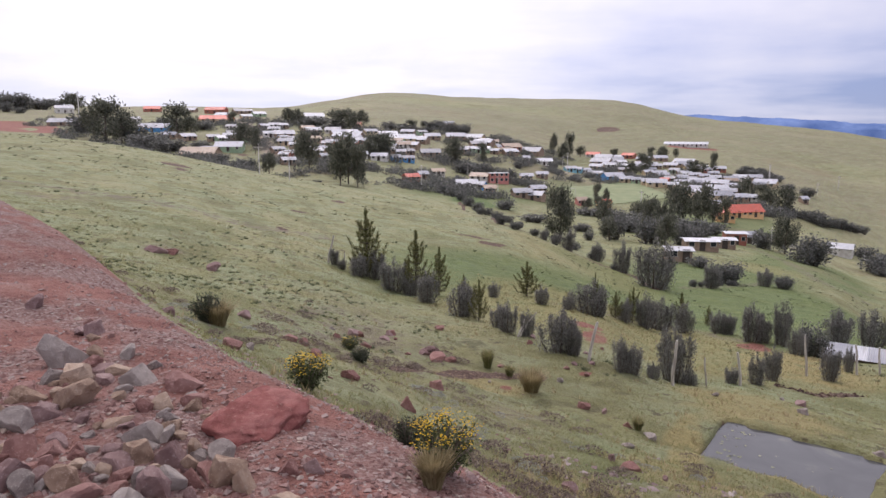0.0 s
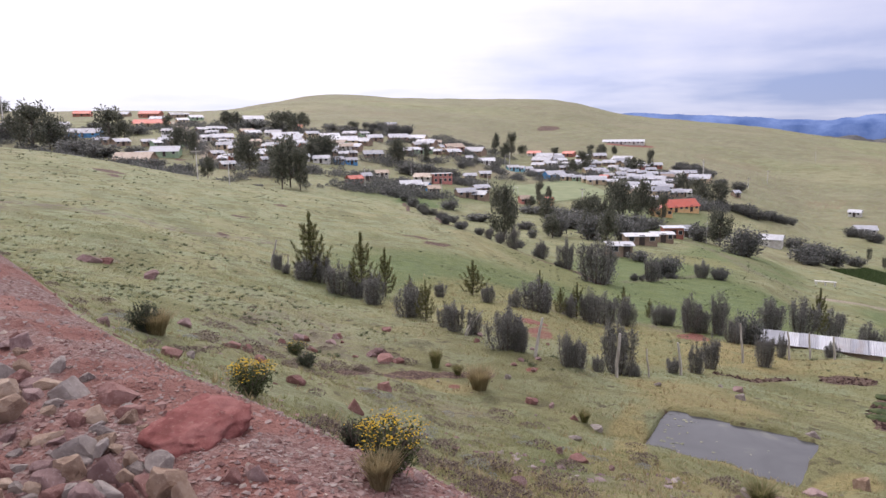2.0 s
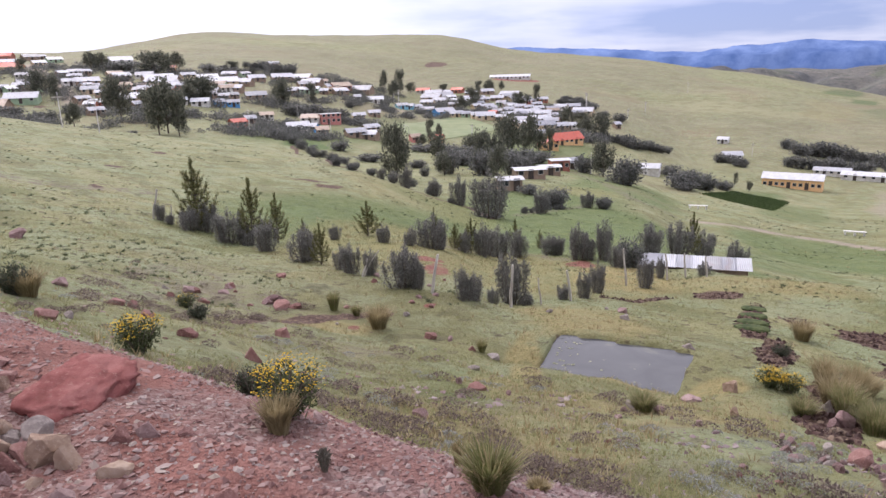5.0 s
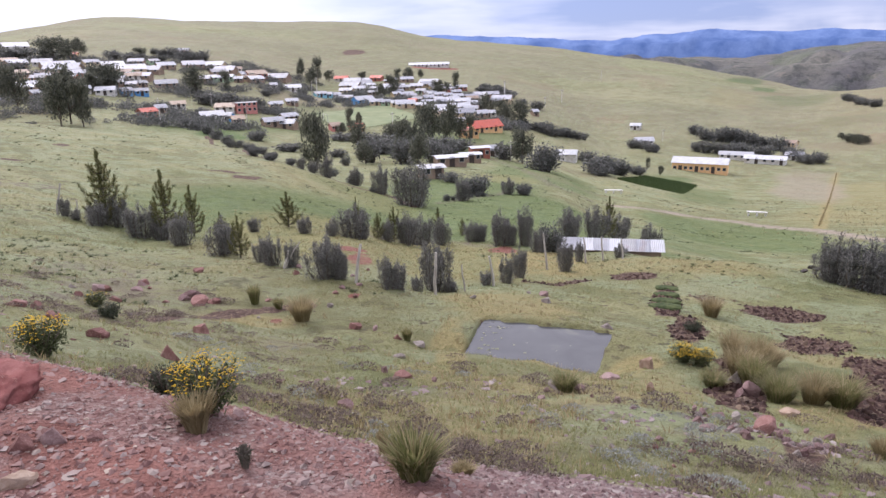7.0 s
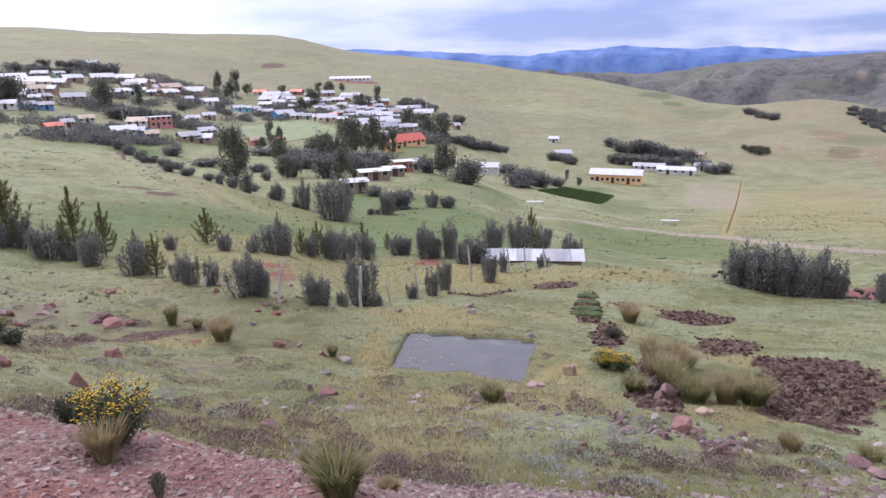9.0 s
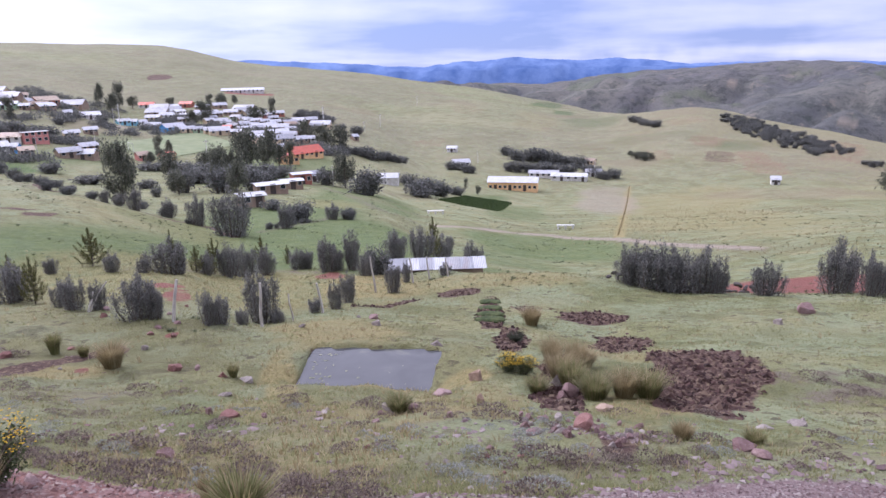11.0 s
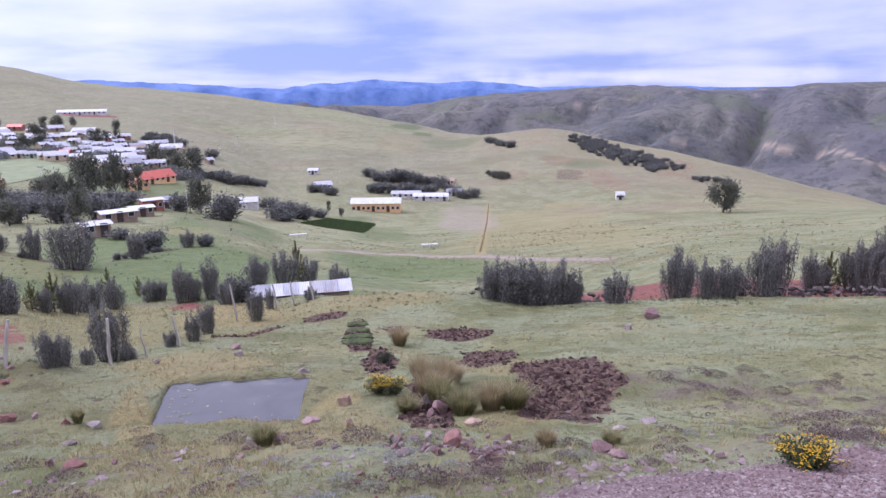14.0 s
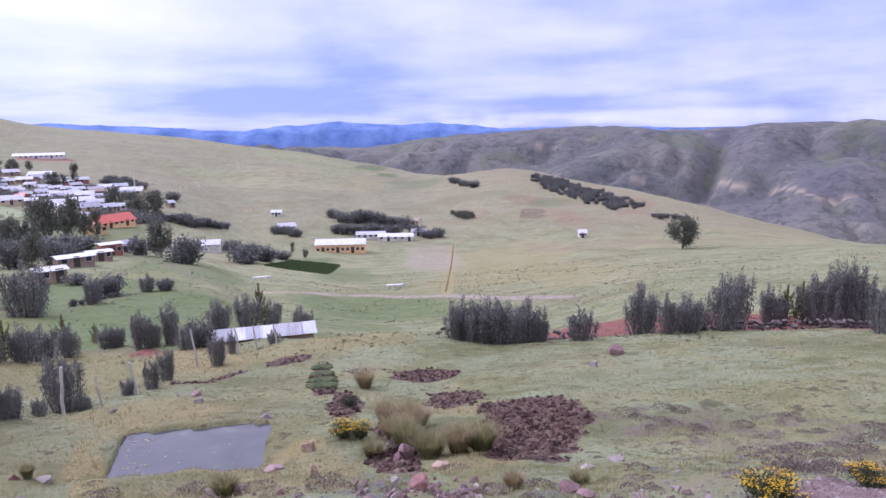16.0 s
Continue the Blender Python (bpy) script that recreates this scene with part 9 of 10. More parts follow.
tuft(10.71, 9.98, 0.57, 0.41, "straw", 9)
tuft(10.21, 9.73, 0.50, 0.66, "straw", 10)
tuft(1.17, 17.35, 0.33, 0.51, "green", 11)
tuft(3.95, 13.17, 0.22, 0.26, "green", 12)
tuft(1.68, 16.62, 0.26, 0.27, "green", 13)
tuft(-0.05, 3.23, 0.15, 0.20, "straw", 14)
tuft(8.42, 9.01, 0.45, 0.26, "green", 15)
tuft(0.78, 2.92, 0.04, 0.15, "straw", 16)
tuft(-0.02, 3.45, 0.13, 0.16, "straw", 17)
tuft(4.31, 7.20, 0.31, 0.24, "green", 19)
tuft(7.37, 4.05, 0.23, 0.19, "green", 20)
tuft(-3.63, 10.76, 0.48, 0.40, "straw", 21)
tuft(1.09, 2.65, 0.08, 0.07, "straw", 22)
tuft(10.1, 7.97, 0.50, 0.40, "straw", 24)
tuft(5.71, 3.90, 0.19, 0.20, "straw", 25)
flower_bush(-1.37, 6.65, 0.50, 0.33, 1, 1.0, "herb")
flower_bush(0.01, 3.47, 0.36, 0.26, 2, 1.0, "herb")
flower_bush(-2.21, 15.79, 0.49, 0.30, 3, 0.4, "herb")
flower_bush(-3.75, 10.65, 0.55, 0.46, 4, 0.0, "dark_herb", label="dark grey-green bush with few yellow buds")
flower_bush(6.33, 1.55, 0.58, 0.14, 5, 1.3, "herb")
flower_bush(7.49, 0.99, 0.40, 0.15, 6, 1.3, "herb")
flower_bush(9.08, 10.57, 0.62, 0.35, 7, 1.3, "herb")
flower_bush(9.24, 10.26, 0.49, 0.37, 8, 1.3, "herb")
flower_bush(-0.14, 4.09, 0.22, 0.18, 9, 0.0, "dark_herb")
flower_bush(-0.22, 3.99, 0.18, 0.15, 10, 0.0, "dark_herb")
flower_bush(11.21, 12.83, 0.45, 0.30, 11, 0.0, "dark_herb")
flower_bush(-1.66, 13.52, 0.47, 0.24, 12, 0.0, "dark_herb")
flower_bush(0.14, 2.76, 0.08, 0.07, 13, 0.0, "dark_herb")


# ---------------------------------------------------------------- far blue range
def far_range():
    s = Shader("haze_painted_range", 1.0)
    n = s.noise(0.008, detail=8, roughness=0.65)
    # blue of the distance haze put into the colour
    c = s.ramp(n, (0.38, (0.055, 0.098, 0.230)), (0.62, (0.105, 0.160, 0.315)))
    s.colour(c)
    # slight glow added for the hazy air in front; nothing here gives light
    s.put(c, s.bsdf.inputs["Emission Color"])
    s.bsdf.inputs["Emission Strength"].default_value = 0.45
    az = np.radians(np.arange(-70, 126, 0.25))
    deg = np.degrees(az)
    crest = np.interp(deg, (-70, -10, 14, 20, 25, 30, 33, 36.5, 40.5, 43.5, 46, 49, 51, 54, 60, 66, 72, 90, 126), (-0.6, -0.5, 0.75, 0.9, 0.68, 0.32, 0.15, 0.5, 0.78, 0.55, 0.42, 0.58, 0.35, 0.05, 0.0, -0.1, -0.4, -0.6, -0.6))
    crest += 0.05 * bumps(deg / 1.9, deg * 0, 31) + 0.05 * bumps(deg / 0.8, deg * 0, 32) + 0.03 * bumps(deg / 0.35, deg * 0, 33)
    co, faces = [], []
    rows = ((4300, -4.0), (4360, -1.5), (4420, -0.2), (4480, 0.55), (4560, 1.0), (4640, 0.3), (4700, -4.0))
    for k, (r, f) in enumerate(rows):
        el = np.where(f < 0, f, crest * f)
        el = np.where(np.abs(f - 1) < 1e-6, crest, np.where(f > 0, crest * f - (1 - f) * 0.6, f))
        fold = 40 * bumps(deg / 1.7 + k * 0.35, deg * 0 + k, 34)
        rr = r + (fold if 0 < k < 6 else 0)
        co += list(np.stack([rr * np.sin(az), rr * np.cos(az), EYE + rr * np.tan(np.radians(el))], 1))
    n = len(az)
    for k in range(len(rows) - 1):
        faces += [(k * n + i, k * n + i + 1, (k + 1) * n + i + 1, (k + 1) * n + i) for i in range(n - 1)]
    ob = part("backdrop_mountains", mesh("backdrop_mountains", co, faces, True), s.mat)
    tagged(ob, "distant mountain range under low cloud, painted haze blue", "mountains", kind="structure")


far_range()


# ---------------------------------------------------------------- pond
def pond():
    root_co, faces = [], []
    n = 96
    for ring in (0.0, 0.5, 1.14):
        for i in range(n):
            a = 2 * math.pi * i / n
            ca, sa = math.cos(a), math.sin(a)
            q = ring / float(pond_inside(POND_C[0] + ca, POND_C[1] + sa))
            root_co.append((POND_C[0] + ca * q, POND_C[1] + sa * q, POND_Z))
    for k in range(2):
        faces += [(k * n + i, k * n + (i + 1) % n, (k + 1) * n + (i + 1) % n, (k + 1) * n + i) for i in range(n)]
    ob = part("water", mesh("water", root_co, faces), WATER)
    tagged(ob, "small still pond of murky grey water", "pond", kind="structure")
    # floating scum near the left end
    rng = np.random.default_rng(71)
    co, fs = [], []
    a, b, c, d = POND_CORNERS
    for _ in range(46):
        u, v = (rng.uniform(0.03, 0.22), rng.uniform(0.1, 0.9)) if rng.uniform() < 0.7 else (rng.uniform(0.2, 0.95), rng.uniform(0.1, 0.92))
        x, y = (a * (1 - u) + b * u) * (1 - v) + (d * (1 - u) + c * u) * v
        r, k = rng.uniform(0.010, 0.045), len(co)
        co += [(x + r * math.cos(t) * rng.uniform(0.6, 1.3), y + r * math.sin(t) * rng.uniform(0.6, 1.3), POND_Z + 0.004) for t in np.arange(7) * 0.898]
        fs.append(tuple(range(k, k + 7)))
    tagged(part("pond_scum", mesh("pond_scum", co, fs), plain("scum", (0.17, 0.18, 0.12), (0.26, 0.26, 0.19))), "pale green scum floating on the pond", "scum", kind="stuff")


pond()


# ---------------------------------------------------------------- sheet-roofed shed behind the garden
def garden_shed(x0, y0, x1, y1):
    """A long low shed; its mono-pitch roof of separate sheets falls towards the road."""
    root = new("shed")
    length = math.hypot(x1 - x0, y1 - y0)
    d, hb, hf = 0.85, 0.90, 0.66
    bm = bmesh.new()
    outline = [(-d / 2, -1.0), (d / 2, -0.9), (d / 2, hb), (-d / 2, hf)]
    a = [bm.verts.new((0, p, z)) for p, z in outline]
    b = [bm.verts.new((length, p, z)) for p, z in outline]
    bm.faces.new(a[::-1]), bm.faces.new(b)
    for i in range(4):
        j = (i + 1) % 4
        bm.faces.new((a[i], a[j], b[j], b[i]))
    bmesh.ops.recalc_face_normals(bm, faces=bm.faces)
    part("wall", bm, WALL["adobe"], root)
    n = 8
    mats = [ROOF["tin"], ROOF["tin"], ROOF["white"], ROOF["tin"], ROOF["white"], ROOF["grey"], ROOF["tin"], ROOF["white"]]
    for k in range(n):
        w = (length + 0.3) / n
        bm = bmesh.new()
        waves = 24
        rows = []
        for e, z in ((-d / 2 - 0.25, hf - 0.08), (d / 2 + 0.15, hb + 0.08)):
            rows.append([bm.verts.new((-0.15 + w * k + (w + 0.05) * i / waves, e, z + 0.04 + 0.018 * math.cos(i * 2.1) + 0.008 * (k % 2))) for i in range(waves + 1)])
        for i in range(waves):
            bm.faces.new((rows[0][i], rows[0][i + 1], rows[1][i + 1], rows[1][i]))
        sheet = part("roof_sheet", bm, mats[k], root)
        sheet.data.materials[0] = mats[k]
    root.matrix_basis = Matrix.Translation((x0, y0, min(gz(x0, y0), gz(x1, y1)) + 0.05)) @ pose(0, 0, 0, 0, 0, math.degrees(math.atan2(y1 - y0, x1 - x0)))
    tagged(root, "long low adobe shed with pale corrugated roof sheets", "shed")


garden_shed(19.7, 34.7, 24.7, 31.5)


# ---------------------------------------------------------------- stepped sods
def sod_steps(x, y):
    rng = np.random.default_rng(5)
    az = math.atan2(x, y)
    for k in range(4):
        r = math.hypot(x, y) + (k - 1.5) * 1.5
        cx, cy = r * math.sin(az), r * math.cos(az)
        bm = bmesh.new()
        bmesh.ops.create_icosphere(bm, subdivisions=3, radius=1)
        for v in bm.verts:
            p = np.sign(np.array(v.co)) * np.abs(np.array(v.co)) ** 0.75
            p = p * (1 + 0.05 * rng.normal())
            v.co = (p[0] * (0.52 - 0.03 * k), p[1] * 0.24, p[2] * 0.09)
        ob = part("sod", bm, SOD)
        ob.matrix_basis = Matrix.Translation((cx, cy, gz(cx, cy) + 0.03)) @ pose(0, 0, 0, 0, 0, -math.degrees(az) + rng.normal() * 4)
        tagged(ob, "dark green mossy sod block laid in a row", "sod", "row of sod blocks")


sod_steps(15.2, 18.9)


# ---------------------------------------------------------------- dry-stone wall behind the crest
def stone_wall(points, height, seed):
    rng = np.random.default_rng(seed)
    root = new("stone_wall")
    shapes = []
    for k in range(6):
        me = rock_mesh("stone", 70 + k, 2, (0.62, 0.5, 0.5), 6)
        me.materials.append(ROCK_WALL)
        shapes.append(me)
    for (x0, y0), (x1, y1) in zip(points, points[1:]):
        run = math.hypot(x1 - x0, y1 - y0)
        n = int(run / 0.26)
        for i in range(n):
            for level in range(2):
                f = (i + 0.5 * level + rng.uniform(-0.2, 0.2)) / n
                x, y = x0 + (x1 - x0) * f + rng.normal() * 0.05, y0 + (y1 - y0) * f + rng.normal() * 0.05
                s = rng.uniform(0.24, 0.40)
                ob = new("stone", shapes[int(rng.integers(6))])
                ob.parent = root
                ob.matrix_basis = Matrix.Translation((x, y, gz(x, y) + height * (0.18 + 0.36 * level) + rng.normal() * 0.04)) @ pose(0, 0, 0, *rng.uniform(-25, 25, 2), rng.uniform(0, 360)) @ Matrix.Diagonal((s, s * 0.8, s * 0.75, 1))
    tagged(root, "low dark dry-stone wall overgrown at its foot", "stone wall")


stone_wall(((25.5, 22.2), (26.4, 19.9), (27.7, 18.0), (30.5, 16.2)), 0.7, 3)
stone_wall(((33.6, 13.6), (36.5, 10.5), (39.4, 6.9), (41.4, 2.9)), 0.8, 4)


# ---------------------------------------------------------------- spoil on the shoulder
def spoil_rocks():
    rng = np.random.default_rng(17)
    for k in range(330):
        a, r = -42 + 62 * rng.uniform() ** 1.5, 2.3 + 5.5 * rng.uniform() ** 1.6
        if k >= 90:                 # the heap beside the red lump
            a, r = rng.uniform(-39, -14), rng.uniform(2.5, 5.0)
            if r > 3.1 and a > -20 or r > 4.2 and a > -26:
                continue
        x, y = r * math.sin(radians(a)), r * math.cos(radians(a))
        if edge_distance(x, y) > 0.35 or math.hypot(x + 0.98, y - 3.7) < 0.42:
            continue
        s = 0.05 + 0.15 * rng.uniform() ** 2.0 * (1.3 if a < -10 else 0.6)
        if s < 0.082:
            continue
        kind = ("red", "grey", "tan", "purple")[int(rng.choice(4, p=(0.20, 0.32, 0.27, 0.21)))]
        rock(x, y, s, s * rng.uniform(0.5, 0.8), kind, float(rng.uniform(0, 180)), int(rng.integers(6)), group="broken rock on the road shoulder", tilt=float(rng.uniform(-30, 30)),
             label={"red": "small dull red stone on the gravel shoulder", "grey": "small grey angular stone on the gravel shoulder", "tan": "small tan angular stone on the gravel shoulder",
                    "purple": "small purple-grey stone on the gravel shoulder"}[kind], sink=0.42)


spoil_rocks()


def earth_clod(x, y, width, depth, height, turn):
    """A great lump of packed red earth, rounded above, crumbling at its foot."""
    bm = bmesh.new()
    bmesh.ops.create_icosphere(bm, subdivisions=5, radius=1)
    p = np.array([v.co for v in bm.verts])
    p = np.sign(p) * np.abs(p) ** 0.72
    a, b, c = p[:, 0] * 2.2, p[:, 1] * 2.2, p[:, 2] * 2.2
    swell = 0.13 * bumps(a + c, b - c, 81) + 0.07 * bumps(2.3 * a - c, 2.3 * b + 2 * c, 82) + 0.035 * bumps(6 * a + 3 * c, 6 * b - 4 * c, 83) + 0.012 * bumps(14 * a + 5 * c, 14 * b + 9 * c, 84)
    p = p * (1 + swell)[:, None]
    p[:, 2] -= 0.25 * p[:, 0]
    for v, q in zip(bm.verts, p):
        v.co = (q[0] * width / 2, q[1] * depth / 2, q[2] * height)
    for f in bm.faces:
        f.smooth = True
    s = Shader("packed_red_earth", 0.95)
    v = s.local()
    c = s.ramp(s.noise(5.0, v, detail=7, roughness=0.65), (0.36, (0.170, 0.056, 0.050)), (0.50, (0.238, 0.084, 0.076)), (0.66, (0.300, 0.130, 0.118)))
    c = s.mix(s.math("MULTIPLY", s.step(s.noise(34.0, v, detail=4, roughness=0.7), 0.56, 0.70), 0.6), c, (0.37, 0.215, 0.185))
    s.colour(s.mix(s.math("MULTIPLY", s.step(s.noise(11.0, v, detail=5, stretch=(0.5, 0.5, 2.0)), 0.56, 0.66), 0.5), c, (0.150, 0.050, 0.042)))
    s.bump(s.noise(26.0, v, detail=7, roughness=0.7), 0.7, 0.03)
    ob = part("earth_clod", bm, s.mat)
    ob.matrix_basis = Matrix.Translation((x, y, gz(x, y) - 0.02)) @ pose(0, 0, 0, 0, 0, turn)
    tagged(ob, "great rounded lump of packed red earth on the shoulder", "earth clod")


earth_clod(-1.04, 3.70, 0.40, 0.66, 0.11, -20)


def scatter(name, xs, ys, template, faces, sizes, rng, material, label, category, lift=0.0):
    """Many small alike pieces, turned at random, joined into one sheet of stuff."""
    n = len(xs)
    zs = ground(xs, ys) + lift
    a = rng.uniform(0, 6.283, n)
    c, s = np.cos(a)[:, None], np.sin(a)[:, None]
    pick = rng.integers(0, len(template), n)
    t = template[pick] * sizes[:, None, None]
    co = np.stack([c * t[:, :, 0] - s * t[:, :, 1] + xs[:, None], s * t[:, :, 0] + c * t[:, :, 1] + ys[:, None], t[:, :, 2] + zs[:, None]], -1)
    m = template.shape[1]
    f = (np.arange(n)[:, None, None] * m + np.array(faces)[None]).reshape(-1, len(faces[0]))
    ob = part(name, mesh(name, co.reshape(-1, 3), f), material)
    return tagged(ob, label, category, kind="stuff")


def chips():
    """Gravel: small faceted stones."""
    rng = np.random.default_rng(23)
    base = np.array([(1, 0, 0), (-1, 0, 0), (0, 1, 0), (0, -1, 0), (0, 0, 0.5), (0, 0, -0.6)], float)
    faces = [(0, 2, 4), (2, 1, 4), (1, 3, 4), (3, 0, 4), (2, 0, 5), (1, 2, 5), (3, 1, 5), (0, 3, 5)]
    temp = np.stack([base * rng.uniform(0.55, 1.15, (6, 1)) + rng.normal(size=(6, 3)) * 0.18 for _ in range(24)])
    s = Shader("gravel_chips", 0.85)
    red_chip = s.ramp(s.island(), (0.0, (0.150, 0.078, 0.070)), (0.35, (0.235, 0.135, 0.122)), (0.65, (0.255, 0.175, 0.160)), (0.90, (0.285, 0.235, 0.22)), (1.0, (0.36, 0.29, 0.24)))
    mauve_chip = s.ramp(s.island(), (0.0, (0.105, 0.072, 0.075)), (0.40, (0.180, 0.136, 0.138)), (0.75, (0.235, 0.190, 0.188)), (1.0, (0.32, 0.28, 0.265)))
    s.colour(s.mix(s.math("MULTIPLY", s.along_x(-0.5, 2.6), 0.85), red_chip, mauve_chip))
    n = 90000
    a, r = rng.uniform(-44, 92, n), 0.3 + 15.6 * rng.uniform(0, 1, n) ** 1.5
    x, y = r * np.sin(np.radians(a)), r * np.cos(np.radians(a))
    e = shoulder_distance(x, y)
    keep = (e < 0.2 + 0.5 * rng.uniform(0, 1, n) ** 2) & (bumps(x * 1.3, y * 1.3, 41) > -0.75) & (rng.uniform(0, 1, n) > 0.75 * smooth(-x, 1.5, 3.5) * smooth(y, 3.8, 5.2))
    x, y = x[keep], y[keep]
    size = 0.006 + 0.020 * rng.uniform(0, 1, len(x)) ** 3
    a2, r2 = rng.uniform(42, 92, 34000), rng.uniform(3.5, 9.5, 34000)
    x2, y2 = r2 * np.sin(np.radians(a2)), r2 * np.cos(np.radians(a2))
    keep = shoulder_distance(x2, y2) < 0.1 + 0.5 * rng.uniform(0, 1, len(x2)) ** 2
    x, y, size = np.r_[x, x2[keep]], np.r_[y, y2[keep]], np.r_[size, 0.005 + 0.017 * rng.uniform(0, 1, int(keep.sum())) ** 3]
    m = 15000
    b, q = rng.uniform(-180, 180, m), 0.2 + 5.0 * rng.uniform(0, 1, m) ** 0.8
    bx, by = q * np.sin(np.radians(b)), q * np.cos(np.radians(b))
    out = (edge_distance(bx, by) < -0.2) & ((q < 1.9) | (b < -44) | (b > 92))
    x, y, size = np.r_[x, bx[out]], np.r_[y, by[out]], np.r_[size, 0.006 + 0.018 * rng.uniform(0, 1, int(out.sum())) ** 3]
    scatter("gravel", x, y, temp, faces, size, rng, s.mat, "crushed red and grey gravel on the road shoulder", "gravel", 0.003)
    # broken rubble among the rocks
    n = 15000
    a, r = -44 + 70 * rng.uniform(0, 1, n) ** 1.3, 2.2 + 7.0 * rng.uniform(0, 1, n) ** 1.5
    x, y = r * np.sin(np.radians(a)), r * np.cos(np.radians(a))
    keep = (edge_distance(x, y) < 0.0) & (bumps(x * 0.9, y * 0.9, 46) > -0.2) & (rng.uniform(0, 1, n) < 1 - 0.8 * smooth(a, -14, 0))
    x, y = x[keep], y[keep]
    scatter("rubble", x, y, temp, faces, 0.009 + 0.034 * rng.uniform(0, 1, len(x)) ** 2.6, rng, s.mat, "broken red, grey and tan rubble on the road shoulder", "rubble", -0.004)
    # small heaps of picked stones
    x, y = [], []
    for hx, hy, n, spread in ((5.58, 4.44, 110, 0.50), (4.86, 2.88, 50, 0.45), (5.94, 2.50, 45, 0.35), (3.72, 5.54, 50, 0.60), (3.04, 7.45, 40, 0.60), (1.57, 7.72, 40, 0.60)):
        x += list(hx + rng.normal(size=n) * spread)
        y += list(hy + rng.normal(size=n) * spread * 0.6)
    x, y = np.array(x), np.array(y)
    scatter("stone_heaps", x, y, temp * (1, 1, 0.7), faces, 0.018 + 0.050 * rng.uniform(0, 1, len(x)) ** 2, rng, s.mat, "loose heaps of small purple and grey stones", "stones", 0.01)
    # stones thinly strewn over the bank
    n = 9000
    a, r = rng.uniform(-36, 90, n), 3 + 16 * rng.uniform(0, 1, n) ** 1.3
    x, y = r * np.sin(np.radians(a)), r * np.cos(np.radians(a))
    e = shoulder_distance(x, y)
    keep = (e > 0.1) & (rng.uniform(0, 1, n) < np.exp(-e / 5.0) * (0.35 + 0.65 * (bumps(x * 0.6, y * 0.6, 47) > 0.1))) & (pond_inside(x, y) > 1.2)
    x, y = x[keep], y[keep]
    scatter("bank_stones", x, y, temp, faces, 0.012 + 0.045 * rng.uniform(0, 1, len(x)) ** 3, rng, s.mat, "small red and grey stones strewn over the bank", "stones", -0.004)


chips()


def heath_and_turf():
    rng = np.random.default_rng(29)
    # dwarf shrubs: clumps of short twigs
    n_leaf = 230
    temps = []
    for _ in range(10):
        q, t = np.sqrt(rng.uniform(0, 1, n_leaf)), rng.uniform(0, 6.283, n_leaf)
        p = np.stack([q * np.cos(t), q * np.sin(t), 0.42 * (1 - q ** 2) * rng.uniform(0.3, 1.0, n_leaf)], 1) * (*rng.uniform(0.6, 1.0, 2), 1)
        w = rng.normal(size=(n_leaf, 3)) * (0.8, 0.8, 0.5) + (0, 0, 0.7) + p * (0.9, 0.9, 0)
        w /= np.linalg.norm(w, axis=1, keepdims=True)
        side = np.cross(w, rng.normal(size=(n_leaf, 3)))
        side /= np.linalg.norm(side, axis=1, keepdims=True)
        temps.append(np.stack([p - side * 0.030, p + side * 0.030, p + w * 0.14], 1).reshape(-1, 3))
    temps = np.array(temps)
    faces = (np.arange(n_leaf)[:, None] * 3 + [0, 1, 2]).tolist()
    n = 20000
    a, r = rng.uniform(-38, 92, n), 3.2 + 24 * rng.uniform(0, 1, n) ** 1.2
    x, y = r * np.sin(np.radians(a)), r * np.cos(np.radians(a))
    e = shoulder_distance(x, y)
    want = np.maximum(cover("heath", x, y) * 0.8, 0.9 * smooth(e, 0.1, 0.6) * (1 - smooth(e + 1.2 * bumps(x * 0.5, y * 0.5, 26), 1.6, 4.2)))
    keep = (rng.uniform(0, 1, n) < want * (bumps(x * 1.9, y * 1.9, 43) > 0.30) * 0.18) & (e > 0.1) & (pond_inside(x, y) > 1.25)
    x, y = x[keep], y[keep]
    scatter("heath", x, y, temps, faces, rng.uniform(0.08, 0.24, len(x)), rng, HEATH, "brown and purple dwarf shrubs on the bank", "dwarf shrubs")
    # larger dark mounds, apart from one another, with grass between
    n = 4200
    a, r = rng.uniform(-30, 90, n), 4.5 + 15 * rng.uniform(0, 1, n)
    x, y = r * np.sin(np.radians(a)), r * np.cos(np.radians(a))
    e = shoulder_distance(x, y)
    want = cover("heath", x, y) * (bumps(x * 0.8, y * 0.8, 71) > 0.0) + 0.04 * (e < 8)
    keep = (rng.uniform(0, 1, n) < want * 0.45) & (e > 0.5) & (pond_inside(x, y) > 1.5)
    x, y = x[keep], y[keep]
    scatter("heath_mounds", x, y, temps * (1.0, 1.0, 0.85), faces, 0.12 + 0.24 * rng.uniform(0, 1, len(x)) ** 1.5, rng, HEATH, "low dark purple-brown heath mounds on the bank", "dwarf shrubs")
    # pale silver-leaved herbs in small clumps
    silver = leaf_material("silver_herb_leaves", (0.17, 0.18, 0.16), (0.29, 0.30, 0.28), (0.44, 0.45, 0.43))
    n = 900
    a, r = rng.uniform(-22, 86, n), 4.0 + 10 * rng.uniform(0, 1, n)
    x, y = r * np.sin(np.radians(a)), r * np.cos(np.radians(a))
    e = shoulder_distance(x, y)
    keep = (e > 0.3) & (e < 6.0) & (bumps(x * 0.9, y * 0.9, 73) > 0.25) & (rng.uniform(0, 1, n) < 0.55) & (pond_inside(x, y) > 1.3)
    x, y = x[keep], y[keep]
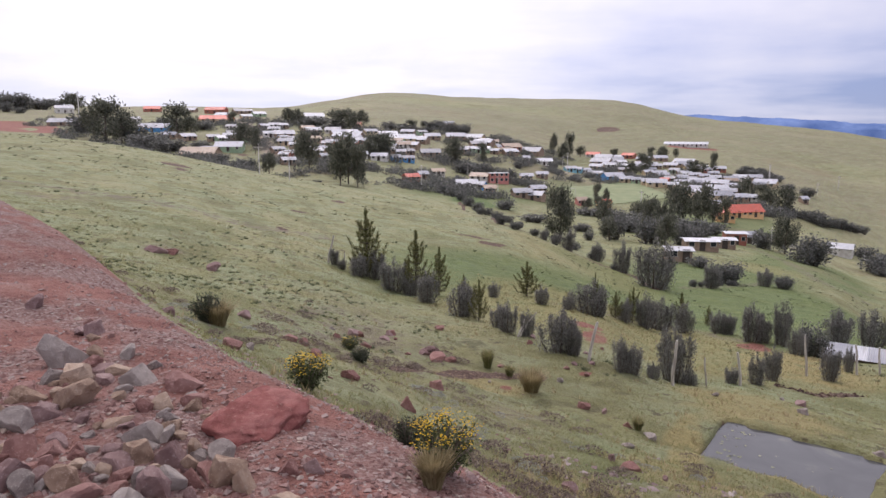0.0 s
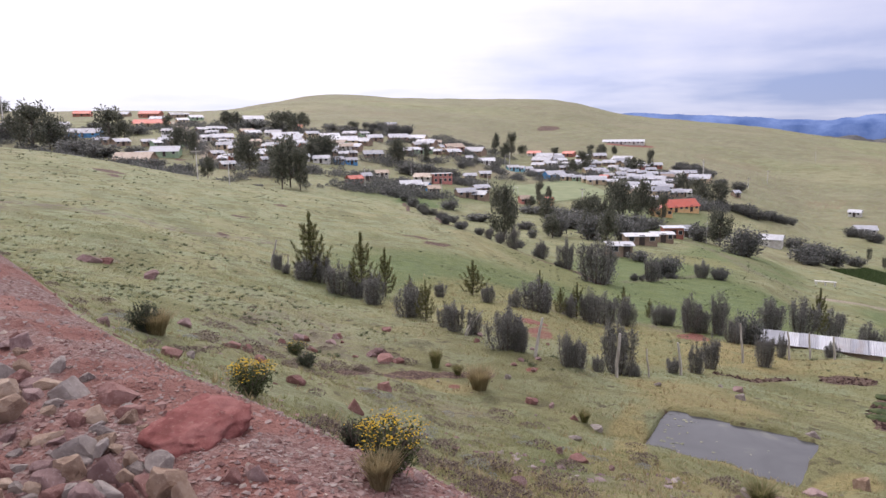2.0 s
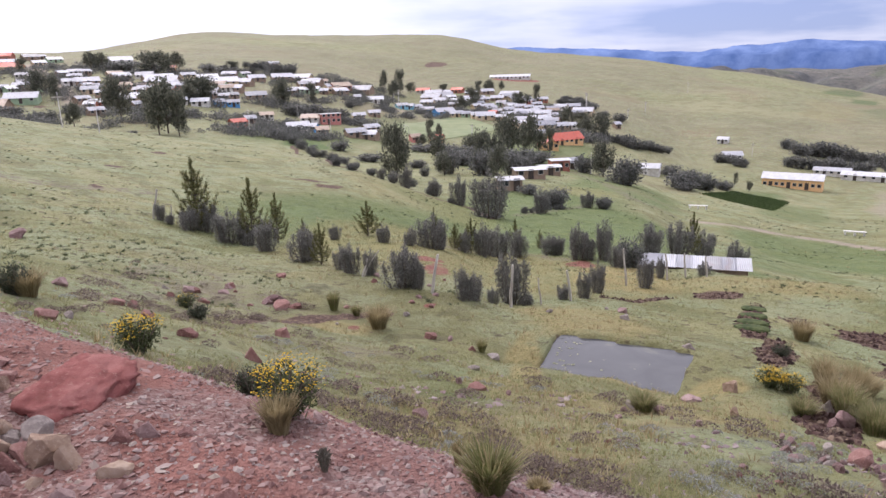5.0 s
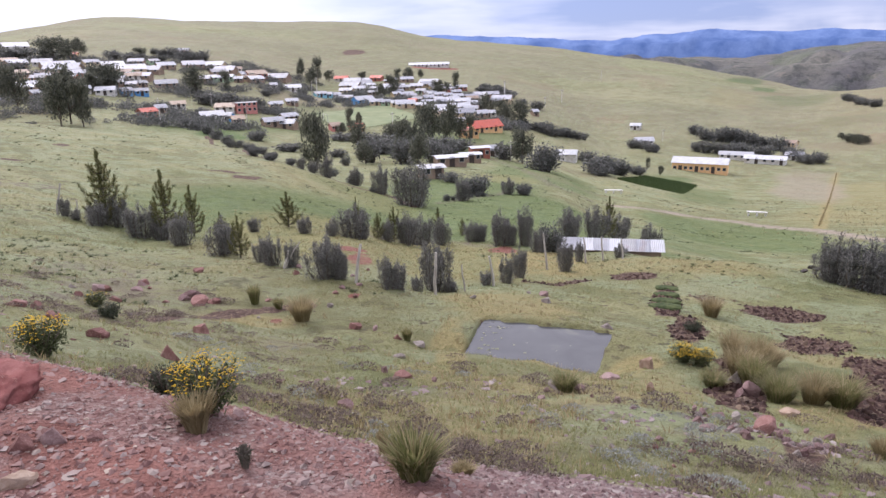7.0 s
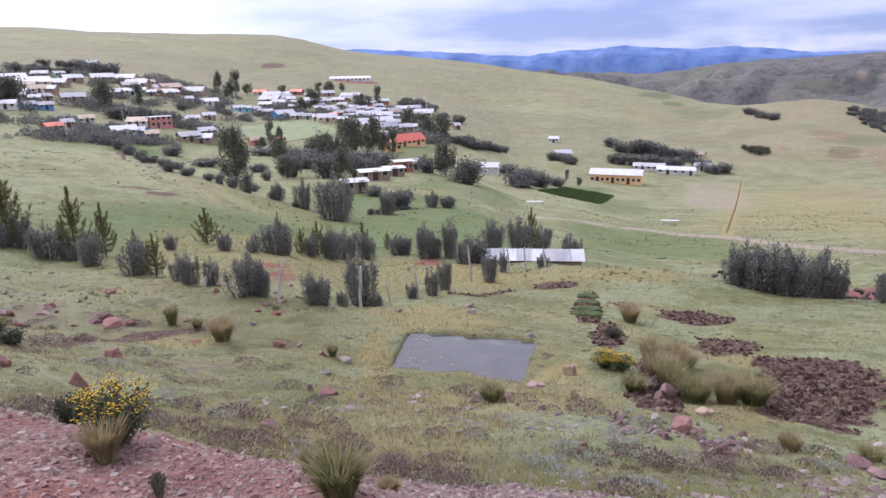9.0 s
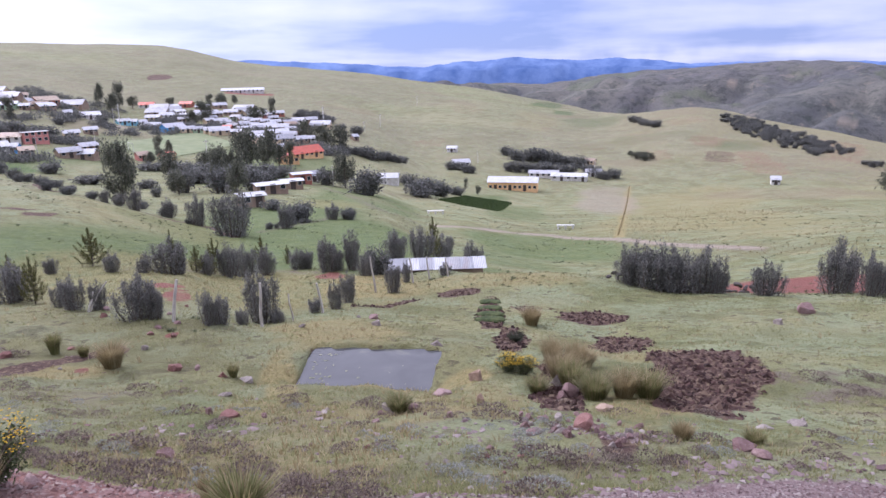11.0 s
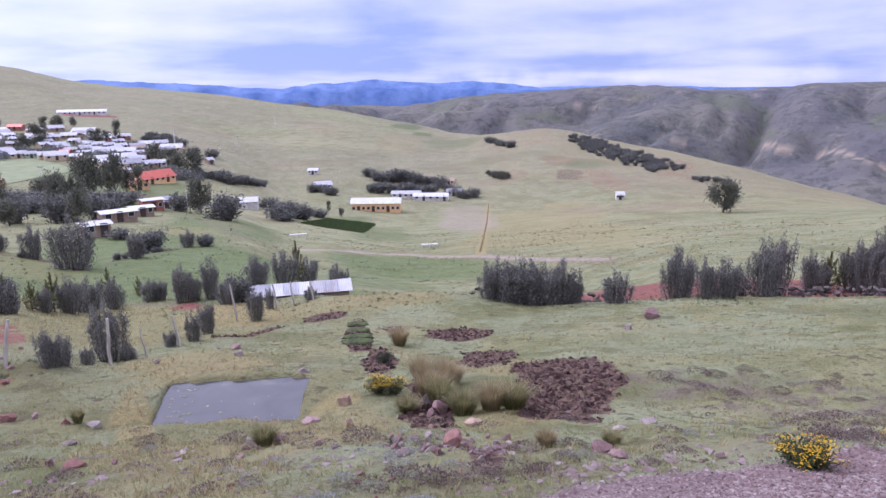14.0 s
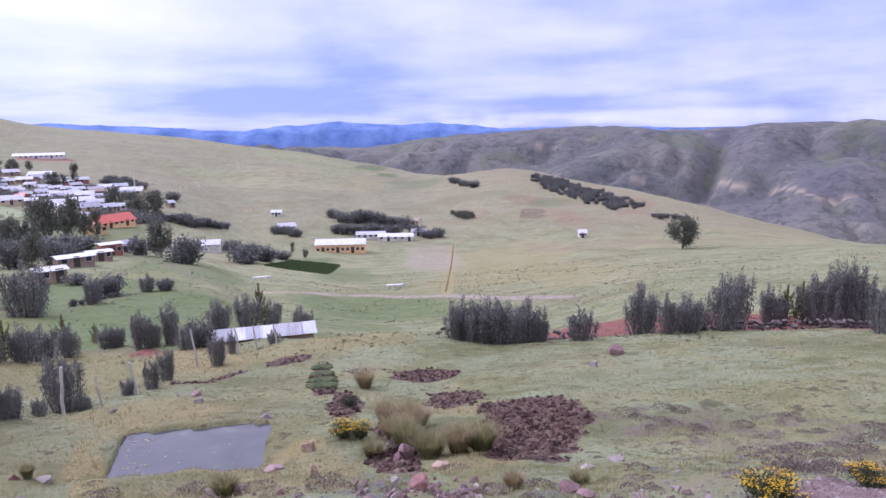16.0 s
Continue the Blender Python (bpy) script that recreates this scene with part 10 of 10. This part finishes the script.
    scatter("silver_herbs", x, y, temps, faces, rng.uniform(0.07, 0.19, len(x)), rng, silver, "pale silver-leaved herbs on the bank", "herbs")
    # clods on the tilled beds
    base = np.array([(1, 0, 0), (-1, 0, 0), (0, 1, 0), (0, -1, 0), (0, 0, 0.8), (0, 0, -0.6)], float)
    cf = [(0, 2, 4), (2, 1, 4), (1, 3, 4), (3, 0, 4)]
    temp = np.stack([base * rng.uniform(0.55, 1.15, (6, 1)) + rng.normal(size=(6, 3)) * 0.2 for _ in range(16)])
    s = Shader("soil_clods", 0.95)
    s.colour(s.ramp(s.island(), (0.0, (0.030, 0.018, 0.016)), (0.6, (0.085, 0.050, 0.044)), (1.0, (0.19, 0.14, 0.10))))
    n = 26000
    a, r = rng.uniform(20, 75, n), rng.uniform(9, 30, n)
    x, y = r * np.sin(np.radians(a)), r * np.cos(np.radians(a))
    keep = cover("brown", x, y) > rng.uniform(0.2, 1.0, n)
    x, y = x[keep], y[keep]
    scatter("clods", x, y, temp, cf, 0.03 + 0.07 * rng.uniform(0, 1, len(x)) ** 1.5, rng, s.mat, "dark brown clods of dug soil", "soil", 0.01)
    # turf: short blades in small sprays
    nb = 5
    temps = []
    for _ in range(24):
        co, _f = blades(rng, nb, 0.5, 1.0, 0.9, 0.09)
        temps.append(co.reshape(nb, 5, 3)[:, [0, 1, 4]].reshape(-1, 3))
    temps = np.array(temps)
    faces = (np.arange(nb)[:, None] * 3 + [0, 1, 2]).tolist()
    for name, count, material, low, high, label, field in (
            ("turf", 80000, TURF, 0.018, 0.055, "short cropped green turf on the slope", None),
            ("dry_grass", 34000, STRAW, 0.03, 0.10, "dry yellow grass in patches on the slope", "dry")):
        a, r = rng.uniform(-36, 90, count), 3.4 + 42 * rng.uniform(0, 1, count) ** 1.5
        x, y = r * np.sin(np.radians(a)), r * np.cos(np.radians(a))
        e = shoulder_distance(x, y)
        keep = (e > 0.4) & (pond_inside(x, y) > 1.08) & (cover("brown", x, y) < 0.5) & (cover("red", x, y) < 0.5)
        if field:
            keep &= rng.uniform(0, 1, count) < np.maximum(cover(field, x, y) * (bumps(x * 0.9, y * 0.9, 44) > -0.3), 0.10)
        else:
            keep &= bumps(x * 0.7, y * 0.7, 45) > -0.35
        x, y, r = x[keep], y[keep], r[keep]
        scatter(name, x, y, temps, faces, rng.uniform(low, high, len(x)) * (0.8 + r / 40), rng, material, label, "grass")


heath_and_turf()


# ---------------------------------------------------------------- sports field, crop plot, tussocks
def sports_field():
    """A level turf sheet laid over the slope below the houses, with two goals."""
    a, b, c, d = (np.array(q, float) for q in ((43.8, 266.7), (83.4, 311.0), (84.5, 249.5), (48.5, 223.6)))
    n = 44
    co, faces = [], []
    for i in range(n + 1):
        for j in range(n + 1):
            u, v = i / n, j / n
            x, y = (a * (1 - u) + b * u) * (1 - v) + (d * (1 - u) + c * u) * v
            co.append((x, y, gz(x, y) + 0.14))
    for i in range(n):
        for j in range(n):
            k = i * (n + 1) + j
            faces.append((k, k + 1, k + n + 2, k + n + 1))
    s = Shader("field_turf")
    s.colour(s.ramp(s.noise(0.18, detail=6, roughness=0.65), (0.35, (0.165, 0.205, 0.105)), (0.65, (0.245, 0.270, 0.150))))
    tagged(part("sports_field", mesh("sports_field", co, faces, True), s.mat), "pale green level turf sports field", "field", kind="structure")
    for p, q in ((a, d), (b, c)):
        m = (p + q) / 2
        way = (q - p) / np.linalg.norm(q - p) * 2.6
        co, faces = [], []
        z = gz(*m) + 0.3
        for e in (-1, 1):
            tube(co, faces, ((*(m + way * e), z - 0.3), (*(m + way * e), z + 2.4)), (0.07, 0.07), 6)
        tube(co, faces, ((*(m - way), z + 2.4), (*(m + way), z + 2.4)), (0.07, 0.07), 6)
        tagged(part("goal", mesh("goal", co, faces), CONCRETE), "white goal frame on the sports field", "goal", "goals of the sports field")


sports_field()


def white_bench(x, y, length, turn):
    """A long low bench of whitewashed slabs."""
    root = new("bench")
    bm = bmesh.new()
    box(bm, -length / 2, length / 2, -0.35, 0.35, 0.62, 0.74)
    part("seat", bm, WALL["white"], root)
    for e in (-0.42, 0.0, 0.42):
        bm = bmesh.new()
        box(bm, e * length - 0.14, e * length + 0.14, -0.28, 0.28, -0.2, 0.62)
        part("leg", bm, WALL["white"], root)
    root.matrix_basis = Matrix.Translation((x, y, gz(x, y))) @ pose(0, 0, 0, 0, 0, turn)
    tagged(root, "long low whitewashed bench on the meadow", "bench", "benches on the meadow")


white_bench(89.5, 89.5, 3.2, -42)
white_bench(75.5, 111.5, 3.4, -32)


def crops_and_tussocks():
    rng = np.random.default_rng(61)
    n_leaf = 26
    temps, tufts = [], []
    for _ in range(8):
        p = rng.normal(size=(n_leaf, 3)) * (0.34, 0.34, 0.0)
        w = rng.normal(size=(n_leaf, 3)) + (0, 0, 0.9)
        w /= np.linalg.norm(w, axis=1, keepdims=True)
        side = np.cross(w, rng.normal(size=(n_leaf, 3)))
        side /= np.linalg.norm(side, axis=1, keepdims=True)
        temps.append(np.stack([p - side * 0.10, p + side * 0.10, p + w * 0.5], 1).reshape(-1, 3))
        co, _f = blades(rng, n_leaf, 0.35, 1.0, 0.8, 0.06)
        tufts.append(co.reshape(n_leaf, 5, 3)[:, [0, 1, 4]].reshape(-1, 3))
    faces = (np.arange(n_leaf)[:, None] * 3 + [0, 1, 2]).tolist()
    # rows of a dark leafy crop
    a, b, c, d = (np.array(q, float) for q in ((94.5, 137.5), (114.7, 154.7), (119.5, 141.0), (99.0, 121.0)))
    u, v = np.meshgrid(np.linspace(0, 1, 40), np.linspace(0, 1, 26))
    u, v = u.ravel() + rng.normal(size=u.size) * 0.008, v.ravel() + rng.normal(size=u.size) * 0.006
    pts = (a * (1 - u)[:, None] + b * u[:, None]) * (1 - v)[:, None] + (d * (1 - u)[:, None] + c * u[:, None]) * v[:, None]
    crop = leaf_material("crop_leaves", (0.030, 0.052, 0.016), (0.060, 0.095, 0.030), (0.10, 0.14, 0.05))
    scatter("crop", pts[:, 0], pts[:, 1], np.array(temps), faces, rng.uniform(0.7, 1.1, len(pts)), rng, crop, "dark green leafy crop in rows", "crop")
    # a line of uncut straw along the field boundary
    f = rng.uniform(0, 1, 900)
    x, y = 83.0 + 103.9 * f + rng.normal(size=900) * 0.10, 71.4 + 85.5 * f + rng.normal(size=900) * 0.10
    scatter("straw_line", x, y, np.array(tufts), faces, rng.uniform(0.10, 0.19, 900), rng, STRAW, "line of tall yellow straw along a field boundary", "grass")
    # dark low tufts strewn over the pasture
    n = 13500
    az, r = rng.uniform(-36, 84, n), 14 + 150 * rng.uniform(0, 1, n) ** 1.6
    x, y = r * np.sin(np.radians(az)), r * np.cos(np.radians(az))
    keep = (bumps(x / 2.3, y / 2.3, 64) + 0.7 * bumps(x / 9, y / 9, 65) > 0.25) & (pond_inside(x, y) > 1.4) & (cover("brown", x, y) < 0.3) & ((r > 30) | ((az < 30) & (r > 17)))
    x, y, r = x[keep], y[keep], r[keep]
    scatter("pasture_tufts", x, y, np.array(tufts) * (1.0, 1.0, 0.45), faces, rng.uniform(0.06, 0.22, len(x)) * (0.7 + r / 90), rng, LEAF["herb"], "low dark green tufts strewn over the pasture", "grass")
    # bunch grass on the wet meadow
    n = 7000
    az, r = 62 + 7.0 * rng.normal(size=n), 150 + 45 * rng.normal(size=n)
    x, y = r * np.sin(np.radians(az)), r * np.cos(np.radians(az))
    keep = (bumps(x / 3.2, y / 9.0, 62) > -0.05) & (bumps(x / 30, y / 30, 63) > -0.45) & (r > 75) & (r < 260)
    x, y = x[keep], y[keep]
    scatter("tussocks", x, y, np.array(tufts), faces, rng.uniform(0.10, 0.22, len(x)), rng, STRAW, "yellow bunch grass tussocks on the meadow", "bunch grass")


crops_and_tussocks()


# ---------------------------------------------------------------- scrub between the village houses
def village_scrub():
    rng = np.random.default_rng(37)
    n_leaf = 170
    temps = []
    for _ in range(12):
        p = rng.normal(size=(n_leaf, 3)) * (0.36, 0.36, 0.0)
        p[:, 2] = rng.uniform(0.05, 0.75, n_leaf) * np.exp(-1.2 * (p[:, 0] ** 2 + p[:, 1] ** 2))
        w = rng.normal(size=(n_leaf, 3)) + (0, 0, 0.5)
        w /= np.linalg.norm(w, axis=1, keepdims=True)
        side = np.cross(w, rng.normal(size=(n_leaf, 3)))
        side /= np.linalg.norm(side, axis=1, keepdims=True)
        temps.append(np.stack([p - side * 0.050, p + side * 0.050, p + w * 0.14], 1).reshape(-1, 3))
    temps = np.array(temps)
    faces = (np.arange(n_leaf)[:, None] * 3 + [0, 1, 2]).tolist()
    n = 4200
    a = rng.uniform(-31, 27, n)
    low = np.interp(a, (-31, -14, -4, 5, 10, 18, 22, 27), (205, 190, 195, 195, 300, 300, 215, 215))
    high = np.interp(a, (-31, -14, 0, 8, 15, 22, 27), (470, 430, 420, 400, 380, 330, 280))
    r = low + (high - low) * rng.uniform(0, 1, n)
    x, y = r * np.sin(np.radians(a)), r * np.cos(np.radians(a))
    keep = bumps(x / 17, y / 17, 51) + 0.5 * bumps(x / 7, y / 7, 52) > 0.12
    near = np.min(np.hypot(x[:, None] - HOMES[None, :, 0], y[:, None] - HOMES[None, :, 1]) - HOMES[None, :, 2], axis=1)
    keep &= near > 1.0
    x, y = x[keep], y[keep]
    scatter("village_scrub", x, y, temps, faces, rng.uniform(1.8, 4.6, len(x)), rng, LEAF["thicket"], "dark grey-green scrub between the village houses", "scrub", -0.1)


HOMES = np.array([(o.location.x, o.location.y, 0.55 * max(c.dimensions.x for c in o.children)) for o in scene.objects if o.get("category") == "house"])
village_scrub()
